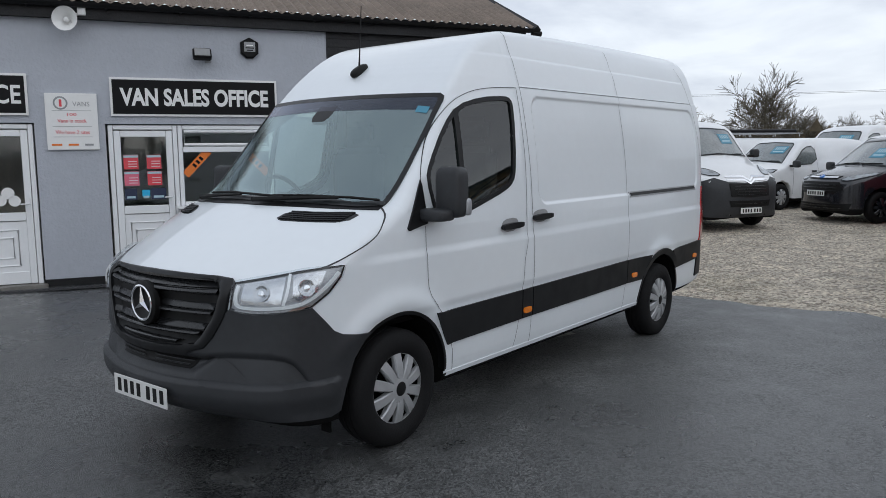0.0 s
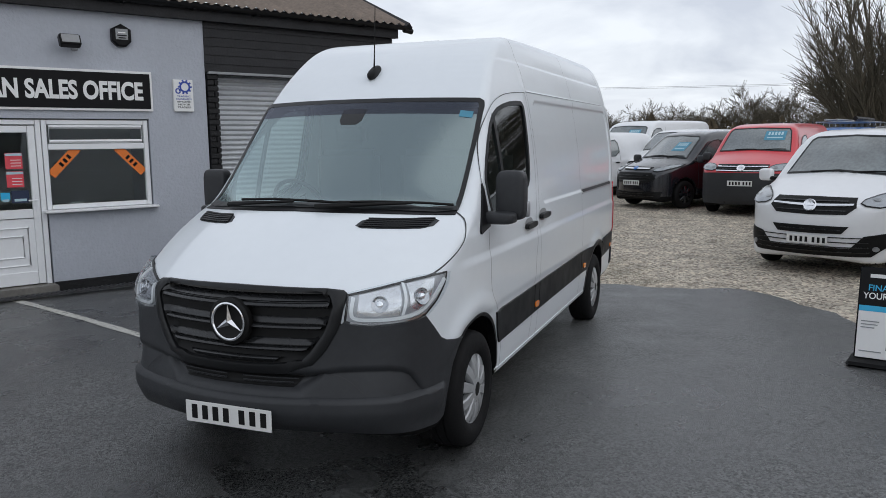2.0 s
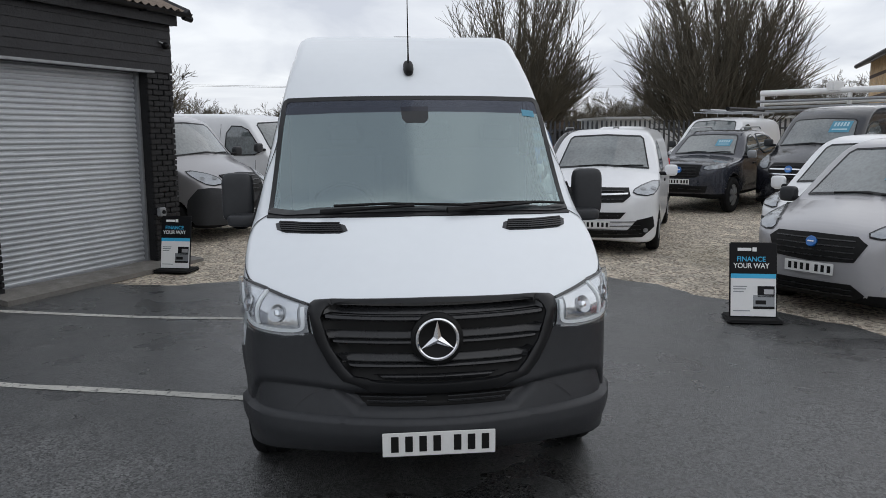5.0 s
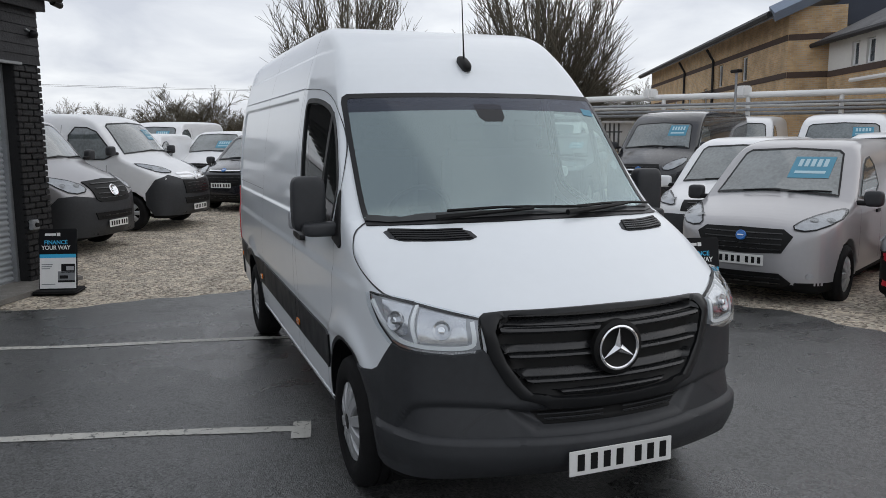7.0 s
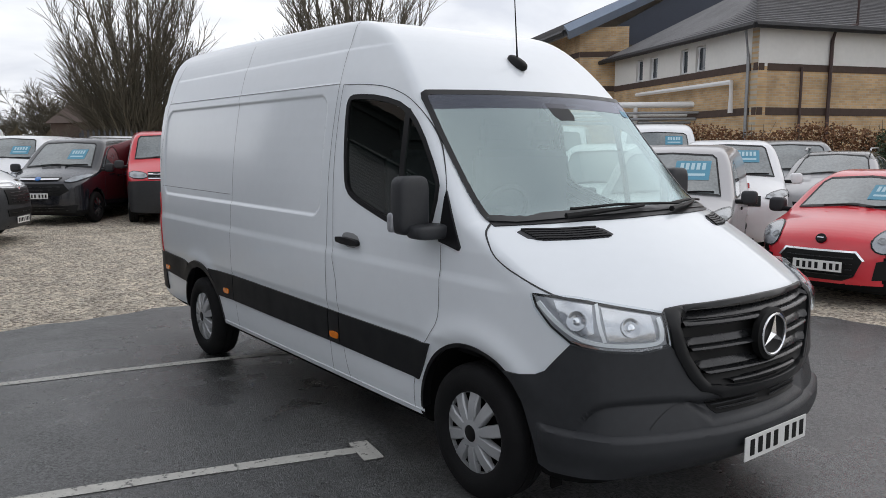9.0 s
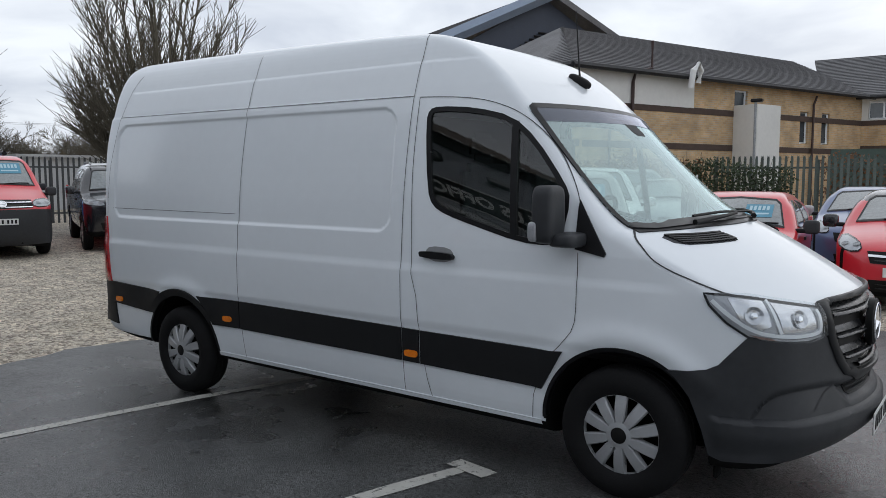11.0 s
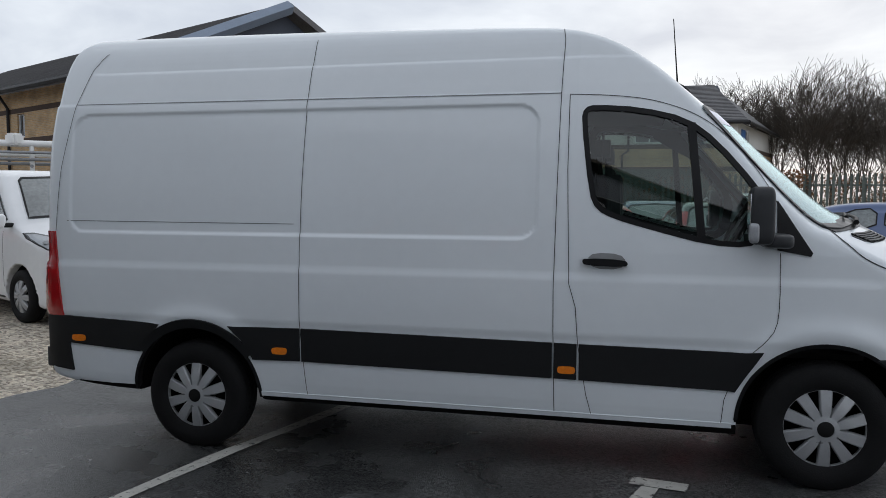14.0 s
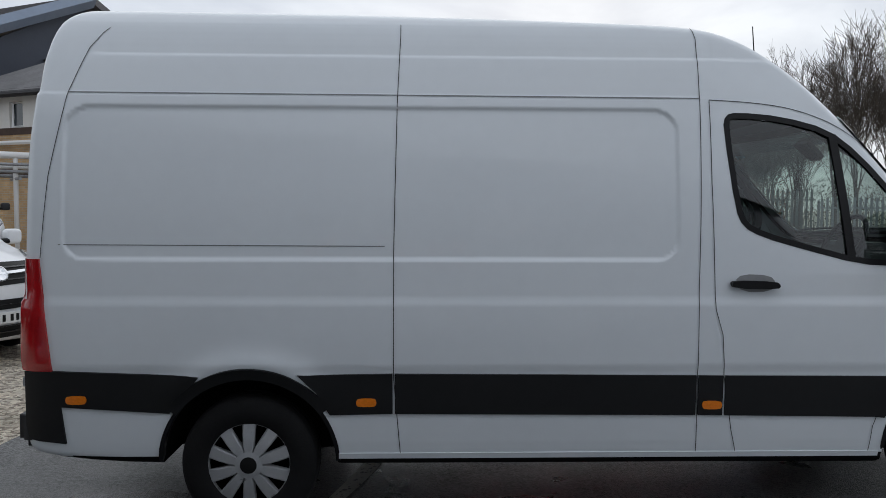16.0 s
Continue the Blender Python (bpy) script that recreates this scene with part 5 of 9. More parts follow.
def vehicle(name, label, category, at, side, W, H, belt, wb, paint, R=0.33, top=0.80, screen=None, windows=(), lamps=None, dark=(), trims=(), plate=0.5, bumper=None,
            mirror=None, h=0.045, bow=(0.2, 0.05), crown=(0.10, 0.03), cab=(-1.6, 0.0), soft=0.06, nose=0.42, cap=None, spokes=8, sticker=None, rack=None, badge=None, group="parked vehicles",
            arch=None, rear_glass=None, lower=None, stripe=None, mirror_paint=None, plate_h=0.115, roof_paint=None, fogs=None, sills=None, rails=None):
    xs = [p[0] for p in side]
    low = min(p[1] for p in side)
    sh = Shell(side, section_of(W, H, belt, top, low), plan_of(max(xs), min(xs), W, nose), soft=soft, bow=bow, crown=crown, cab=cab,
               arches=((0, R), (-wb, R)), arch_r=arch or R + 0.065, arch_in=W - 0.33, res=0.02)
    v = empty(name, at, label, category, group)
    zb = lower if lower is not None else low + 0.09

    def choose(c, n):
        names = np.full(len(c), "body", object)
        names[(c[:, 2] < zb) | ((np.abs(c[:, 1]) < W * 0.88) & (c[:, 2] < 0.75) & (np.abs(n[:, 0]) < 0.8) & (c[:, 0] < 0.55) & (c[:, 0] > min(xs) + 0.3))] = "underbody"
        if roof_paint:
            names[(c[:, 2] > H - 0.16) & (n[:, 2] > 0.5)] = "roof"
        return names
    skin(sh, h, choose, v, {"body": (paint, ""), "underbody": (DARK, "black floor and wheel wells"), "roof": (roof_paint or paint, "contrasting roof")})
    P = lambda nm, data, m, parent=v, lab="", **k: part(nm, data, m, parent, lab, **k)
    x1 = max(xs)
    if bumper:  # (material, outline of the left half in degrees and height)
        P("bumper", patch(sh, 0.0, sym(bumper[1]), off=0.010, thick=0.02, res=0.07, aspect=0.016), bumper[0], lab="plastic front bumper")
    if screen:
        ws = P("windscreen", patch(sh, "front", screen, off=0.011, thick=0.02, res=0.09), CARGLASS, lab="dark glossy windscreen")
        P("screen_border", ribbon(sh, "front", screen, 0.020, 0.014, closed=True, inward=True, res=0.06), PLASTIC2, ws)
        zb2 = min(b for a, b in screen)
        yb = max(a for a, b in screen)
        for a in (-0.5, 0.25):
            p, n, _ = sh.project("front", [(yb * a, zb2 + 0.035), (yb * (a + 0.35), zb2 + 0.05), (yb * (a + 0.62), zb2 + 0.045)])
            P("wiper", tube([tuple(i + 0.022 * j) for i, j in zip(p, n)], 0.009, 5), BLACK, ws)
        if sticker:
            sy, sz, sw, shh = sticker
            st = P("price_sticker", patch(sh, "front", [(sy - sw, sz - shh), (sy + sw, sz - shh), (sy + sw, sz + shh), (sy - sw, sz + shh)], off=0.016, thick=0.0, res=0.1), STICKB, ws, "blue price sticker")
            for k in range(5):
                a = sy + sw * (-0.62 + 0.31 * k)
                P("sticker_mark", patch(sh, "front", [(a - sw * 0.10, sz + shh * 0.05), (a + sw * 0.10, sz + shh * 0.05), (a + sw * 0.10, sz + shh * 0.75), (a - sw * 0.10, sz + shh * 0.75)], off=0.019, thick=0, res=0.2), STICKW, st)
            P("sticker_mark", patch(sh, "front", [(sy - sw * 0.75, sz - shh * 0.6), (sy + sw * 0.75, sz - shh * 0.6), (sy + sw * 0.75, sz - shh * 0.35), (sy - sw * 0.75, sz - shh * 0.35)], off=0.019, thick=0, res=0.3), STICKW, st)
    if rear_glass:
        P("rear_window", patch(sh, "rear", rear_glass, off=0.004, thick=0.01, res=0.09), CARGLASS)
    for s, nm in ((1, "left"), (-1, "right")):
        for w in windows:
            g = P("side_window", patch(sh, nm, w, off=0.011, thick=0.02, res=0.09, soft=1), CARGLASS, lab="dark side window")
            P("window_seal", ribbon(sh, nm, w, 0.022, 0.014, closed=True, inward=True, soft=1, res=0.06), PLASTIC2, g)
        if lamps:
            L = [(s * a, b) for a, b in lamps]
            hl = P("headlamp", patch(sh, "front", L, off=0.008, thick=0.03, res=0.04, soft=1), REFLECT, lab="clear headlamp")
            # the gap round the lamp: its shade put on as a dark strip
            P("lamp_gap_shade", ribbon(sh, "front", L, 0.016, 0.010, closed=True, soft=1, res=0.04), PLASTIC2, hl, "dark strip as the shade of the gap round the lamp")
            c = np.mean(np.array(L), 0)
            P("lamp_lens", patch(sh, "front", L, off=0.02, thick=0.015, res=0.05, soft=1), LENS, hl)
            for q in (0.55, -0.35):
                d = c + (np.array(L).max(0) - c) * (q, 0.0)
                pc, pn, _ = sh.project("front", [tuple(d)])
                mm = Matrix.Translation(Vector(pc[0]) + 0.009 * Vector(pn[0])) @ Vector(pn[0]).to_track_quat('Z', 'Y').to_matrix().to_4x4()
                P("lamp_bowl", moved(lathe([(0.045, 0.008), (0.035, 0.003), (0.012, 0.001), (0.0001, 0.008)], 14, 'z'), mm), GREYTRIM, hl)
        if fogs:
            fg = P("fog_lamp", patch(sh, "front", [(s * (fogs[0] + 0.032 * math.cos(q)), fogs[1] + 0.032 * math.sin(q)) for q in np.linspace(0, 6.0, 12)], off=0.02, thick=0.02), REFLECT, lab="round fog lamp")
        if mirror:
            mx, mz = mirror
            mr = P("mirror", rounded(mx, s * (W + 0.13), mz, 0.13, 0.20, 0.18, 0.5), mirror_paint or PLASTIC, lab="door mirror")
            P("mirror_arm", rounded(mx + 0.02, s * (W + 0.01), mz - 0.05, 0.08, 0.16, 0.06, 0.6), PLASTIC2, mr)
        if sills:
            P("sill_strip", patch(sh, nm, [(-R - 0.12, sills), (-wb + R + 0.12, sills), (-wb + R + 0.12, low + 0.06), (-R - 0.12, low + 0.06)], off=0.008, thick=0.015, res=0.15), PLASTIC, lab="black lower side trim")
        # the door gaps' shade, drawn as dark strips on the body
        P("door_gap_shade", ribbon(sh, nm, [(-0.42 if W > 0.85 else -0.5, belt - 0.03), (-0.42 if W > 0.85 else -0.5, low + 0.2)], 0.008, 0.003), SEAM)
        P("door_gap_shade", ribbon(sh, nm, [(-1.38, H - 0.25), (-1.42, low + 0.16)], 0.008, 0.003), SEAM)
        P("door_handle", patch(sh, nm, [(-1.32, belt - 0.10), (-1.14, belt - 0.10), (-1.14, belt - 0.14), (-1.32, belt - 0.14)], off=0.02, thick=0.02), PLASTIC2)
        tp = sh.project(nm, [(min(xs) + 0.22, belt - 0.07)])[0][0]
        P("tail_lamp", rounded(float(tp[0]) - 0.04, float(tp[1]) - s * 0.015, float(tp[2]), 0.13, 0.07, 0.40, 0.4), REDL, lab="red tail lamp")
        if stripe:
            P("side_stripe", patch(sh, nm, stripe[1], off=0.004, thick=0, res=0.15), stripe[0], lab="printed side graphic")
    for pts, m, o in dark:
        nmz = "grille" if pts is dark[0][0] else "lower_intake"
        g = P(nmz, patch(sh, "front", pts, off=0.010 + o, thick=0.02, res=0.06), m, lab="dark grille")
        zs = [b for a, b in pts]
        ys = [abs(a) for a, b in pts]
        k = min(max(2, int((max(zs) - min(zs)) / 0.05)), 5)
        for i in range(1, k):
            z = min(zs) + (max(zs) - min(zs)) * i / k
            P("grille_bar", ribbon(sh, "front", [(-max(ys) * 0.80, z), (max(ys) * 0.80, z)], 0.012, 0.020 + o, thick=0.01, res=0.08), GRILLB, g)
    for pts, m, o in trims:
        P("front_trim", patch(sh, "front", pts, off=0.016 + o, thick=0.02, res=0.06), m)
    if badge:
        bz, br, bmat = badge
        pc, pn, _ = sh.project("front", [(0, bz)])
        mm = Matrix.Translation(Vector(pc[0]) + 0.034 * Vector(pn[0])) @ Vector(pn[0]).to_track_quat('Z', 'Y').to_matrix().to_4x4()
        bd = P("emblem", moved(lathe([(br, -0.03), (br, 0.0), (br * 0.86, 0.006), (br * 0.8, 0.002), (0.0001, 0.002)], 24, 'z'), mm), bmat, lab="maker's emblem as a plain shape")
        P("emblem_bar", moved(box(0, 0, 0.005, br * 1.2, br * 0.22, 0.006), mm), CHROME, bd, smooth=False)
    if plate:
        pc, pn, _ = sh.project("front", [(0, plate)])
        pl = P("number_plate", boxes([(pc[0][0] + 0.028, 0, plate, 0.008, 0.52, plate_h)], 0.003), PLATEW, lab="white number plate")
        for a in (-0.20, -0.135, -0.07, -0.005, 0.085, 0.15, 0.215):
            P("plate_mark", box(pc[0][0] + 0.0335, a, plate, 0.003, 0.034, 0.070), BLACK, pl, smooth=False)
    for x in (0, -wb):
        for s in (1, -1):
            build_wheel("wheel", v, x, s * (W - 0.115), R, R=R, w=0.205, rim=R * 0.64, n=spokes, look_cap=cap or CAP)
    if rails:
        for s in (1, -1):
            P("roof_rail", tube([(rails[0], s * rails[2], rails[3] - 0.05), (rails[0] - 0.1, s * rails[2], rails[3]), (rails[1] + 0.1, s * rails[2], rails[3]), (rails[1], s * rails[2], rails[3] - 0.05)], 0.018, 6), ALLOY, lab="roof rail")
    if rack:
        build_rack(v, P, *rack)
    return v


def build_rack(v, P, x0, x1, w, z, load):
    """A ladder rack: cross bars on feet, with pipes or ladders lying on it."""
    for k in range(4):
        x = x0 + (x1 - x0) * k / 3
        P("rack_bar", join(tube([(x, -w, z - 0.10), (x, -w, z), (x, w, z), (x, w, z - 0.10)], 0.018, 6)), ALLOY, lab="roof rack bar")
    for s in (1, -1):
        P("rack_rail", tube([(x0 + 0.1, s * w, z), (x1 - 0.1, s * w, z)], 0.016, 6), ALLOY)
    if load:
        for k in range(2):
            y = -w * 0.6 + k * w * 0.42
            P("ladder_stile", tube([(x0 + 0.25, y, z + 0.06), (x1 - 0.3, y, z + 0.06)], 0.03, 6), ALLOY, lab="aluminium ladder stile")
        for k in range(9):
            x = x0 + 0.15 + (x1 - x0) * k / 9.5
            P("ladder_rung", tube([(x, -w * 0.6, z + 0.06), (x, -w * 0.18, z + 0.06)], 0.014, 5), ALLOY)
        P("pipe_tube", tube([(x0 + 0.2, w * 0.5, z + 0.08), (x1 - 0.1, w * 0.5, z + 0.08)], 0.06, 10), PLASTIC2, lab="black pipe carrier")


def stand(x, y, heading):
    """A place on the yard; the ground there gives the height and the slope."""
    r = radians(heading)
    z = lay(x)
    xb = x - 3.0 * math.cos(r)
    tilt = math.degrees(math.atan2(z - lay(xb), 3.0))
    return pose(x, y, z, 0, 0, heading) @ pose(0, 0, 0, 0, -tilt, 0)


MID = dict(side=[(0.5, 0.24), (0.84, 0.22), (0.93, 0.36), (0.95, 0.60), (0.93, 0.84), (0.86, 1.0), (0.55, 1.11), (0.12, 1.235), (-0.02, 1.29), (-0.70, 1.80), (-0.90, 1.87), (-1.3, 1.90),
                 (-3.7, 1.885), (-3.93, 1.80), (-4.03, 1.3), (-4.03, 0.35), (-3.9, 0.26)], W=0.95, H=1.90, belt=1.15, wb=3.27, top=0.78,
           screen=[(0.74, 1.27), (0.61, 1.74), (0.55, 1.785), (0, 1.81), (-0.55, 1.785), (-0.61, 1.74), (-0.74, 1.27), (0, 1.325)],
           windows=([(-0.28, 1.20), (-0.55, 1.42), (-0.88, 1.68), (-1.36, 1.72), (-1.40, 1.22)],), mirror=(-0.25, 1.25))
SMALL = dict(side=[(0.45, 0.22), (0.78, 0.20), (0.86, 0.34), (0.88, 0.58), (0.86, 0.80), (0.78, 0.94), (0.50, 1.04), (0.05, 1.15), (-0.10, 1.20), (-0.82, 1.70), (-1.0, 1.78), (-1.4, 1.83),
                   (-3.2, 1.82), (-3.45, 1.74), (-3.55, 1.2), (-3.55, 0.35), (-3.4, 0.24)], W=0.90, H=1.83, belt=1.08, wb=2.75, top=0.78,
             screen=[(0.70, 1.17), (0.58, 1.64), (0.52, 1.685), (0, 1.71), (-0.52, 1.685), (-0.58, 1.64), (-0.70, 1.17), (0, 1.225)],
             windows=([(-0.36, 1.12), (-0.62, 1.32), (-0.95, 1.58), (-1.36, 1.62), (-1.40, 1.14)],), mirror=(-0.34, 1.16))
BIG = dict(side=[(0.5, 0.28), (0.86, 0.26), (0.95, 0.40), (0.97, 0.66), (0.93, 0.92), (0.84, 1.08), (0.50, 1.27), (0.12, 1.42), (0.0, 1.48), (-0.52, 2.06), (-0.75, 2.16), (-1.15, 2.24),
                 (-4.2, 2.26), (-4.42, 2.18), (-4.50, 1.4), (-4.50, 0.45), (-4.3, 0.34)], W=1.0, H=2.26, belt=1.28, wb=3.5, top=0.84, R=0.345,
           screen=[(0.80, 1.45), (0.70, 1.98), (0.62, 2.03), (0, 2.06), (-0.62, 2.03), (-0.70, 1.98), (-0.80, 1.45), (0, 1.51)],
           windows=([(-0.18, 1.36), (-0.45, 1.68), (-0.70, 1.96), (-1.22, 1.98), (-1.25, 1.33)],), mirror=(-0.22, 1.52))


def spec(base, **k):
    d = dict(base)
    d.update(k)
    return d


MIDBUMP = [(0, 0.80), (40, 0.80), (58, 0.82), (66, 0.72), (68, 0.45), (62, 0.26), (0, 0.24)]


def build_fleet():
    # white medium van facing the yard
    vehicle("van", "white medium panel van with black split grille parked on gravel", "van", stand(-7.88, 3.51, -24),
            **spec(MID, paint=FLEET, h=0.03, lamps=[(0.56, 0.95), (0.60, 1.03), (0.90, 1.13), (0.925, 1.02), (0.84, 0.91)],
                   dark=[(sym([(0, 1.04), (0.50, 1.03), (0.54, 0.92), (0.44, 0.83), (0, 0.82)]), BLACK, 0.0), (sym([(0, 0.68), (0.48, 0.68), (0.40, 0.585), (0, 0.58)]), BLACK, 0.0),
                         (sym([(0, 0.40), (0.50, 0.40), (0.64, 0.56), (0.86, 0.60), (0.88, 0.44), (0.72, 0.30), (0, 0.29)]), BLACK, 0.0)],
                   trims=[(sym([(0, 0.945), (0.50, 0.955), (0.50, 0.935), (0, 0.925)]), CHROME, 0.01)], badge=(0.93, 0.085, CHROME), plate=0.495, mirror_paint=FLEET, fogs=(0.76, 0.40), sticker=None, sills=0.30, lower=0.215))
    # red medium van
    vehicle("van", "red medium panel van with black bumper and price sticker on gravel", "van", stand(-14.5, 2.40, -15),
            **spec(MID, side=[(0.5, 0.26), (0.82, 0.24), (0.88, 0.40), (0.90, 0.66), (0.89, 0.95), (0.84, 1.06), (0.55, 1.18), (0.15, 1.31), (0.03, 1.37), (-0.58, 1.87), (-0.8, 1.95), (-1.2, 1.985),
                              (-3.7, 1.97), (-3.9, 1.88), (-4.0, 1.3), (-4.0, 0.4), (-3.85, 0.30)], H=1.985, wb=3.0, paint=REDP, h=0.05, nose=0.34,
                   screen=[(0.76, 1.36), (0.66, 1.80), (0.60, 1.86), (0, 1.88), (-0.60, 1.86), (-0.66, 1.80), (-0.76, 1.36), (0, 1.40)],
                   lamps=[(0.54, 0.98), (0.56, 1.10), (0.88, 1.13), (0.90, 0.99)], dark=[(sym([(0, 1.11), (0.53, 1.10), (0.53, 0.97), (0, 0.96)]), BLACK, 0.012)],
                   bumper=(PLASTIC, [(0, 0.94), (35, 0.94), (60, 0.92), (68, 0.80), (68, 0.45), (62, 0.28), (0, 0.26)]), trims=[(sym([(0, 1.065), (0.52, 1.065), (0.52, 1.045), (0, 1.045)]), CHROME, 0.016),
                   (sym([(0, 0.99), (0.52, 0.99), (0.52, 0.975), (0, 0.975)]), CHROME, 0.016)], badge=(1.03, 0.085, CHROME), plate=0.72, sticker=(0.36, 1.70, 0.21, 0.10), sills=0.40))
    # black small van with tall roof
    vehicle("van", "black small crew van with side graphics and a pale windscreen sticker", "van", stand(-15.6, 0.25, -37),
            **spec(SMALL, paint=BLACKP, h=0.05, lamps=[(0.48, 0.90), (0.60, 1.0), (0.85, 1.06), (0.87, 0.98), (0.68, 0.88)],
                   dark=[(sym([(0, 0.99), (0.42, 0.98), (0.40, 0.92), (0, 0.91)]), BLACK, 0.0), (sym([(0, 0.86), (0.52, 0.86), (0.62, 0.72), (0.45, 0.62), (0, 0.62)]), BLACK, 0.0),
                         (sym([(0, 0.40), (0.75, 0.42), (0.7, 0.26), (0, 0.26)]), BLACK, 0.0)],
                   trims=[(sym([(0, 0.955), (0.40, 0.955), (0.40, 0.93), (0, 0.925)]), CHROME, 0.01)], badge=(0.95, 0.06, BLUEP), plate=0.62, cap=BLACKP, sticker=(0.30, 1.44, 0.17, 0.10),
                   stripe=(BLUEP, [(-1.5, 0.95), (-3.3, 1.05), (-3.4, 1.60), (-2.6, 1.60), (-2.2, 1.2)])))
    # white small van behind it
    vehicle("van", "white small van with dark bumper and price sticker", "van", stand(-17.8, -2.5, -22),
            **spec(SMALL, paint=FLEET, h=0.06, lamps=[(0.46, 0.90), (0.48, 0.98), (0.84, 1.04), (0.86, 0.92)], dark=[(sym([(0, 0.98), (0.45, 0.97), (0.44, 0.90), (0, 0.89)]), BLACK, 0.012)],
                   bumper=(PLASTIC, [(0, 0.84), (35, 0.84), (58, 0.82), (66, 0.60), (62, 0.24), (0, 0.22)]), plate=0.55, sticker=(0.34, 1.50, 0.18, 0.09)))
    # white large van with black bumper
    vehicle("van", "white large panel van with black bumper and twin chevron grille", "van", stand(-13.0, -1.75, 60),
            **spec(BIG, paint=FLEET, h=0.045, lamps=[(0.52, 1.10), (0.58, 1.20), (0.90, 1.29), (0.93, 1.22), (0.80, 1.10)],
                   bumper=(PLASTIC, [(0, 0.96), (30, 0.98), (46, 1.06), (60, 0.98), (70, 0.72), (70, 0.50), (62, 0.30), (0, 0.28)]),
                   dark=[(sym([(0, 0.93), (0.48, 0.95), (0.46, 0.70), (0, 0.68)]), BLACK, 0.012), (sym([(0, 0.62), (0.50, 0.62), (0.46, 0.50), (0, 0.50)]), BLACK, 0.012)],
                   trims=[(sym([(0, 1.02), (0.12, 1.10), (0.50, 1.09), (0.50, 1.065), (0.13, 1.06), (0, 0.985)]), CHROME, 0.0), (sym([(0, 0.965), (0.12, 1.035), (0.50, 1.03), (0.50, 1.005), (0.13, 1.0), (0, 0.93)]), CHROME, 0.0)],
                   plate=0.42, cap=CAP, sticker=(0.42, 1.82, 0.17, 0.10), sills=0.45))
    # silver large van with black bumper beside the barn
    vehicle("van", "silver-grey large van with black bumper and slatted grille", "van", stand(-10.3, -3.2, 60),
            **spec(BIG, paint=SILVER, h=0.04, lamps=[(0.52, 1.00), (0.55, 1.14), (0.88, 1.24), (0.93, 1.10), (0.80, 0.96)],
                   bumper=(PLASTIC, [(0, 0.88), (30, 0.90), (46, 0.94), (58, 0.92), (68, 0.72), (70, 0.50), (62, 0.30), (0, 0.28)]),
                   dark=[(sym([(0, 1.16), (0.48, 1.13), (0.44, 0.86), (0.36, 0.82), (0, 0.81)]), BLACK, 0.012), (sym([(0, 0.66), (0.5, 0.66), (0.46, 0.55), (0, 0.55)]), BLACK, 0.012)], badge=(0.98, 0.105, CHROME), plate=0.47))
    # dark pickup
    PICK = dict(side=[(0.5, 0.36), (0.80, 0.36), (0.88, 0.50), (0.90, 0.80), (0.88, 1.02), (0.78, 1.12), (0.40, 1.17), (-0.25, 1.22), (-0.38, 1.26), (-1.05, 1.72), (-1.3, 1.80), (-2.2, 1.80), (-2.75, 1.72),
                  (-2.95, 1.24), (-4.30, 1.24), (-4.42, 1.15), (-4.45, 0.55), (-4.3, 0.45)], W=0.93, H=1.81, belt=1.16, wb=3.22, paint=NAVYP, R=0.385, top=0.76, h=0.045, soft=0.05,
            screen=[(0.70, 1.25), (0.60, 1.63), (0.54, 1.68), (0, 1.70), (-0.54, 1.68), (-0.60, 1.63), (-0.70, 1.25), (0, 1.29)],
            windows=([(-0.62, 1.22), (-0.95, 1.48), (-1.2, 1.66), (-1.62, 1.70), (-1.66, 1.22)], [(-1.76, 1.22), (-1.74, 1.70), (-2.2, 1.70), (-2.62, 1.62), (-2.75, 1.26)]),
            lamps=[(0.52, 0.96), (0.54, 1.06), (0.88, 1.10), (0.90, 0.99)], dark=[(sym([(0, 1.08), (0.48, 1.07), (0.44, 0.84), (0.36, 0.80), (0, 0.79)]), BLACK, 0.0), (sym([(0, 0.62), (0.62, 0.62), (0.58, 0.48), (0, 0.48)]), BLACK, 0.0)],
            badge=(0.96, 0.07, BLUEP), plate=0.71, mirror=(-0.62, 1.26), cap=ALLOY, spokes=6, sticker=(0.36, 1.50, 0.16, 0.07), mirror_paint=GREYP, rails=(-1.15, -2.5, 0.60, 1.86), nose=0.32, arch=0.47, cab=(-2.2, 0))
    vehicle("pickup_truck", "dark grey double-cab pickup truck with roof rails on gravel", "pickup", stand(-12.7, 7.2, -46), **PICK)
    vehicle("pickup_truck", "black double-cab pickup truck with a broad grille on gravel", "pickup", stand(-14.05, 4.95, -24), **spec(PICK, paint=BLACKP, sticker=None, mirror_paint=BLACKP))
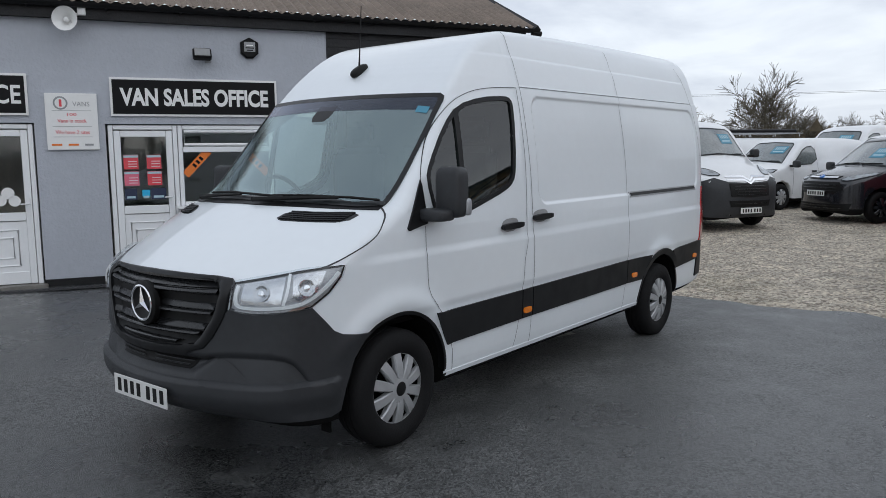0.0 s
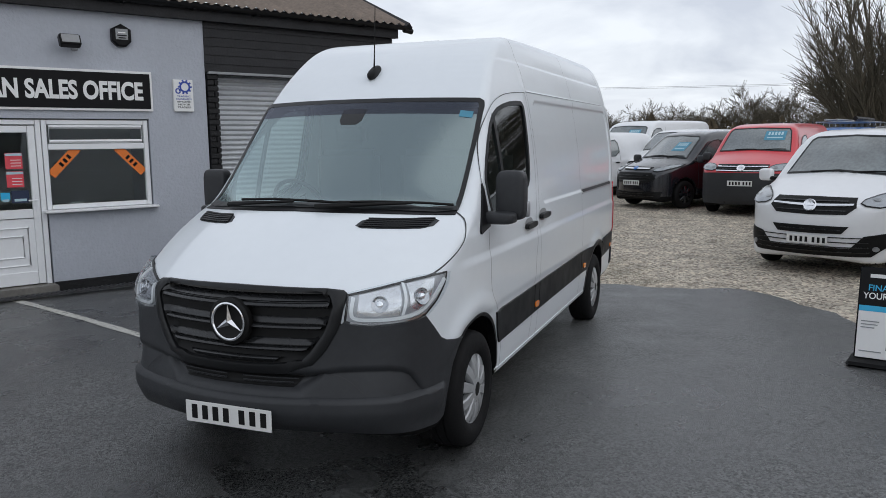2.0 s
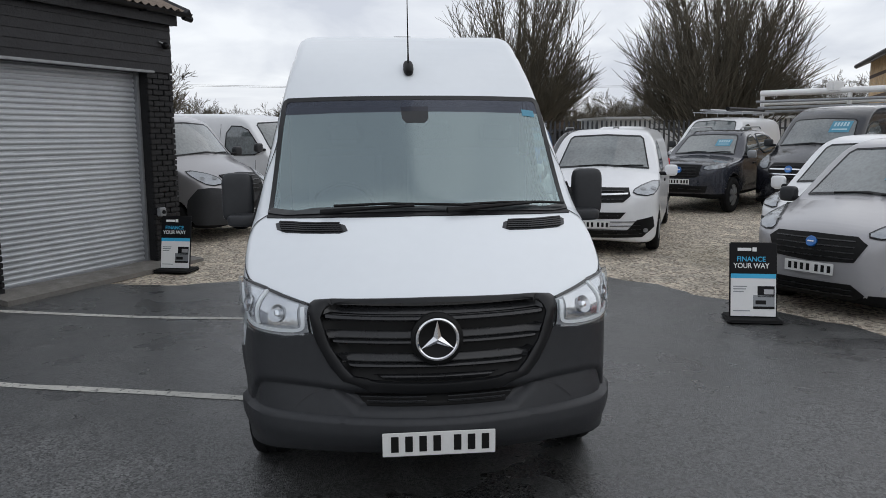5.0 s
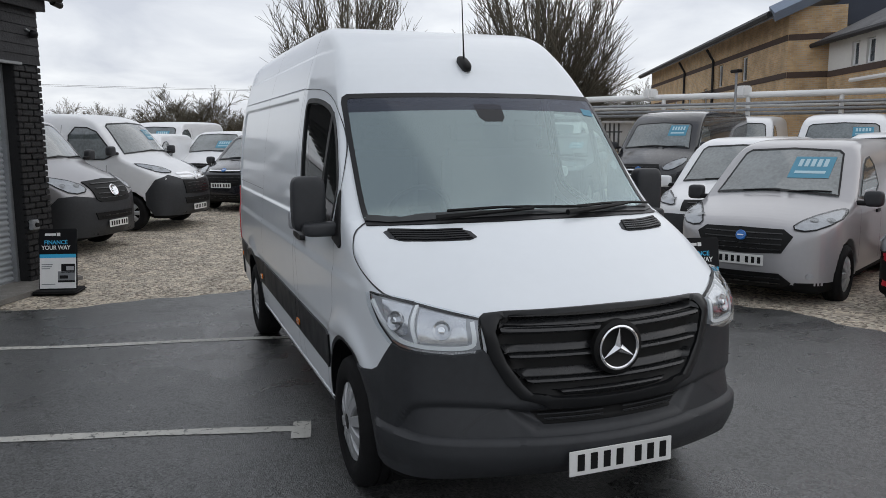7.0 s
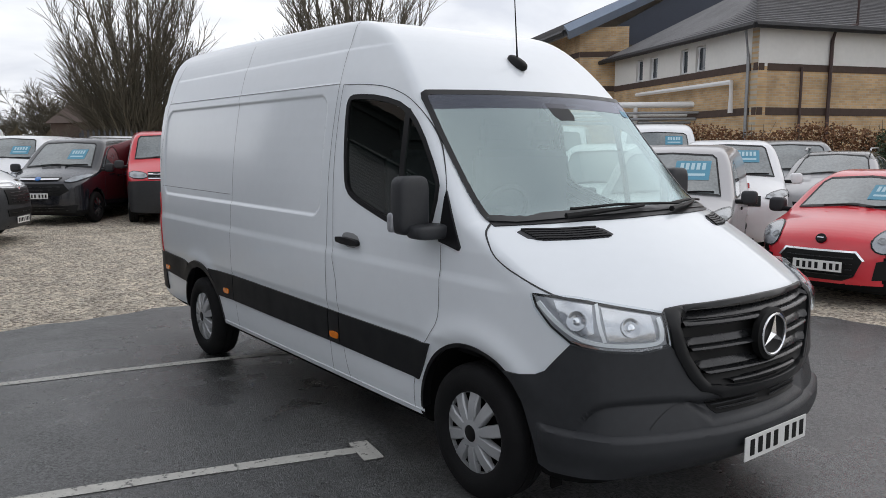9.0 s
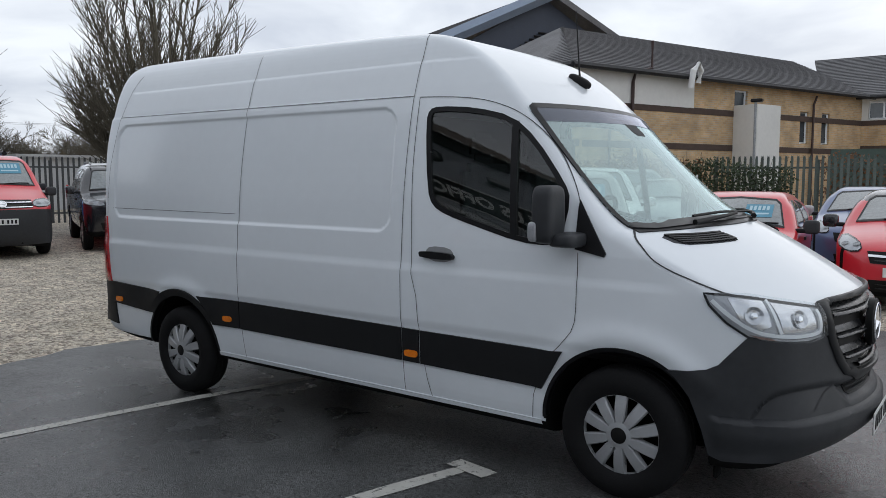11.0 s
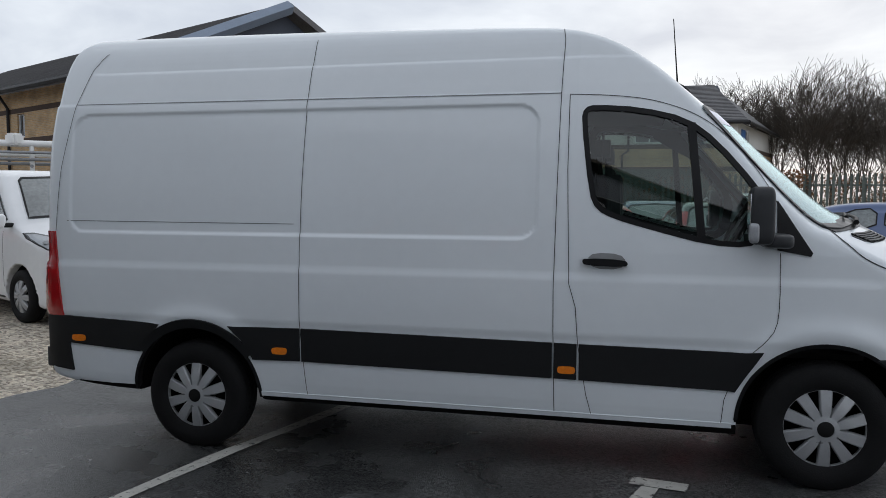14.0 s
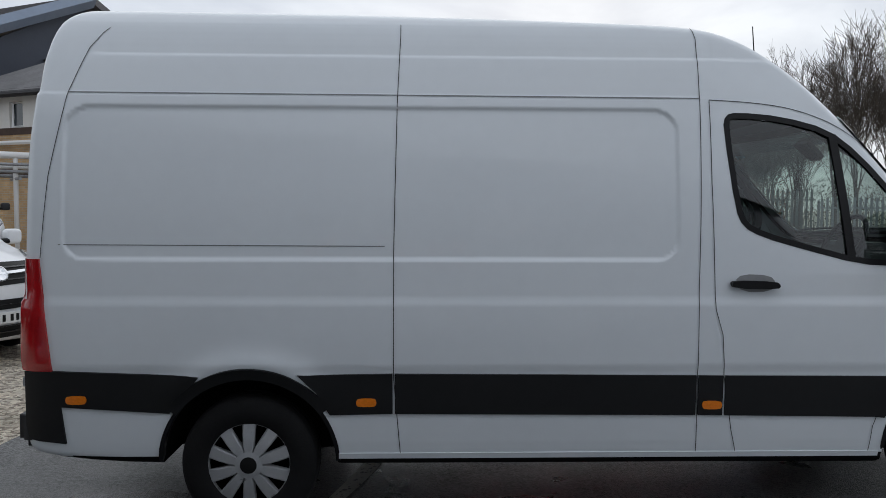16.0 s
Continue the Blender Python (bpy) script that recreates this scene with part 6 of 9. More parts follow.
    # silver small van with black grille
    vehicle("van", "silver small panel van with black grille and price sticker", "van", pose(-3.36, 4.95, -0.072, 0, 0, -61.7),
            **spec(SMALL, paint=SILVER, h=0.03, lamps=[(0.47, 0.88), (0.58, 0.98), (0.80, 1.06), (0.86, 1.04), (0.86, 0.94), (0.66, 0.85)],
                   dark=[(sym([(0, 0.88), (0.42, 0.87), (0.52, 0.80), (0.42, 0.62), (0, 0.60)]), BLACK, 0.0), (sym([(0, 0.40), (0.40, 0.40), (0.52, 0.30), (0.44, 0.25), (0, 0.24)]), BLACK, 0.0)],
                   badge=(0.79, 0.055, BLUEP), plate=0.535, sticker=(0.30, 1.48, 0.22, 0.12), fogs=(0.68, 0.38), trims=[], sills=None,
                   windows=([(-0.36, 1.12), (-0.62, 1.32), (-0.95, 1.58), (-1.36, 1.62), (-1.40, 1.14)],)))
    # white small van behind the silver one
    vehicle("van", "white small panel van with black bumper", "van", stand(-5.3, 6.0, -55),
            **spec(SMALL, paint=FLEET, h=0.05, lamps=[(0.50, 0.88), (0.60, 0.98), (0.84, 1.06), (0.86, 0.92)], bumper=(PLASTIC, [(0, 0.78), (35, 0.78), (58, 0.76), (66, 0.55), (62, 0.24), (0, 0.22)]),
                   dark=[(sym([(0, 0.98), (0.42, 0.96), (0.42, 0.82), (0, 0.81)]), BLACK, 0.0)], plate=0.55, mirror_paint=FLEET))
    # black large van
    vehicle("van", "black large panel van with chrome-edged grille and price sticker", "van", stand(-11.9, 9.5, -58),
            **spec(BIG, paint=BLACKP, H=2.38, h=0.055, side=[(0.5, 0.28), (0.86, 0.26), (0.95, 0.40), (0.97, 0.66), (0.93, 0.96), (0.84, 1.10), (0.50, 1.27), (0.12, 1.42), (0.0, 1.48), (-0.55, 2.06), (-0.85, 2.24), (-1.25, 2.35),
                   (-4.2, 2.38), (-4.42, 2.28), (-4.50, 1.4), (-4.50, 0.45), (-4.3, 0.34)], lamps=[(0.50, 1.0), (0.60, 1.15), (0.88, 1.28), (0.93, 1.15), (0.72, 0.98)],
                   dark=[(sym([(0, 1.12), (0.42, 1.11), (0.50, 0.98), (0.40, 0.76), (0, 0.75)]), BLACK, 0.0)], trims=[(sym([(0, 1.0), (0.44, 0.99), (0.44, 0.965), (0, 0.97)]), CHROME, 0.01),
                   (sym([(0, 0.89), (0.42, 0.89), (0.42, 0.865), (0, 0.87)]), CHROME, 0.01)], badge=(0.98, 0.08, BLUEP), plate=0.62, sticker=(0.42, 1.86, 0.2, 0.12)))
    # red city car
    vehicle("car", "small red hatchback with rounded lamps and black grille on gravel", "car", pose(-1.46, 5.80, -0.02, 0, 0, -83.3),
            side=[(0.35, 0.20), (0.60, 0.18), (0.68, 0.30), (0.70, 0.50), (0.67, 0.68), (0.58, 0.80), (0.30, 0.90), (-0.10, 0.98), (-0.22, 1.02), (-0.85, 1.36), (-1.05, 1.43), (-1.4, 1.465), (-2.0, 1.44), (-2.45, 1.34),
                  (-2.68, 0.98), (-2.74, 0.6), (-2.70, 0.28), (-2.5, 0.22)], W=0.815, H=1.465, belt=0.94, wb=2.34, paint=REDP, R=0.285, top=0.74, h=0.028, nose=0.40, cab=(-1.6, 0.0), bow=(0.26, 0.1),
            screen=[(0.63, 1.0), (0.53, 1.30), (0.46, 1.355), (0, 1.385), (-0.46, 1.355), (-0.53, 1.30), (-0.63, 1.0), (0, 1.06)],
            windows=([(-0.52, 0.97), (-0.78, 1.16), (-1.05, 1.32), (-1.45, 1.35), (-1.45, 0.97)], [(-1.55, 0.98), (-1.55, 1.34), (-2.0, 1.30), (-2.25, 1.05)]),
            lamps=[(0.48, 0.70), (0.50, 0.80), (0.58, 0.87), (0.68, 0.87), (0.76, 0.80), (0.76, 0.68), (0.68, 0.62), (0.55, 0.62)],
            dark=[(sym([(0, 0.62), (0.36, 0.62), (0.43, 0.54), (0.36, 0.36), (0.25, 0.31), (0, 0.31)]), BLACK, 0.0)], trims=[([(0.52, 0.33), (0.55, 0.53), (0.70, 0.56), (0.76, 0.42), (0.70, 0.34)], BLACK, -0.01),
                   ([(-0.52, 0.33), (-0.55, 0.53), (-0.70, 0.56), (-0.76, 0.42), (-0.70, 0.34)], BLACK, -0.01), (sym([(0, 0.635), (0.37, 0.635), (0.45, 0.54), (0.43, 0.53), (0.36, 0.615), (0, 0.615)]), CHROME, 0.0)],
            badge=(0.74, 0.055, BLACK), plate=0.46, mirror=(-0.45, 1.02), mirror_paint=PLASTIC, sticker=(0.28, 1.2, 0.17, 0.08))
    # red and black hatchbacks and a silver crossover along the fence
    HATCH = dict(side=[(0.4, 0.20), (0.68, 0.18), (0.76, 0.30), (0.79, 0.52), (0.76, 0.70), (0.66, 0.82), (0.35, 0.93), (-0.12, 1.02), (-0.25, 1.06), (-0.92, 1.38), (-1.15, 1.45), (-1.5, 1.48), (-2.2, 1.45), (-2.6, 1.34),
                       (-2.86, 0.98), (-2.92, 0.6), (-2.88, 0.28), (-2.7, 0.22)], W=0.85, H=1.48, belt=0.97, wb=2.35, R=0.305, top=0.75, h=0.05, nose=0.40,
                 screen=[(0.66, 1.04), (0.55, 1.33), (0.48, 1.38), (0, 1.41), (-0.48, 1.38), (-0.55, 1.33), (-0.66, 1.04), (0, 1.10)],
                 windows=([(-0.56, 1.0), (-0.85, 1.20), (-1.1, 1.35), (-1.55, 1.38), (-1.58, 1.0)], [(-1.68, 1.0), (-1.65, 1.38), (-2.1, 1.34), (-2.4, 1.08)]),
                 lamps=[(0.50, 0.74), (0.54, 0.84), (0.76, 0.92), (0.80, 0.80), (0.66, 0.72)], dark=[(sym([(0, 0.74), (0.44, 0.74), (0.40, 0.60), (0, 0.58)]), BLACK, 0.0), (sym([(0, 0.40), (0.42, 0.40), (0.38, 0.26), (0, 0.25)]), BLACK, 0.0)],
                 plate=0.50, mirror=(-0.50, 1.05), badge=(0.72, 0.06, CHROME))
    vehicle("car", "red hatchback with black roof and windscreen sticker by the fence", "car", pose(0.5, 6.85, 0.0, 0, 0, -86), **spec(HATCH, paint=REDP, roof_paint=BLACKP, sticker=(0.30, 1.22, 0.18, 0.08), mirror_paint=BLACKP,
            trims=[(sym([(0, 0.685), (0.42, 0.70), (0.42, 0.675), (0, 0.66)]), CHROME, 0.01)]))
    CROSS = spec(HATCH, side=[(a, b * 1.09 + 0.03) for a, b in HATCH["side"]], H=1.64, belt=1.06, R=0.325, screen=[(a, b * 1.09 + 0.03) for a, b in HATCH["screen"]],
                 windows=[[(a, b * 1.09 + 0.03) for a, b in w] for w in HATCH["windows"]], lamps=[(a, b * 1.09) for a, b in HATCH["lamps"]], rails=(-1.0, -2.4, 0.56, 1.68))
    vehicle("car", "silver compact crossover with roof rails by the fence", "car", pose(1.40, 10.6, 0.0, 0, 0, -85), **spec(CROSS, paint=SILVER, sticker=(0.3, 1.35, 0.18, 0.08)))
    vehicle("car", "silver crossover with roof rails parked before the hedge", "car", pose(-4.2, 10.9, 0.0, 0, 0, -72), **spec(CROSS, paint=SILVER, roof_paint=BLACKP))
    vehicle("car", "slate blue hatchback parked behind the small red car", "car", pose(-0.45, 10.1, 0.0, 0, 0, -86), **spec(HATCH, paint=SLATEP, mirror_paint=SILVER))
    vehicle("car", "slate blue hatchback standing along the fence", "car", pose(4.75, 9.3, 0.0, 0, 0, -12), **spec(HATCH, paint=SLATEP, sticker=(0.3, 1.22, 0.18, 0.08)))
    # rows behind
    vehicle("van", "bright blue medium van with a loaded roof rack", "van", stand(-18.9, 4.4, -15), **spec(MID, paint=BLUEP, h=0.07, lamps=[(0.56, 0.95), (0.60, 1.03), (0.90, 1.10), (0.92, 0.98)], dark=[(sym([(0, 1.02), (0.5, 1.0), (0.5, 0.85), (0, 0.85)]), BLACK, 0)],
            rack=(-0.9, -3.6, 0.66, 2.03, True), sticker=(0.36, 1.6, 0.2, 0.1)))
    vehicle("van", "white medium van with ladders on its roof rack", "van", stand(-16.9, 9.3, -46), **spec(MID, side=[(a, b * 1.12) for a, b in MID["side"]], H=2.12, belt=1.25, screen=[(a, b * 1.12) for a, b in MID["screen"]],
            windows=[[(a, b * 1.12) for a, b in w] for w in MID["windows"]], paint=FLEET, h=0.06, lamps=[(0.56, 1.0), (0.60, 1.10), (0.90, 1.18), (0.92, 1.05)], dark=[(sym([(0, 1.08), (0.5, 1.06), (0.5, 0.9), (0, 0.9)]), BLACK, 0)], rack=(-0.9, -3.6, 0.7, 2.27, True), mirror=(-0.25, 1.36)))
    vehicle("van", "white medium van in the back row", "van", stand(-17.6, 7.0, -24), **spec(MID, paint=FLEET, h=0.07, lamps=[(0.56, 0.95), (0.60, 1.03), (0.90, 1.10), (0.92, 0.98)], dark=[(sym([(0, 1.02), (0.5, 1.0), (0.5, 0.85), (0, 0.85)]), BLACK, 0)], mirror_paint=FLEET))
    for x, y, hd, b, rk in ((-19.6, -0.2, -30, MID, None), (-19.2, 2.4, -16, MID, None), (-20.2, -3.4, -36, SMALL, None), (-21.2, -5.6, -38, MID, (-0.9, -3.6, 0.66, 2.03, True)), (-22.6, -1.8, -25, BIG, None), (-23, 3.6, -16, MID, None)):
        vehicle("van", "white panel van in the back row with price sticker", "van", stand(x, y, hd), **spec(b, paint=FLEET, h=0.08, lamps=[(0.5, 0.92), (0.55, 1.0), (0.84, 1.06), (0.86, 0.94)],
                dark=[(sym([(0, 1.0), (0.45, 0.98), (0.45, 0.86), (0, 0.86)]), BLACK, 0)], rack=rk, sticker=(0.34, 1.5 if b is not BIG else 1.82, 0.2, 0.1)))
    vehicle("van", "white large high van in the back row", "van", stand(-9.0, 12.2, -52), **spec(BIG, paint=FLEET, h=0.07, H=2.28, side=[(a, b if b < 2.0 else b + 0.03) for a, b in BIG["side"]], lamps=[(0.52, 1.0), (0.55, 1.14), (0.88, 1.24), (0.93, 1.10)],
            dark=[(sym([(0, 1.12), (0.46, 1.10), (0.44, 0.86), (0, 0.85)]), BLACK, 0)], sticker=(0.4, 1.85, 0.2, 0.1)))
    vehicle("van", "white large van standing in the back row", "van", stand(-13.4, 13.2, -50), **spec(BIG, paint=FLEET, h=0.08, lamps=[(0.52, 1.0), (0.55, 1.14), (0.88, 1.24), (0.93, 1.10)], dark=[(sym([(0, 1.12), (0.46, 1.10), (0.44, 0.86), (0, 0.85)]), BLACK, 0)]))
    vehicle("van", "grey-blue medium van at the end of the row", "van", stand(-5.2, 11.4, -60), **spec(MID, paint=GREYP, h=0.07, lamps=[(0.56, 0.95), (0.60, 1.03), (0.90, 1.10), (0.92, 0.98)], dark=[(sym([(0, 1.02), (0.5, 1.0), (0.5, 0.85), (0, 0.85)]), BLACK, 0)], mirror_paint=FLEET))
    vehicle("van", "white medium van at the end of the row", "van", stand(-4.7, 8.5, -57), **spec(MID, paint=FLEET, h=0.07, lamps=[(0.56, 0.95), (0.60, 1.03), (0.90, 1.10), (0.92, 0.98)], dark=[(sym([(0, 1.02), (0.5, 1.0), (0.5, 0.85), (0, 0.85)]), BLACK, 0)], mirror_paint=FLEET, sticker=(0.3, 1.6, 0.2, 0.1)))


build_fleet()


# ---- the office and the barn ----
RENDER = mat("grey_render", (0.43, 0.452, 0.50), 0.85, var=0.06, scale=1.4, bump=0.5, bscale=26)
BLKWOOD = mat("black_stained_board", (0.018, 0.018, 0.020), 0.55, spec=0.3, var=0.35, scale=5, bump=0.4, bscale=30, obj=True)
BLKBRICK = mat("black_painted_brick", (0.014, 0.014, 0.015), 0.6, spec=0.3, var=0.3, scale=8, bump=0.5, bscale=40, obj=True)
UPVC = mat("white_upvc", (0.82, 0.83, 0.84), 0.35, var=0.03, scale=3)
SHUTTER = mat("galvanised_shutter", (0.46, 0.48, 0.50), 0.42, metal=0.5, var=0.10, scale=2.5, rvar=0.1)
SIGNBLK = mat("sign_black", (0.007, 0.007, 0.008), 0.35, spec=0.15, var=0.1, scale=4)
SIGNWH = mat("sign_white", (0.80, 0.80, 0.79), 0.45, var=0.03, scale=4)
ROOFM = mat("fibre_cement_roof", (0.19, 0.150, 0.120), 0.85, var=0.35, scale=1.8, bump=0.4, bscale=40)
PINK = mat("pink_notice", (0.72, 0.16, 0.24), 0.5, var=0.08, scale=9)
CORAL = mat("red_notice", (0.70, 0.07, 0.09), 0.5, var=0.08, scale=9)
NAVY = mat("navy_notice", (0.02, 0.03, 0.07), 0.5, var=0.08, scale=9)
ORANGE = mat("orange_tape", (0.80, 0.20, 0.03), 0.5, var=0.05, scale=9)
CONCRETE = mat("damp_concrete", (0.17, 0.16, 0.145), 0.6, var=0.25, scale=3, bump=0.4, bscale=50, rvar=0.2)
ROOMM = mat("office_wall", (0.62, 0.60, 0.56), 0.9, var=0.05, scale=2)
STEEL = mat("weathered_steel", (0.30, 0.31, 0.32), 0.5, metal=0.6, var=0.2, scale=10)
BLUEINK = mat("blue_ink", (0.02, 0.06, 0.35), 0.5)
CYAN = mat("cyan_print", (0.03, 0.42, 0.70), 0.4)
WINGLASS = glass_mat("window_glass", (0.86, 0.89, 0.88), 0.06)

FRONT = pose(-4.73, -4.60, 0, 0, 0, math.degrees(math.atan2(0.475, -0.88)))  # x along the front, y into the building


def front_thing(name, label, category, x, y, z, group=""):
    return empty(name, FRONT @ pose(x, y, z), label, category, group)


def sign_text(body, width, height, x, z, y, material, parent, bold=0.0):
    """Writing on the front, stretched to a width and a height, standing 2 mm proud at depth y."""
    me = text_mesh(body, 1.0, 0.004, bold)
    co = np.empty(len(me.vertices) * 3)
    me.vertices.foreach_get("co", co)
    co = co.reshape(-1, 3)
    lo, hi = co.min(0), co.max(0)
    c = (co - (lo + hi) / 2) / (hi - lo)
    out = np.stack([x + c[:, 0] * width, np.full(len(c), y) - c[:, 2] * 0.004, z + c[:, 1] * height], 1)
    me.vertices.foreach_set("co", out.ravel())
    return part("lettering", me, material, parent, smooth=False)


def build_office():
    wall = tagged(new("wall_office"), "pale grey rendered office front with white plastic openings", "wall", kind="structure")
    wall.matrix_basis = FRONT
    T = 0.30
    spans = [(-9.5, -4.80, 0, 3.42), (-4.80, -3.83, 2.11, 3.42), (-3.83, -3.0, 0, 3.42), (-3.0, -0.80, 2.10, 3.42), (-2.09, -0.80, 0, 0.955), (-0.80, 0.0, 0, 3.42)]
    for a, b, c, d in spans:
        part("rendered_wall", box((a + b) / 2, T / 2, (c + d) / 2, b - a, T, d - c), RENDER, wall, smooth=False)
    part("end_wall", join(box(-0.0 - 0.0, 3.3, 1.7, 0.02, 6.0, 3.4)), RENDER, wall, smooth=False)
    for a, b in ((-9.5, -4.8), (-3.83, -3.0), (-2.09, 0.0)):
        part("plinth", boxes([((a + b) / 2, -0.012, 0.03, b - a, 0.03, 0.12)], 0.005), BLKBRICK, wall, "black painted plinth", smooth=False)
    part("step", boxes([(-2.55, -0.05, 0.03, 0.95, 0.22, 0.09)], 0.01), CONCRETE, wall, "concrete door step", smooth=False)
    part("step", boxes([(-4.32, -0.05, 0.0, 1.05, 0.22, 0.09)], 0.01), CONCRETE, wall, "concrete door step", smooth=False)
    # the room behind
    part("room", join(box(-4.7, 3.2, 1.3, 9.4, 0.05, 2.6), box(-4.7, 1.75, -0.02, 9.4, 3.0, 0.03), box(-4.7, 1.75, 2.5, 9.4, 3.0, 0.03), box(-9.4, 1.75, 1.3, 0.05, 3.0, 2.6), box(-3.45, 1.2, 1.2, 0.06, 1.8, 2.5)), ROOMM, wall, "plain office room", smooth=False)


def upvc_door(x0, x1, z0, z1, posters):
    d = front_thing("door_1" if posters else "door_2", "white plastic half-glazed door with notices" if posters else "white plastic half-glazed door", "door", 0, 0, 0)
    tagged(d, kind="structure")
    y = 0.06
    w = 0.062
    part("frame", boxes([(x0 + w / 2, y, (z0 + z1) / 2, w, 0.07, z1 - z0), (x1 - w / 2, y, (z0 + z1) / 2, w, 0.07, z1 - z0), ((x0 + x1) / 2, y, z1 - w / 2, x1 - x0 - 2 * w, 0.068, w)], 0.006), UPVC, d)
    a, b, s = x0 + w, x1 - w, 0.085
    zt, zm = z1 - w, z0 + 0.88
    leaf = part("leaf", boxes([(a + s / 2 + 0.004, y + 0.002, (z0 + zt) / 2, s, 0.06, zt - z0 - 0.02), (b - s / 2 - 0.004, y + 0.002, (z0 + zt) / 2, s, 0.06, zt - z0 - 0.02),
                              ((a + b) / 2, y + 0.002, zt - s / 2 - 0.01, b - a - 2 * s, 0.058, s), ((a + b) / 2, y + 0.002, zm, b - a - 2 * s, 0.058, 0.11), ((a + b) / 2, y + 0.002, z0 + 0.09, b - a - 2 * s, 0.058, 0.16)], 0.006), UPVC, d)
    part("door_panel", boxes([((a + b) / 2, y + 0.004, (zm + z0) / 2 + 0.04, b - a - 2 * s, 0.03, zm - z0 - 0.2)], 0.003), UPVC, leaf)
    for k, (hw, hz) in enumerate(((0.21, 0.23), (0.15, 0.13))):
        part("panel_moulding", tube([((a + b) / 2 + i * hw, y - 0.012, (zm + z0) / 2 + 0.04 + j * hz) for i, j in ((-1, -1), (1, -1), (1, 1), (-1, 1))], 0.014, 6, True), UPVC, leaf)
    part("glass", boxes([((a + b) / 2, y, (zm + zt) / 2 - 0.02, b - a - 2 * s + 0.01, 0.006, zt - zm - 0.14)]), WINGLASS, leaf, "clear door glass")
    part("handle_plate", boxes([(b - 0.045, y - 0.034, zm + 0.12, 0.028, 0.008, 0.22)], 0.003), UPVC, leaf)
    part("handle", boxes([(b - 0.085, y - 0.06, zm + 0.16, 0.11, 0.018, 0.02)], 0.006), UPVC, leaf, "white lever handle")
    yy = y - 0.008
    if posters:
        gx = (a + b) / 2
        for (px, pz, m) in ((-0.17, 0.30, PINK), (0.12, 0.30, CORAL), (-0.17, 0.52, CORAL), (0.12, 0.52, CORAL)):
            n = part("notice", boxes([(gx + px, yy, zm + 0.12 + pz, 0.185, 0.002, 0.19)]), m, leaf, "red printed notice", smooth=False)
            part("notice_head", boxes([(gx + px, yy - 0.002, zm + 0.12 + pz + 0.075, 0.18, 0.002, 0.03)]), STICKW, n, smooth=False)
            for q in range(3):
                part("notice_line", boxes([(gx + px + 0.02, yy - 0.002, zm + 0.10 + pz + 0.03 - 0.035 * q, 0.11, 0.002, 0.008)]), SIGNWH, n, smooth=False)
        for px, m, ww in ((-0.19, NAVY, 0.15), (0.0, CYAN, 0.10), (0.16, NAVY, 0.19)):
            n = part("notice", boxes([(gx + px, yy, zm + 0.21 - (0.0 if m is NAVY else -0.01), ww, 0.002, 0.15 if m is NAVY else 0.09)]), m, leaf, "dark blue printed notice", smooth=False)
            part("notice_line", boxes([(gx + px, yy - 0.002, zm + 0.17, ww * 0.7, 0.002, 0.03)]), STICKW, n, smooth=False)
    else:
        for px, pz, r in ((0.03, 0.30, 0.075), (-0.06, 0.21, 0.07), (0.10, 0.20, 0.07)):
            part("round_sticker", moved(lathe([(r, 0.0), (r, -0.002), (0.0001, -0.002)], 20), pose(b - s - 0.22 + px, yy, zm + pz)), SIGNWH, leaf, "round white sticker")


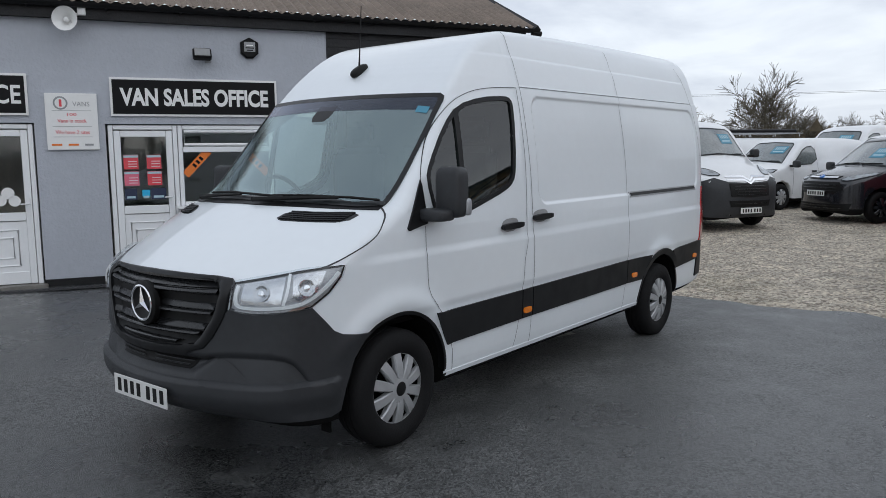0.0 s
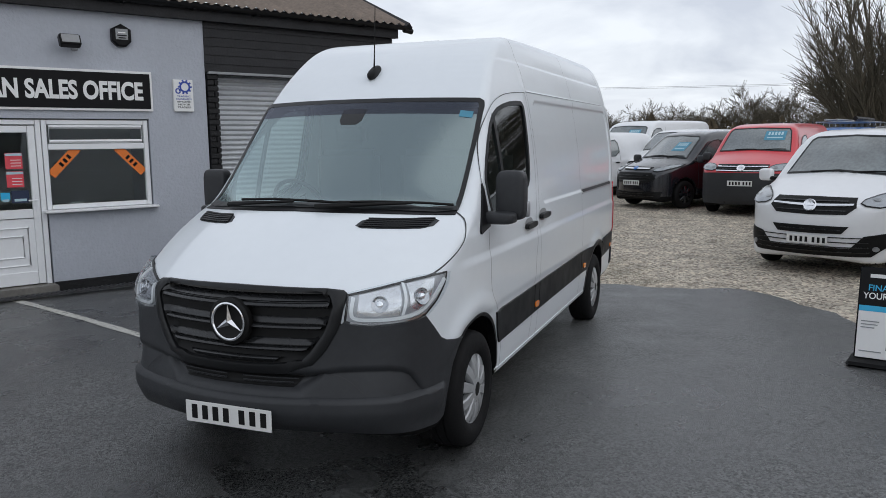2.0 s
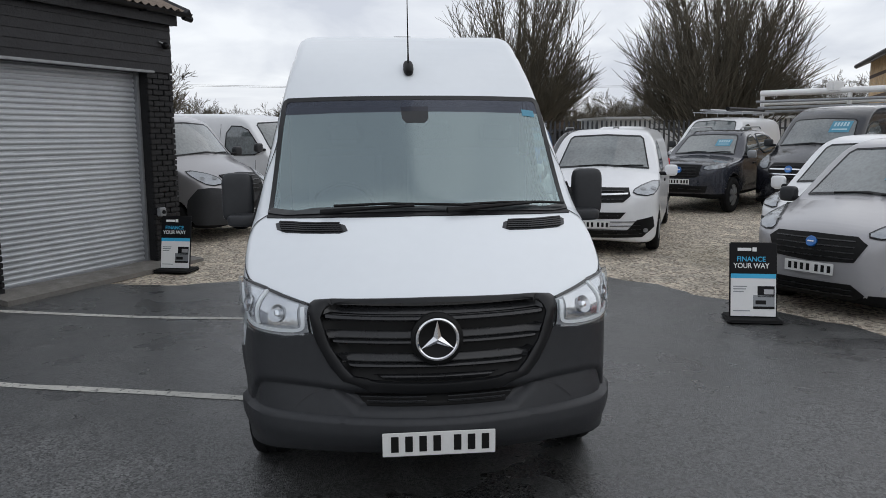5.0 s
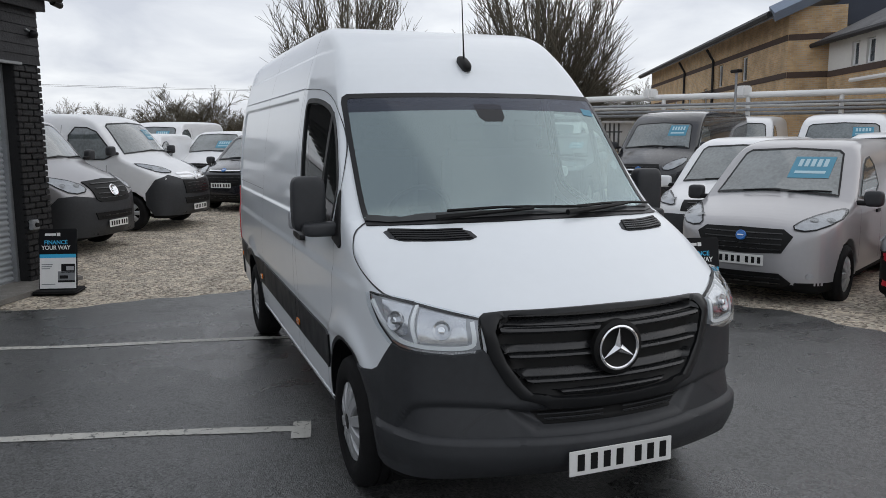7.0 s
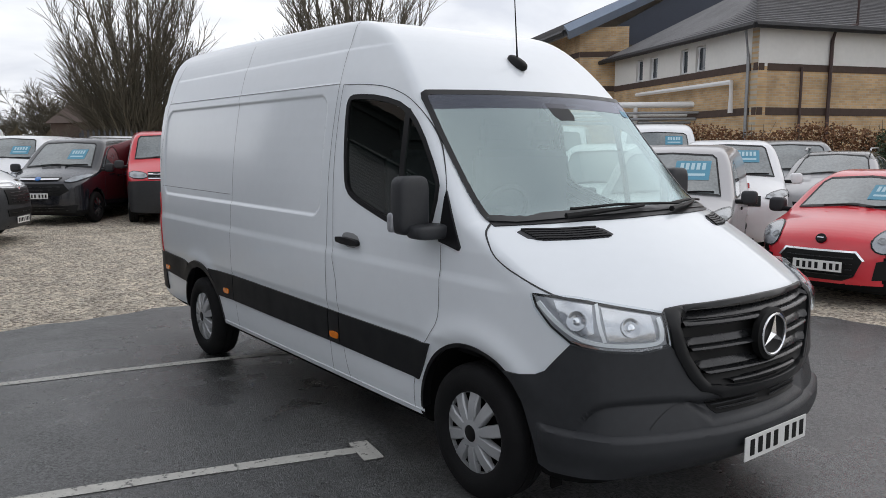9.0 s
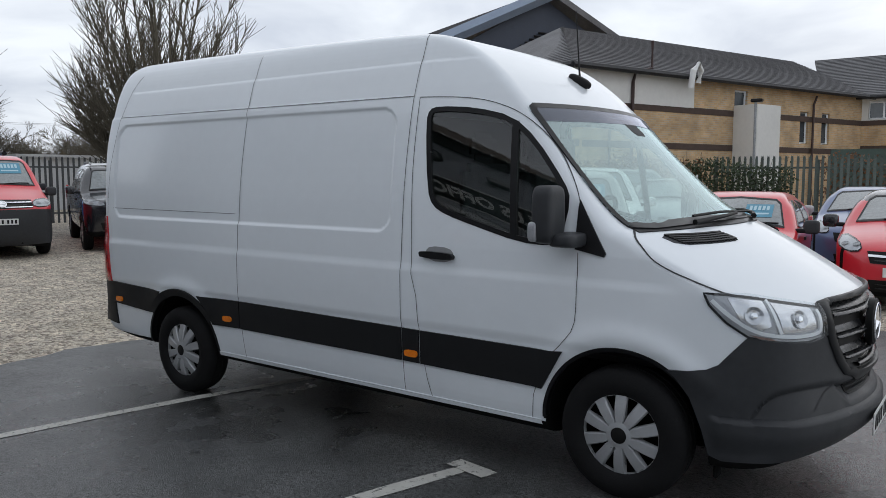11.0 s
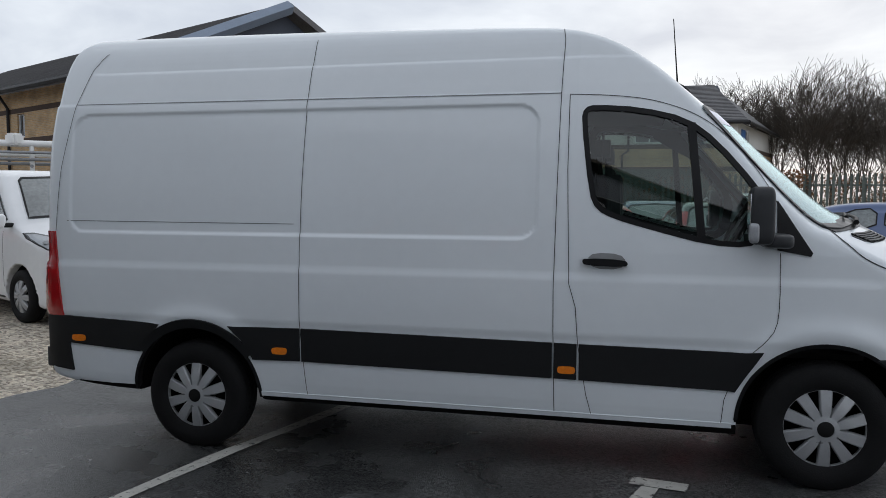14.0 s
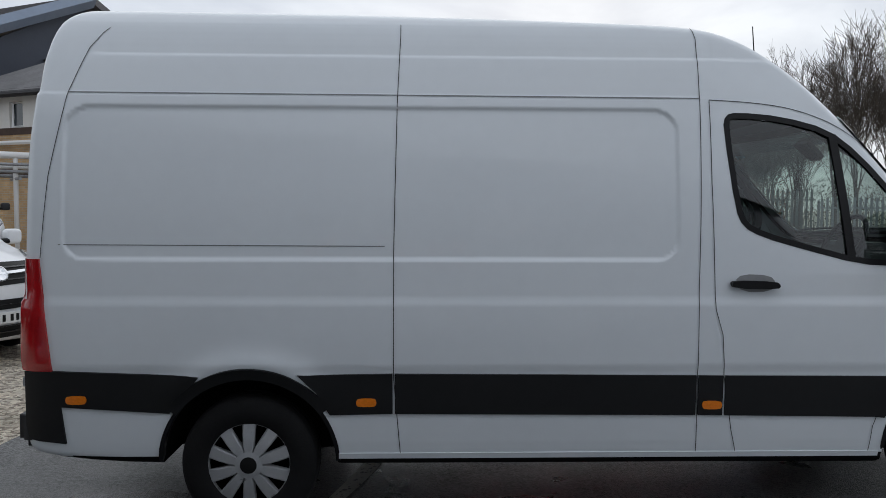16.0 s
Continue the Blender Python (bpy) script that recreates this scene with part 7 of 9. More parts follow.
def build_office_things():
    upvc_door(-2.975, -2.105, 0.075, 2.085, True)
    upvc_door(-4.78, -3.85, 0.04, 2.095, False)
    # window with a top light
    w = tagged(front_thing("window_1", "white plastic window with orange corner tape", "window", 0, 0, 0), kind="structure")
    x0, x1, z0, z1, y = -2.10, -0.815, 0.985, 2.085, 0.055
    f = 0.06
    part("window_frame", boxes([(x0 + f / 2, y, (z0 + z1) / 2, f, 0.07, z1 - z0), (x1 - f / 2, y, (z0 + z1) / 2, f, 0.07, z1 - z0), ((x0 + x1) / 2, y, z1 - f / 2, x1 - x0 - 2 * f, 0.068, f),
                               ((x0 + x1) / 2, y, z0 + f / 2, x1 - x0 - 2 * f, 0.068, f), ((x0 + x1) / 2, y, 1.755, x1 - x0 - 2 * f, 0.068, 0.075)], 0.006), UPVC, w)
    part("window_sash", tube([(x0 + 0.085, y - 0.02, 1.82), (x1 - 0.085, y - 0.02, 1.82), (x1 - 0.085, y - 0.02, 2.0), (x0 + 0.085, y - 0.02, 2.0)], 0.022, 4, True), UPVC, w, smooth=False)
    part("window_sill", boxes([((x0 + x1) / 2, -0.03, 0.965, x1 - x0 + 0.10, 0.16, 0.035)], 0.008), UPVC, w)
    part("pane", boxes([((x0 + x1) / 2, y, 1.38, x1 - x0 - 0.1, 0.006, 0.72)]), WINGLASS, w, "clear window glass")
    part("pane", boxes([((x0 + x1) / 2, y, 1.91, x1 - x0 - 0.1, 0.006, 0.24)]), WINGLASS, w, "clear window glass")
    for s, cx in ((1, x1 - 0.24), (-1, x0 + 0.24)):
        m = pose(cx, y - 0.008, 1.575, 0, 0, 0) @ pose(0, 0, 0, 0, s * 46, 0)
        tp = part("tape", moved(box(0, 0, 0, 0.46, 0.002, 0.11), m), ORANGE, w, "orange printed tape", smooth=False)
        for k in range(3):
            part("tape_mark", moved(box(-0.05 + 0.065 * k, -0.002, 0, 0.035, 0.002, 0.06), m), SIGNBLK, tp, smooth=False)
    # desk and papers behind the glass
    dk = front_thing("desk", "dark office desk behind the window", "desk", -1.5, 0.75, 0)
    part("desktop", boxes([(0, 0, 0.74, 1.5, 0.6, 0.03)], 0.005), mat("desk_wood", (0.16, 0.09, 0.05), 0.4, var=0.2, scale=6), dk)
    for sx in (-0.7, 0.7):
        part("desk_leg", boxes([(sx, 0, 0.36, 0.05, 0.5, 0.72)], 0.005), STEEL, dk)
    for px, h, m in ((-0.1, 0.28, SIGNWH), (0.12, 0.22, STICKW), (0.35, 0.12, PINK)):
        st = front_thing("leaflet_stand", "upright leaflet in a desk stand", "leaflet", -1.5 + px, 0.62, 0.756)
        part("leaflet", boxes([(0, 0, h / 2, 0.16, 0.01, h)], 0.002), m, st, smooth=False)
    # office signs
    def board(name, label, x0, x1, z0, z1, mat_face, border=0.03):
        s = front_thing(name, label, "sign", 0, 0, 0)
        part("sign_frame", boxes([((x0 + x1) / 2, -0.018, (z0 + z1) / 2, x1 - x0, 0.036, z1 - z0)], 0.004), SIGNWH, s, "white sign frame", smooth=False)
        part("sign_face", boxes([((x0 + x1) / 2, -0.038, (z0 + z1) / 2, x1 - x0 - 2 * border, 0.008, z1 - z0 - 2 * border)]), mat_face, s, smooth=False)
        return s
    s = board("office_sign", "black sign reading van sales office in white letters", -2.92, -0.745, 2.20, 2.705, SIGNBLK)
    sign_text("VAN SALES OFFICE", 1.93, 0.235, -1.835, 2.452, -0.044, SIGNWH, s, 0.035)
    s = board("office_sign", "black office sign with white letters at the wall's end", -6.10, -3.875, 2.20, 2.72, SIGNBLK)
    sign_text("CE", 0.30, 0.235, -4.10, 2.46, -0.044, SIGNWH, s, 0.018)
    s = board("notice_board", "white stock notice board with grey and red lettering", -3.69, -3.08, 1.765, 2.485, SIGNWH, 0.004)
    sign_text("100", 0.11, 0.035, -3.385, 2.215, -0.043, CORAL, s)
    sign_text("Vans in stock", 0.34, 0.045, -3.385, 2.135, -0.043, CORAL, s)
    sign_text("We have 2 sites", 0.40, 0.05, -3.385, 1.99, -0.043, CORAL, s)
    sign_text("VANS", 0.20, 0.06, -3.27, 2.35, -0.043, STEEL, s)
    part("logo_ring", moved(lathe([(0.085, 0.0), (0.085, -0.004), (0.065, -0.004), (0.065, 0.0)], 24), pose(-3.51, -0.042, 2.36)), STEEL, s)
    part("logo_bar", boxes([(-3.51, -0.043, 2.36, 0.03, 0.004, 0.09)]), CORAL, s, smooth=False)
    for z in (2.265, 2.065, 1.93):
        part("rule", boxes([(-3.385, -0.043, z, 0.46, 0.003, 0.004)]), STEEL, s, smooth=False)
    for x, w in ((-3.58, 0.12), (-3.385, 0.12), (-3.20, 0.10)):
        part("logo_bar", boxes([(x, -0.043, 1.83, w, 0.003, 0.025)]), ORANGE if w > 0.11 else STEEL, s, smooth=False)
    s = board("trade_sign", "small white approved trader sign with blue cog", -0.465, -0.195, 2.205, 2.625, SIGNWH, 0.004)
    part("cog", moved(lathe([(0.075, 0.0), (0.075, -0.004), (0.052, -0.004), (0.052, 0.0)], 14), pose(-0.31, -0.042, 2.53)), BLUEINK, s, "blue cog shape", smooth=False)
    for k in range(10):
        a = k * math.tau / 10
        part("cog_tooth", moved(box(0.085, 0, 0, 0.022, 0.004, 0.022), pose(-0.31, -0.044, 2.53) @ pose(0, 0, 0, 0, math.degrees(a), 0)), BLUEINK, s, smooth=False)
    part("small_cog", moved(lathe([(0.038, 0.0), (0.038, -0.004), (0.022, -0.004), (0.022, 0.0)], 12), pose(-0.405, -0.042, 2.475)), BLUEINK, s, smooth=False)
    for i, tx in enumerate(("TRADING", "STANDARDS", "APPROVED", "MOTOR", "TRADERS")):
        sign_text(tx, 0.10 + 0.012 * len(tx), 0.022, -0.33, 2.405 - 0.036 * i, -0.043, SIGNBLK if i > 1 else BLUEINK, s)
    # fittings
    h = front_thing("horn_loudspeaker", "weathered white horn loudspeaker on a bracket", "loudspeaker", -3.33, -0.05, 3.38)
    part("horn", moved(lathe([(0.15, -0.26), (0.148, -0.25), (0.12, -0.22), (0.06, -0.13), (0.03, -0.10), (0.028, -0.19), (0.0001, -0.2)], 28), pose(0, 0, 0, 0, 0, -12)), SIGNWH, h, "round flared horn")
    part("driver", moved(lathe([(0.055, -0.13), (0.06, -0.05), (0.0001, -0.05)], 18), pose(0, 0, 0, 0, 0, -12)), STEEL, h)
    part("bracket", boxes([(0.14, -0.05, 0.12, 0.10, 0.12, 0.10), (0.06, -0.08, 0.08, 0.10, 0.03, 0.03)], 0.006), SIGNWH, h)
    fl = front_thing("floodlight", "black wall floodlight on an arm", "floodlight", -1.75, 0, 3.0)
    bm = boxes([(0, -0.17, 0.02, 0.24, 0.10, 0.15)], 0.015)
    bmesh.ops.transform(bm, matrix=pose(0, -0.17, 0.02, -28, 0, 0) @ pose(0, 0.17, -0.02), verts=bm.verts)
    part("lamp_body", bm, PLASTIC2, fl)
    bm = boxes([(0, -0.224, 0.02, 0.20, 0.006, 0.11)], 0.002)
    bmesh.ops.transform(bm, matrix=pose(0, -0.17, 0.02, -28, 0, 0) @ pose(0, 0.17, -0.02), verts=bm.verts)
    part("lamp_glass", bm, GREYTRIM, fl, "grey lamp glass")
    part("arm", boxes([(0.09, -0.07, -0.03, 0.03, 0.14, 0.03), (0.09, -0.01, -0.03, 0.08, 0.02, 0.09)], 0.005), STEEL, fl)
    al = front_thing("alarm_box", "black hexagonal alarm box with grey lettering bars", "alarm", -1.10, 0, 3.145)
    hexa = [(0.0, 0.14), (0.12, 0.075), (0.12, -0.075), (0.05, -0.14), (-0.05, -0.14), (-0.12, -0.075), (-0.12, 0.075)]
    n = len(hexa)
    vs = [(a, 0.0, b) for a, b in hexa] + [(a, -0.055, b) for a, b in hexa] + [(a * 0.85, -0.07, b * 0.85) for a, b in hexa]
    fs = [(i, (i + 1) % n, n + (i + 1) % n, n + i) for i in range(n)] + [(n + i, n + (i + 1) % n, 2 * n + (i + 1) % n, 2 * n + i) for i in range(n)] + [tuple(range(2 * n, 3 * n))]
    part("case", (vs, fs), SIGNBLK, al, smooth=False)
    part("face_panel", boxes([(0, -0.072, 0.01, 0.15, 0.006, 0.13)], 0.002), STEEL, al, smooth=False)
    for z in (0.03, -0.005, -0.035):
        part("face_mark", boxes([(0, -0.077, z, 0.12 - abs(z), 0.004, 0.014)]), SIGNWH if z > 0 else SIGNBLK, al, smooth=False)


def build_barn():
    b = tagged(new("wall_barn"), "black boarded barn front over black painted brick piers", "wall", kind="structure")
    b.matrix_basis = FRONT
    # boards over the shutter, lapped
    bh = 0.118
    for k in range(6):
        z = 2.745 + bh * k
        bm = boxes([(1.585, -0.012, z + bh / 2, 3.17, 0.022, bh + 0.012)], 0.002)
        bmesh.ops.transform(bm, matrix=pose(1.585, -0.012, z, -5, 0, 0) @ pose(-1.585, 0.012, -z), verts=bm.verts)
        part("cladding_board", bm, BLKWOOD, b, smooth=False)
    part("barn_lining", join(box(1.585, 0.16, 3.1, 3.17, 0.26, 0.75), box(3.10, 3.2, 1.75, 0.14, 6.0, 3.5), box(1.6, 6.2, 1.75, 3.2, 0.1, 3.5)), BLKWOOD, b, smooth=False)
    part("lintel", boxes([(1.40, -0.03, 2.735, 2.75, 0.06, 0.035)], 0.006), STEEL, b, "grey steel flashing", smooth=False)
    # brick piers, coursed
    rnd = random.Random(4)
    for x0, x1 in ((0.012, 0.185), (2.645, 3.165)):
        part("pier_core", box((x0 + x1) / 2, 0.16, 1.38, x1 - x0 - 0.02, 0.30, 2.72), BLKBRICK, b, smooth=False)
        row = 0
        z = 0.03
        while z < 2.68:
            x = x0
            off = 0.11 * (row % 2)
            first = True
            while x < x1 - 0.01:
                w = min((0.215 - off) if first else 0.215, x1 - x)
                first = False
                if w > 0.03:
                    part("brick", boxes([(x + w / 2, -0.002 - rnd.random() * 0.008, z + 0.0325, w - 0.012, 0.04, 0.064)], 0.006), BLKBRICK, b, smooth=False)
                x += w
            z += 0.077
            row += 1
    # roof and gutter over both
    part("fascia", boxes([(-3.15, -0.10, 3.51, 12.75, 0.03, 0.20)], 0.004), BLKWOOD, b, "black fascia board", smooth=False)
    part("eaves_filler", box(-3.15, -0.02, 3.60, 12.75, 0.14, 0.10), BLKWOOD, b, smooth=False)
    part("soffit", box(-3.15, -0.04, 3.425, 12.75, 0.10, 0.02), BLKWOOD, b, smooth=False)
    gut = [(-0.115 - 0.062 * (1 - math.cos(a)), 3.60 - 0.062 * math.sin(a)) for a in np.linspace(0, math.pi, 9)]
    vs = [(x, y, z) for x in (-9.5, 3.42) for y, z in gut]
    fs = [(i, i + 1, 9 + i + 1, 9 + i) for i in range(8)] + [tuple(range(9)), tuple(range(17, 8, -1))]
    part("gutter", (vs, fs), PLASTIC2, b, "black half-round gutter")
    part("gutter_outlet", tube([(3.30, -0.17, 3.55), (3.46, -0.17, 3.53)], 0.045, 10), PLASTIC2, b)
    for x in np.arange(-9.2, 3.3, 0.9):
        part("gutter_bracket", boxes([(float(x), -0.18, 3.535, 0.03, 0.135, 0.012)], 0.003), PLASTIC2, b, smooth=False)
    rf = tagged(new("roof"), "weathered corrugated fibre-cement roof", "roof", kind="structure")
    rf.matrix_basis = FRONT
    nx = int(12.9 / 0.0365)
    vs, fs = [], []
    for i in range(nx + 1):
        x = -9.5 + 12.9 * i / nx
        dz = 0.022 * math.cos(x * math.tau / 0.146)
        for t in (0, 0.02, 1.48, 1.5, 2.98, 3.0, 4.5, 6.2):
            lap = 0.012 * (t in (0.02, 1.48)) + 0.0
            y = -0.16 + t * math.cos(radians(23))
            vs.append((x, y, 3.63 + t * math.sin(radians(23)) + dz + (0.012 if t in (1.48, 2.98) else 0)))
    for i in range(nx):
        for j in range(7):
            fs.append((i * 8 + j, (i + 1) * 8 + j, (i + 1) * 8 + j + 1, i * 8 + j + 1))
    me = part("roof_sheet", (vs, fs), ROOFM, rf)
    part("verge_board", tube([(3.38, -0.2, 3.60), (3.38, 5.5, 3.60 + 5.7 * math.tan(radians(23)))], 0.06, 4), BLKWOOD, rf, "black verge board", smooth=False)
    # shutter
    d = tagged(front_thing("door_3", "closed galvanised roller shutter door", "roller door", 0, 0, 0), kind="structure")
    z, k = 0.05, 0
    prof = [(0.0, 0.0), (-0.014, 0.012), (-0.016, 0.030), (-0.010, 0.046), (0.004, 0.052), (0.006, 0.070)]
    while z < 2.74:
        vs = [(x, 0.20 + y, z + dz) for x in (0.17, 2.68) for y, dz in prof]
        n = len(prof)
        fs = [(i, i + 1, n + i + 1, n + i) for i in range(n - 1)]
        part("slat", (vs, fs), SHUTTER, d)
        z += 0.0705
        k += 1
    for x in (0.20, 2.64):
        part("guide", boxes([(x, 0.17, 1.38, 0.06, 0.08, 2.70)], 0.006), STEEL, d, "steel side guide", smooth=False)
    part("bottom_rail", boxes([(1.42, 0.19, 0.035, 2.46, 0.05, 0.06)], 0.006), STEEL, d, smooth=False)
    part("shutter_back", box(1.42, 0.26, 1.38, 2.5, 0.02, 2.74), BLKWOOD, d, smooth=False)
    # ramp and gully
    r = tagged(new("kerb"), "low dark concrete ramp before the shutter", "ramp", kind="structure")
    r.matrix_basis = FRONT
    vs = [(x, y, z) for x in (-0.05, 3.25) for y, z in ((0.30, 0.045), (-0.10, 0.04), (-0.34, 0.012), (-0.34, -0.05), (0.30, -0.05))]
    part("ramp", (vs, [(0, 1, 6, 5), (1, 2, 7, 6), (2, 3, 8, 7), (4, 3, 2, 1, 0), (5, 6, 7, 8, 9)]), CONCRETE, r, smooth=False)
    g = tagged(new("drain"), "black slotted drainage channel along the wall", "drain", kind="structure")
    g.matrix_basis = FRONT
    part("channel", boxes([(-4.8, -0.36, 0.012, 9.2, 0.13, 0.02)], 0.003), SEAM, g, smooth=False)
    for x in np.arange(-5.2, -0.3, 0.055):
        part("grating_bar", box(float(x), -0.36, 0.026, 0.016, 0.12, 0.008), PLASTIC2, g, smooth=False)
    # small fittings
    c = front_thing("security_camera", "small dark dome camera under the eaves", "camera", 3.03, -0.03, 3.12)
    part("dome", moved(lathe([(0.05, 0.0), (0.05, -0.03), (0.035, -0.07), (0.0001, -0.085)], 16), Matrix.Identity(4)), PLASTIC2, c)
    part("conduit", tube([(0.0, 0.0, 0.02), (-0.12, -0.005, 0.05)], 0.012, 6), STEEL, c)
    jb = front_thing("switch_box", "grey outdoor switch box on the pier", "switch", 2.74, -0.03, 0.75)
    part("case", boxes([(0, -0.03, 0, 0.13, 0.07, 0.13)], 0.012), STEEL, jb)
    part("knob", moved(lathe([(0.03, -0.065), (0.028, -0.085), (0.0001, -0.085)], 14), Matrix.Identity(4)), PLASTIC2, jb)


build_office()
build_office_things()
build_barn()


# ---- painted bay lines and puddles ----
def worn_paint():
    m = mat("worn_white_line", (0.50, 0.49, 0.45), 0.55, var=0.15, scale=12)
    nt = m.node_tree
    b = nt.nodes["Principled BSDF"]
    tc = nt.nodes.new("ShaderNodeTexCoord")
    n = nt.nodes.new("ShaderNodeTexNoise")
    n.inputs["Scale"].default_value = 26
    n.inputs["Detail"].default_value = 9
    n.inputs["Roughness"].default_value = 0.7
    r = nt.nodes.new("ShaderNodeMapRange")
    r.inputs["From Min"].default_value = 0.36
    r.inputs["From Max"].default_value = 0.44
    nt.links.new(tc.outputs["Object"], n.inputs["Vector"])
    nt.links.new(n.outputs["Fac"], r.inputs["Value"])
    nt.links.new(r.outputs[0], b.inputs["Alpha"])
    return m


LINEM = worn_paint()


def floor_strip(name, pts, width, material, label, category, lift=0.018):
    vs, fs = [], []
    P = densify(pts, 0.12, False)
    for i, p in enumerate(P):
        q = np.array(P[min(i + 1, len(P) - 1)]) - np.array(P[max(i - 1, 0)])
        q /= np.linalg.norm(q)
        w = width / 2 * (1 + 0.10 * math.sin(7 * i))
        for s in (1, -1):
            x, y = p[0] - s * q[1] * w, p[1] + s * q[0] * w
            vs.append((x, y, lay(x) + lift + 0.008 * noise.noise((x * 0.6, y * 0.6, 0))))
    for i in range(len(P) - 1):
        fs.append((2 * i, 2 * i + 1, 2 * i + 3, 2 * i + 2))
    return tagged(part(name, (vs, fs), material), label, category, kind="structure")


floor_strip("bay_line_1", [(-2.30, -5.6), (-1.76, -3.90), (-1.37, -2.80), (-1.13, -1.93), (-0.88, -1.12)], 0.10, LINEM, "worn white painted bay line", "road marking")
floor_strip("bay_line_2", [(-0.98, -1.04), (-0.69, -1.105)], 0.11, LINEM, "worn white end of a bay line", "road marking", 0.022)
floor_strip("bay_line_3", [(-4.30, -4.35), (-3.80, -2.70), (-3.59, -1.80), (-3.40, -1.0), (-3.20, -0.35), (-3.02, 0.3)], 0.10, LINEM, "worn white painted bay line", "road marking")
floor_strip("bay_line_4", [(-3.17, 0.32), (-2.88, 0.24)], 0.11, LINEM, "worn white end of a bay line", "road marking", 0.022)

# ---- pavement signs ----
def pavement_sign(x, y, heading):
    s = empty("pavement_sign", pose(x, y, lay(x) + 0.012, 0, 0, heading), "tilted black and white finance sign on a rubber base", "sign", "pavement signs")
    part("base", boxes([(0, 0, 0.02, 0.40, 0.52, 0.045)], 0.02), RUBBER, s, "black rubber base")
    m = pose(0.03, 0, 0.04, 0, -10, 0)
    w, h = 0.45, 0.74
    def plate(y0, y1, z0, z1, x0, mt, nm):
        bm = boxes([(x0, (y0 + y1) / 2, (z0 + z1) / 2, 0.006, y1 - y0, z1 - z0)], 0.0015)
        bmesh.ops.transform(bm, matrix=m, verts=bm.verts)
        return part(nm, bm, mt, s, smooth=False)
    bm = boxes([(0, 0, h / 2, 0.025, w, h)], 0.010)
    bmesh.ops.transform(bm, matrix=m, verts=bm.verts)
    part("panel", bm, SIGNBLK, s, "black printed panel")
    plate(-w / 2 + 0.012, w / 2 - 0.012, 0.012, 0.40, 0.0125, SIGNWH, "white_print")
    plate(-w / 2 + 0.012, w / 2 - 0.012, 0.385, 0.43, 0.0145, CYAN, "blue_print")
    # a parked car in the picture, as plain shapes
    for a, b, c, d, mt in ((0.0, 0.20, 0.10, 0.22, GREYP), (0.04, 0.20, 0.20, 0.31, SIGNBLK), (0.02, 0.12, 0.13, 0.17, BLACK), (0.0, 0.20, 0.085, 0.11, BLACK), (0.10, 0.19, 0.23, 0.28, SILVER)):
        plate(a, b, c, d, 0.0165 + 0.0015 * (mt in (BLACK, SILVER)), mt, "picture_shape")
    for z, ww in ((0.30, 0.13), (0.275, 0.12), (0.25, 0.10), (0.06, 0.16)):
        plate(-0.19, -0.19 + ww, z, z + 0.009, 0.0165, GREYP, "small_print")
    plate(-0.15, -0.02, 0.655, 0.685, 0.0145, SIGNWH, "logo_bar")
    plate(-0.01, 0.03, 0.65, 0.69, 0.0145, SIGNWH, "logo_bar")
    for tx, z, ww, hh, mt in (("FINANCE", 0.575, 0.27, 0.05, CYAN), ("YOUR WAY", 0.51, 0.34, 0.052, SIGNWH)):
        me = text_mesh(tx, 1.0, 0.004, 0.012)
        co = np.empty(len(me.vertices) * 3)
        me.vertices.foreach_get("co", co)
        co = co.reshape(-1, 3)
        lo, hi = co.min(0), co.max(0)
        c = (co - (lo + hi) / 2) / (hi - lo)
        out = [m @ Vector((0.0165 + 0.003 * p[2], p[0] * ww - 0.02, z + p[1] * hh)) for p in c]
        me.vertices.foreach_set("co", [v for p in out for v in p])
        part("lettering", me, mt, s, smooth=False)


pavement_sign(-2.72, 3.47, -14)
pavement_sign(-6.58, -2.96, -16)


# ---- distance: trees, hedge, fences and the brick building ----
BARK = mat("wet_bark", (0.13, 0.115, 0.083), 0.9, var=0.35, scale=3, bump=0.5, bscale=25)
TWIG = mat("bare_twigs", (0.105, 0.092, 0.068), 0.9, var=0.3, scale=2)
BIRCH = mat("dark_birch_twigs", (0.072, 0.060, 0.050), 0.9, var=0.3, scale=2)
LEAFB = mat("brown_beech_leaf", (0.18, 0.085, 0.040), 0.8, var=0.45, scale=6)
LEAFG = mat("dark_holly_leaf", (0.035, 0.055, 0.022), 0.6, var=0.45, scale=6)
SCRUB = mat("winter_scrub", (0.105, 0.085, 0.055), 0.95, var=0.4, scale=0.6)


def limb(vs, fs, pts, radii, n):
    v, f = tube(pts, radii, n)
    o = len(vs)
    vs += v
    fs += [tuple(i + o for i in q) for q in f[:-2]]


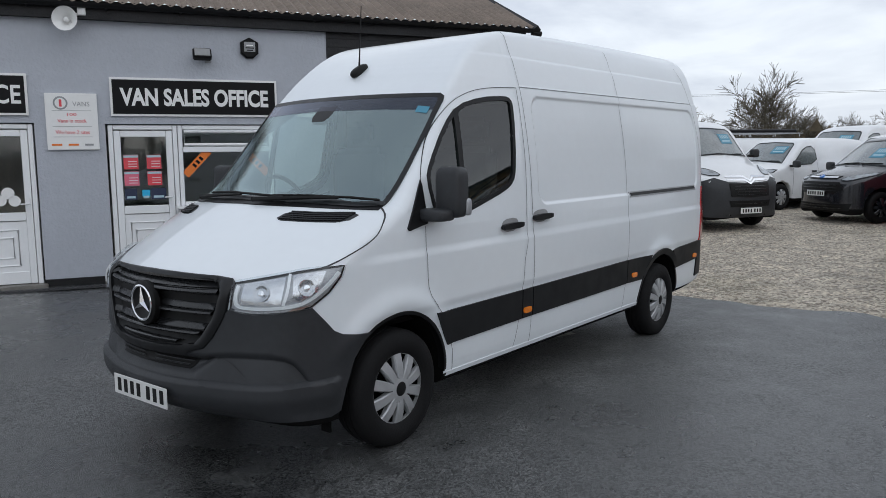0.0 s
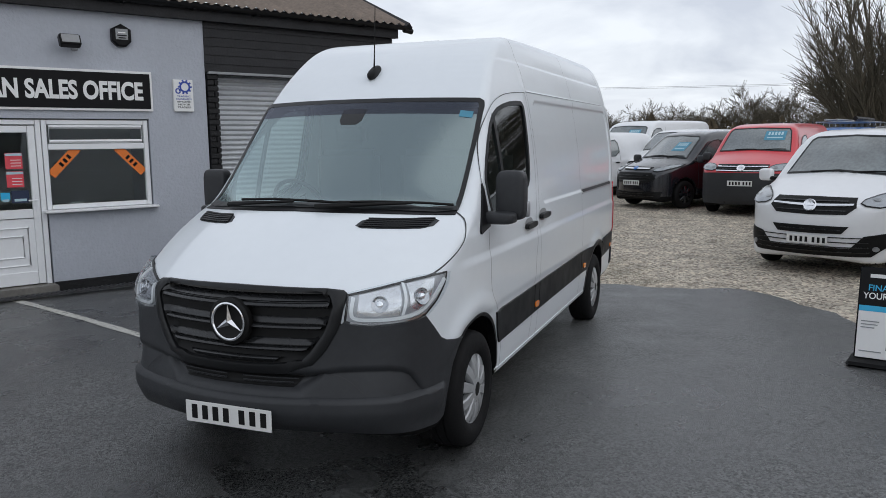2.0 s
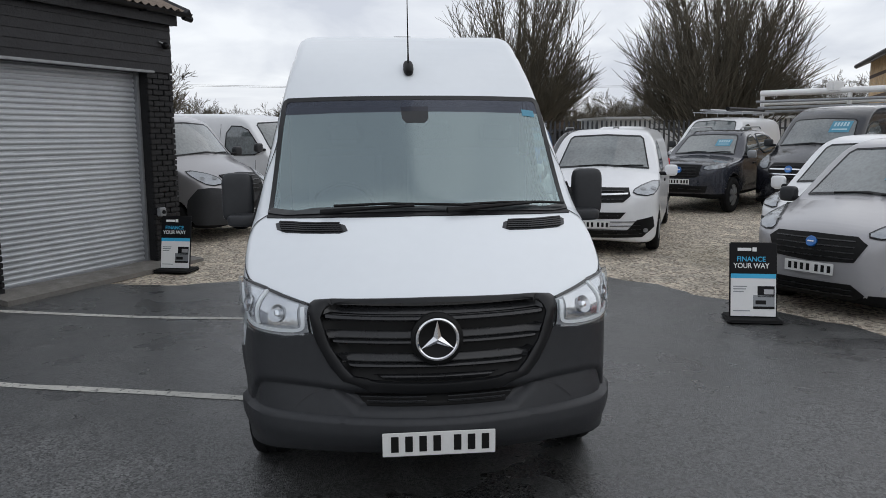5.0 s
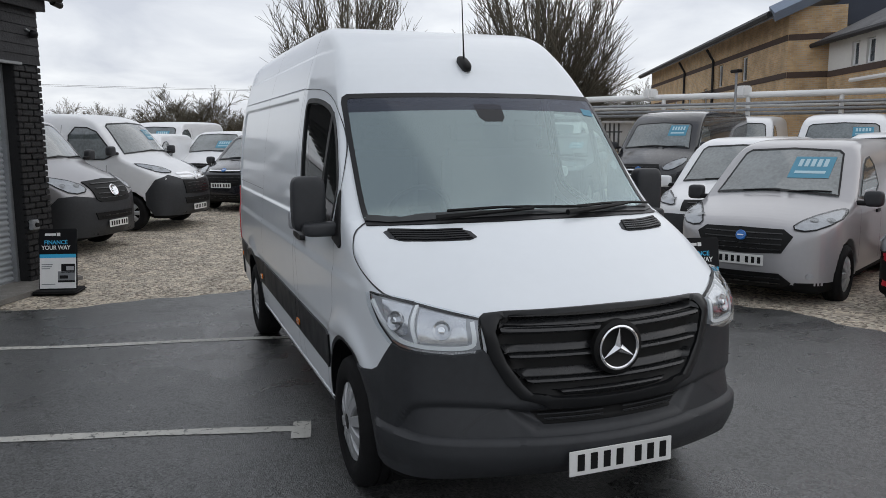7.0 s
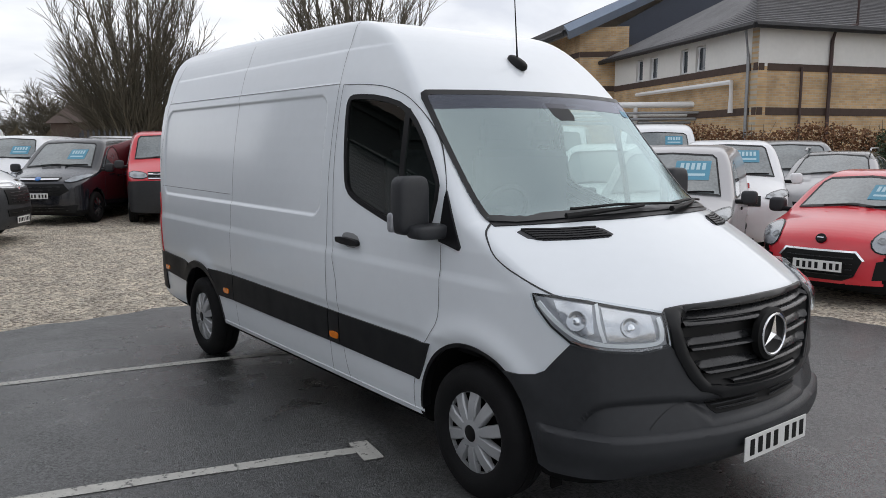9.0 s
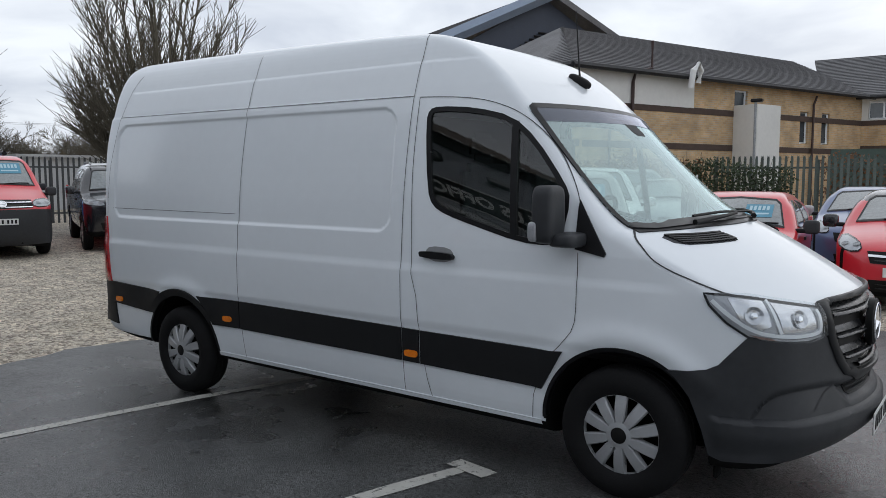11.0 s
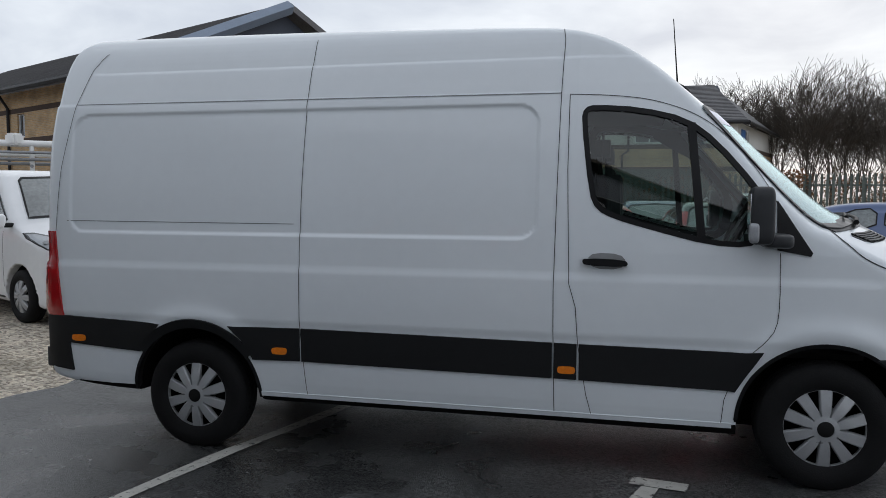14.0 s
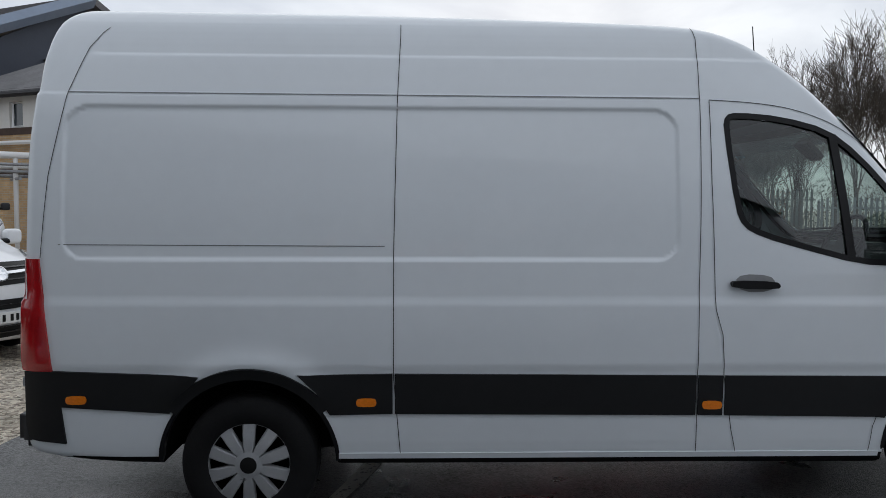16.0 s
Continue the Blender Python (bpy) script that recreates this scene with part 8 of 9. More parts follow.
def grow(seed, height, limbs, spread, levels, trunk_r, trunk_h, fine, up=0.5, dens=1.0):
    """A bare tree: a short trunk, limbs that rise from it and fork again and again. Gives thick wood and twigs."""
    rnd = random.Random(seed)
    wood, twig = ([], []), ([], [])
    limb(*wood, [(0, 0, -0.3), (0.03, 0.02, trunk_h * 0.5), (0, 0, trunk_h)], [trunk_r * 1.25, trunk_r, trunk_r * 0.9], 9)

    def branch(p, d, length, r, lev):
        pts, rr = [p], [r]
        q, e = p.copy(), d.copy()
        k = 4 if lev < 2 else 3
        for i in range(k):
            e = (e + Vector((rnd.gauss(0, 0.10), rnd.gauss(0, 0.10), up * 0.16 + rnd.gauss(0, 0.05)))).normalized()
            q = q + e * (length / k)
            pts.append(q.copy())
            rr.append(max(r * (1 - 0.72 * (i + 1) / k), fine))
        limb(*(wood if r > 0.05 else twig), pts, rr, 6 if r > 0.05 else 3)
        if lev >= levels:
            return
        m = int(rnd.choice((3, 4, 4, 5)) * dens) + (1 if lev == 0 else 0)
        for j in range(m):
            t = rnd.uniform(0.25, 1.0)
            i = min(int(t * k), k - 1)
            a = pts[i].lerp(pts[i + 1], t * k - i)
            b = (pts[i + 1] - pts[i]).normalized()
            s = Vector((rnd.gauss(0, 1), rnd.gauss(0, 1), rnd.gauss(0, 0.5)))
            s = (s - b * s.dot(b)).normalized()
            branch(a, (b + s * rnd.uniform(0.30, 0.75)).normalized(), length * rnd.uniform(0.42, 0.66), max(rr[i] * 0.55, fine), lev + 1)

    for k in range(limbs):
        a = k * 2.399 + rnd.uniform(-0.3, 0.3)
        lean = spread * (k + 0.6) / limbs
        d = Vector((math.cos(a) * math.sin(lean), math.sin(a) * math.sin(lean), math.cos(lean)))
        z = trunk_h * rnd.uniform(0.55, 1.0)
        branch(Vector((0, 0, z)), d, (height - z) * rnd.uniform(0.62, 0.80) * (1 - 0.18 * lean), trunk_r * rnd.uniform(0.22, 0.38), 0)
    return wood, twig


def vase(seed, height, stems, wide):
    """A pollard grown out: many straight stems fan up from a broad low stool to a rounded crown, each set with fine twigs that rise close to it."""
    rnd = random.Random(seed)
    wood, twig = ([], []), ([], [])
    limb(*wood, [(0, 0, -0.3), (0.03, 0.02, 0.8), (0, 0, 1.7)], [0.95, 0.80, 0.70], 10)
    mid, half = 0.46 * height, 0.54 * height
    for k in range(stems):
        a = k * 2.399 + rnd.uniform(-0.3, 0.3)
        f = math.sqrt((k + 0.5) / stems)
        lean = 0.72 * f ** 1.1 + rnd.uniform(-0.04, 0.04)
        d = Vector((math.cos(a) * math.sin(lean), math.sin(a) * math.sin(lean), math.cos(lean)))
        p = Vector((0.95 * f * math.cos(a), 0.95 * f * math.sin(a), rnd.uniform(0.9, 1.7)))
        # the stem ends near the crown's rounded outline
        length = 0.5
        while length < height and math.hypot((p + d * length).xy.length / wide, ((p + d * length).z - mid) / half) < 0.90:
            length += 0.1
        length *= rnd.uniform(0.76, 1.0)
        r0 = (0.125 - 0.075 * f) * rnd.uniform(0.6, 1.25)
        pts, rr, e, q, n = [p], [r0], d.copy(), p.copy(), 8
        for i in range(n):
            e = (e + Vector((rnd.gauss(0, 0.045), rnd.gauss(0, 0.045), rnd.gauss(0.015, 0.02)))).normalized()
            q = q + e * length / n
            pts.append(q.copy())
            rr.append(max(r0 * (1 - 0.90 * (i + 1) / n), 0.012))
        limb(*wood, pts, rr, 5)
        for j in range(22):
            t = 0.10 + 0.89 * rnd.random() ** 0.8
            i = min(int(t * n), n - 1)
            s = pts[i].lerp(pts[i + 1], t * n - i)
            b = (pts[i + 1] - pts[i]).normalized()
            o = Vector((rnd.gauss(0, 1), rnd.gauss(0, 1), rnd.gauss(0, 0.4)))
            o = (o - b * o.dot(b)).normalized()
            w = (b + o * rnd.uniform(0.25, 0.60)).normalized()
            l2 = rnd.uniform(0.9, 2.5) * (1.1 - 0.55 * t)
            m1 = s + w * l2 * 0.5
            w2 = (w + Vector((rnd.gauss(0, 0.15), rnd.gauss(0, 0.15), 0.12))).normalized()
            m2 = m1 + w2 * l2 * 0.5
            limb(*twig, [s, m1, m2], [0.024, 0.015, 0.007], 3)
            for _ in range(4):
                f2 = rnd.uniform(0.2, 1.0)
                s2 = s.lerp(m1, f2 * 2) if f2 < 0.5 else m1.lerp(m2, f2 * 2 - 1)
                o = Vector((rnd.gauss(0, 1), rnd.gauss(0, 1), rnd.gauss(0.2, 0.5))).normalized()
                w3 = (w2 + o * 0.5).normalized()
                limb(*twig, [s2, s2 + w3 * rnd.uniform(0.4, 1.1)], [0.014, 0.006], 3)
    return wood, twig


def tree_thing(name, label, wood, twig, m, bark=BARK, fine=TWIG):
    t = empty(name, m, label, "tree", "trees")
    part("trunk", wood, bark, t, "dark bare trunk and limbs")
    tagged(part("crown", twig, fine, t, "dense bare winter twigs"), kind="stuff")
    return t


def build_trees():
    a = tree_thing("tree", "broad many-stemmed bare tree with dense upright twigs", *vase(3, 13.5, 72, 3.6), pose(-34.5, 7.6, 0.0))
    copy_thing(a, pose(-26.2, 13.9, 0.0, 0, 0, 130))
    b = tree_thing("tree", "slender bare tree with fine upright twigs", *grow(11, 12.0, 10, 0.46, 3, 0.19, 3.2, 0.013, 0.20, 1.3), pose(12.0, 48, 0, 0, 0, 0), BIRCH, BIRCH)
    b.scale = (0.62, 0.62, 0.58)
    c = tree_thing("tree", "bare hedgerow tree with a rounded crown", *grow(21, 8.5, 15, 1.05, 3, 0.24, 2.0, 0.022, 0.05, 1.3), pose(-92, -24, 0, 0, 0, 0))
    rnd = random.Random(8)
    for k in range(24):
        x, y = 3.6 + 1.05 * k + rnd.uniform(-0.4, 0.4), 46.5 - 0.3 * k + rnd.uniform(-3, 4)
        h = float(np.interp(x, (3, 8, 12, 14, 18, 20, 22, 25, 29), (0.56, 0.68, 0.68, 0.60, 0.57, 0.66, 0.90, 0.95, 0.88))) * rnd.uniform(0.86, 1.04)
        w = h * (0.8 if h > 0.8 else 1.12)
        copy_thing(b, pose(x, y, 0, 0, 0, rnd.uniform(0, 360))).scale = (w, w, h)
    # the hedgerow across the field behind the yard
    for k in range(58):
        ang = math.radians(203 - 1.15 * k + rnd.uniform(-0.4, 0.4))
        r = rnd.uniform(82, 118)
        s = rnd.uniform(0.42, 0.78) * (0.8 if k < 20 else 1.0)
        copy_thing(c, pose(3 + r * math.cos(ang), r * math.sin(ang), 0.2, 0, 0, rnd.uniform(0, 360))).scale = (s * 1.15, s * 1.15, s)
    for k in range(5):
        ang = math.radians(171 - 2.6 * k)
        r = rnd.uniform(44, 60)
        s = rnd.uniform(0.25, 0.45)
        copy_thing(c, pose(r * math.cos(ang), r * math.sin(ang), 0.2, 0, 0, rnd.uniform(0, 360))).scale = (s, s, s)
    # scrub at the field's edge: a long bank of small clumps
    vs, fs = [], []
    for k in range(5200):
        ang = math.radians(206 - 70 * rnd.random())
        r = rnd.uniform(74, 92)
        x, y, z = 3 + r * math.cos(ang), r * math.sin(ang), abs(rnd.gauss(0.8, 0.9))
        w = rnd.uniform(0.25, 0.7)
        o = len(vs)
        for i in range(3):
            q = rnd.uniform(0, math.tau)
            vs += [(x + w * math.cos(q), y + w * math.sin(q), z - w * 0.5), (x - w * math.cos(q), y - w * math.sin(q), z - w * 0.4), (x + rnd.uniform(-0.3, 0.3), y, z + w * rnd.uniform(0.6, 1.3))]
            fs.append((o + 3 * i, o + 3 * i + 1, o + 3 * i + 2))
    tagged(part("hedgerow", (vs, fs), SCRUB, smooth=False), "low tangled brown hedgerow across the field", "hedge", kind="stuff")


def hedge(x0, y0, x1, y1, h, n, seed, material, label, thick=0.7):
    rnd = random.Random(seed)
    vs, fs = [], []
    L = math.hypot(x1 - x0, y1 - y0)
    ux, uy = (x1 - x0) / L, (y1 - y0) / L
    for k in range(n):
        t, z = rnd.uniform(0, L), rnd.uniform(0.1, h) ** 1.0
        w = rnd.gauss(0, thick * 0.33)
        if z > h - 0.25 * rnd.random():
            continue
        p = Vector((x0 + ux * t - uy * w, y0 + uy * t + ux * w, z + 0.12 * math.sin(t * 2.1)))
        a = Vector((rnd.gauss(0, 1), rnd.gauss(0, 1), rnd.gauss(0, 1))).normalized() * rnd.uniform(0.03, 0.055)
        b = Vector((rnd.gauss(0, 1), rnd.gauss(0, 1), rnd.gauss(0, 1))).cross(a).normalized() * 0.03
        o = len(vs)
        vs += [p - a, p + b, p + a, p - b]
        fs.append((o, o + 1, o + 2, o + 3))
    ob = empty("hedge", Matrix.Identity(4), label, "hedge")
    tagged(part("foliage", (vs, fs), material, ob, smooth=False), kind="stuff")
    sv, sf = [], []
    for k in range(int(L * 16)):
        t = rnd.uniform(0, L)
        x, y = x0 + ux * t, y0 + uy * t
        limb(sv, sf, [(x, y, 0), (x + rnd.gauss(0, 0.1), y + rnd.gauss(0, 0.1), h * 0.5), (x + rnd.gauss(0, 0.25), y + rnd.gauss(0, 0.25), h * rnd.uniform(0.75, 1.05))], [0.02, 0.012, 0.005], 3)
    tagged(part("stem_tangle", (sv, sf), TWIG, ob), kind="stuff")


def palisade(name, label, x0, y0, x1, y1, h, material, zbase=0.0, pitch=0.155):
    f = empty(name, Matrix.Identity(4), label, "fence")
    L = math.hypot(x1 - x0, y1 - y0)
    ang = math.degrees(math.atan2(y1 - y0, x1 - x0))
    n = int(L / pitch)
    w, t = 0.036, 0.010
    pv = [(-w, -t, 0), (-w * 0.5, t, 0), (w * 0.5, t, 0), (w, -t, 0), (-w, -t, h - 0.10), (-w * 0.5, t, h - 0.10), (w * 0.5, t, h - 0.10), (w, -t, h - 0.10), (-w * 0.55, 0, h), (0, t * 0.5, h - 0.045), (w * 0.55, 0, h)]
    pf = [(0, 1, 5, 4), (1, 2, 6, 5), (2, 3, 7, 6), (4, 5, 8), (5, 9, 8), (5, 6, 9), (6, 10, 9), (6, 7, 10), (3, 0, 4, 7)]
    me = bpy.data.meshes.new("pale")
    me.from_pydata(pv, [], pf)
    me.materials.append(material)
    if n > 290:
        n = 290
    for k in range(n):
        o = new("pale", me)
        o.parent = f
        u = (k + 0.5) * pitch
        o.matrix_basis = pose(x0 + u * math.cos(radians(ang)), y0 + u * math.sin(radians(ang)), zbase, 0, 0, ang)
    for z in (0.35, h - 0.35):
        part("rail", boxes([(L / 2, 0.04, z, L, 0.04, 0.05)], 0.004), material, f, smooth=False, at=pose(x0, y0, zbase, 0, 0, ang))
    for k in range(int(L / 2.75) + 1):
        part("post", boxes([(k * 2.75, 0.07, h * 0.47, 0.07, 0.06, h * 0.94)], 0.005), material, f, smooth=False, at=pose(x0, y0, zbase, 0, 0, ang))


def brick_mat():
    """Buff stock bricks with pale joints, in the wall's own x and z."""
    m = bpy.data.materials.new("buff_brick")
    m.use_nodes = True
    nt = m.node_tree
    b = nt.nodes["Principled BSDF"]
    tc = nt.nodes.new("ShaderNodeTexCoord")
    sp = nt.nodes.new("ShaderNodeSeparateXYZ")
    cb = nt.nodes.new("ShaderNodeCombineXYZ")
    nt.links.new(tc.outputs["Object"], sp.inputs[0])
    nt.links.new(sp.outputs["X"], cb.inputs[0])
    nt.links.new(sp.outputs["Z"], cb.inputs[1])
    br = nt.nodes.new("ShaderNodeTexBrick")
    br.inputs["Scale"].default_value = 1.0
    br.inputs["Brick Width"].default_value = 0.225
    br.inputs["Row Height"].default_value = 0.075
    br.inputs["Mortar Size"].default_value = 0.008
    br.inputs["Color1"].default_value = (0.60, 0.41, 0.22, 1)
    br.inputs["Color2"].default_value = (0.48, 0.31, 0.16, 1)
    br.inputs["Mortar"].default_value = (0.46, 0.41, 0.33, 1)
    nt.links.new(cb.outputs[0], br.inputs["Vector"])
    n = nt.nodes.new("ShaderNodeTexNoise")
    n.inputs["Scale"].default_value = 1.3
    n.inputs["Detail"].default_value = 7
    nt.links.new(tc.outputs["Object"], n.inputs["Vector"])
    mr = nt.nodes.new("ShaderNodeMapRange")
    mr.inputs["From Min"].default_value = 0.3
    mr.inputs["From Max"].default_value = 0.7
    mr.inputs["To Min"].default_value = 0.75
    mr.inputs["To Max"].default_value = 1.2
    nt.links.new(n.outputs["Fac"], mr.inputs["Value"])
    sc = nt.nodes.new("ShaderNodeVectorMath"); sc.operation = 'SCALE'
    nt.links.new(br.outputs["Color"], sc.inputs[0])
    nt.links.new(mr.outputs[0], sc.inputs["Scale"])
    nt.links.new(sc.outputs[0], b.inputs["Base Color"])
    b.inputs["Roughness"].default_value = 0.9
    bp = nt.nodes.new("ShaderNodeBump")
    bp.inputs["Strength"].default_value = 0.5
    bp.inputs["Distance"].default_value = 0.01
    nt.links.new(br.outputs["Fac"], bp.inputs["Height"])
    bp.invert = True
    nt.links.new(bp.outputs[0], b.inputs["Normal"])
    return m


BRICK = brick_mat()
BAND = mat("dark_brick_band", (0.075, 0.050, 0.040), 0.9, var=0.25, scale=6)
STUCCO = mat("white_stucco", (0.70, 0.69, 0.66), 0.9, var=0.06, scale=0.8)
SLATE = mat("slate_roof", (0.15, 0.148, 0.152), 0.75, var=0.30, scale=1.2, bump=0.5, bscale=14)
DUSK = mat("slate_blue_fascia", (0.045, 0.055, 0.08), 0.6, var=0.1, scale=2)
PALEBLUE = mat("pale_blue_fascia", (0.22, 0.27, 0.35), 0.6, var=0.1, scale=2)
PIPE = mat("rust_pipe", (0.06, 0.035, 0.032), 0.6, var=0.2, scale=5)
GREENF = mat("green_grey_paint", (0.085, 0.105, 0.095), 0.6, var=0.3, scale=3, obj=True)
FARGLASS = mat("far_window_glass", (0.05, 0.06, 0.07), 0.06, spec=0.8, var=0.4, scale=0.6)
DARKF = mat("dark_steel_fence", (0.06, 0.062, 0.065), 0.6, metal=0.3, var=0.2, scale=6)
SHEDM = mat("grey_sheet_cladding", (0.576, 0.592, 0.608), 0.7, var=0.08, scale=0.6)


def wing_wall(bld, a, b, z1, upper, windows, bands, holes=()):
    """One wall from a to b (seen with a on the left): brick below, brick or stucco above, dark bands, windows as frames with panes."""
    L = math.hypot(b[0] - a[0], b[1] - a[1])
    ang = math.degrees(math.atan2(b[1] - a[1], b[0] - a[0]))
    m = pose(a[0], a[1], 0, 0, 0, ang)
    # openings cut through the wall
    xs = sorted({0, L, *[w[0] for w in windows], *[w[1] for w in windows]})
    zs = sorted({-0.2, z1, 4.0, *[w[2] for w in windows], *[w[3] for w in windows]})
    solid = lambda i, k: 0 <= i < len(xs) - 1 and 0 <= k < len(zs) - 1 and not any(w[0] < (xs[i] + xs[i + 1]) / 2 < w[1] and w[2] < (zs[k] + zs[k + 1]) / 2 < w[3] for w in windows)
    tall = lambda k: 0 <= k < len(zs) - 1 and zs[k] > 3.99 and upper is not BRICK
    for is_tall, nm, mt, lab in ((False, "wall", BRICK, "buff brick wall"), (True, "upper_wall", upper, "white rendered upper wall")):
        ids, vs, fs = {}, [], []
        def at(i, k, y):
            if (i, k, y) not in ids:
                ids[(i, k, y)] = len(vs)
                vs.append((xs[i], 0.3 * y, zs[k]))
            return ids[(i, k, y)]
        own = lambda i, k: solid(i, k) and tall(k) == is_tall
        for i in range(len(xs) - 1):
            for k in range(len(zs) - 1):
                if not own(i, k):
                    continue
                for y in (0, 1):
                    q = (at(i, k, y), at(i + 1, k, y), at(i + 1, k + 1, y), at(i, k + 1, y))
                    fs.append(q if y == 0 else q[::-1])
                for di, dk, e in ((-1, 0, ((i, k), (i, k + 1))), (1, 0, ((i + 1, k + 1), (i + 1, k))), (0, -1, ((i + 1, k), (i, k))), (0, 1, ((i, k + 1), (i + 1, k + 1)))):
                    if not own(i + di, k + dk):
                        (p, q) = e
                        fs.append((at(*p, 0), at(*q, 0), at(*q, 1), at(*p, 1)))
        if fs:
            part(nm, (vs, fs), mt, bld, lab, smooth=False, at=m)
    for z in bands:
        part("brick_band", box(L / 2, -0.006, z, L - 0.02, 0.03, 0.22), BAND, bld, smooth=False, at=m)
    for x0, x1, q0, q1 in windows:
        w = part("window", tube([(x0 + 0.04, 0.10, q0 + 0.04), (x1 - 0.04, 0.10, q0 + 0.04), (x1 - 0.04, 0.10, q1 - 0.04), (x0 + 0.04, 0.10, q1 - 0.04)], 0.05, 4, True), UPVC, bld, "white window frame", smooth=False, at=m)
        part("pane", box((x0 + x1) / 2, 0.14, (q0 + q1) / 2, x1 - x0 - 0.06, 0.02, q1 - q0 - 0.06), FARGLASS, w, smooth=False)
        k = max(1, round((x1 - x0) / 0.75))
        for i in range(1, k):
            part("mullion", box(x0 + (x1 - x0) * i / k, 0.11, (q0 + q1) / 2, 0.07, 0.05, q1 - q0 - 0.06), UPVC, w, smooth=False)
    return m, L


def roof_poly(bld, verts, faces, material=None, thick=0.12):
    vs = list(verts) + [(x, y, z - thick) for x, y, z in verts]
    n = len(verts)
    fs = [tuple(f) for f in faces] + [tuple(i + n for i in reversed(f)) for f in faces]
    edge = {}
    for f in faces:
        for i in range(len(f)):
            e = (f[i], f[(i + 1) % len(f)])
            edge[e] = 1
    for (i, j) in edge:
        if (j, i) not in edge:
            fs.append((j, i, i + n, j + n))
    return part("roof", (vs, fs), material or SLATE, bld, "dark slate roof", smooth=False)


def course_lines(bld, a, b, c, d, rows):
    """Slate courses: thin lapped strips laid over a roof plane a-b (eave) to d-c (ridge)."""
    vs, fs = [], []
    for k in range(rows):
        t = (k + 0.5) / rows
        p, q = Vector(a).lerp(Vector(d), t), Vector(b).lerp(Vector(c), t)
        up = (Vector(d) - Vector(a)).normalized()
        nrm = (q - p).cross(up).normalized()
        if nrm.z < 0:
            nrm = -nrm
        o = len(vs)
        w = (Vector(d) - Vector(a)).length / rows * 0.55
        vs += [p + nrm * 0.03, q + nrm * 0.03, q + up * w + nrm * 0.008, p + up * w + nrm * 0.008, p - nrm * 0.02, q - nrm * 0.02]
        fs += [(o, o + 1, o + 2, o + 3), (o + 4, o + 5, o + 1, o)]
    tagged(part("slate_course", (vs, fs), SLATE, bld, smooth=False), kind="stuff")


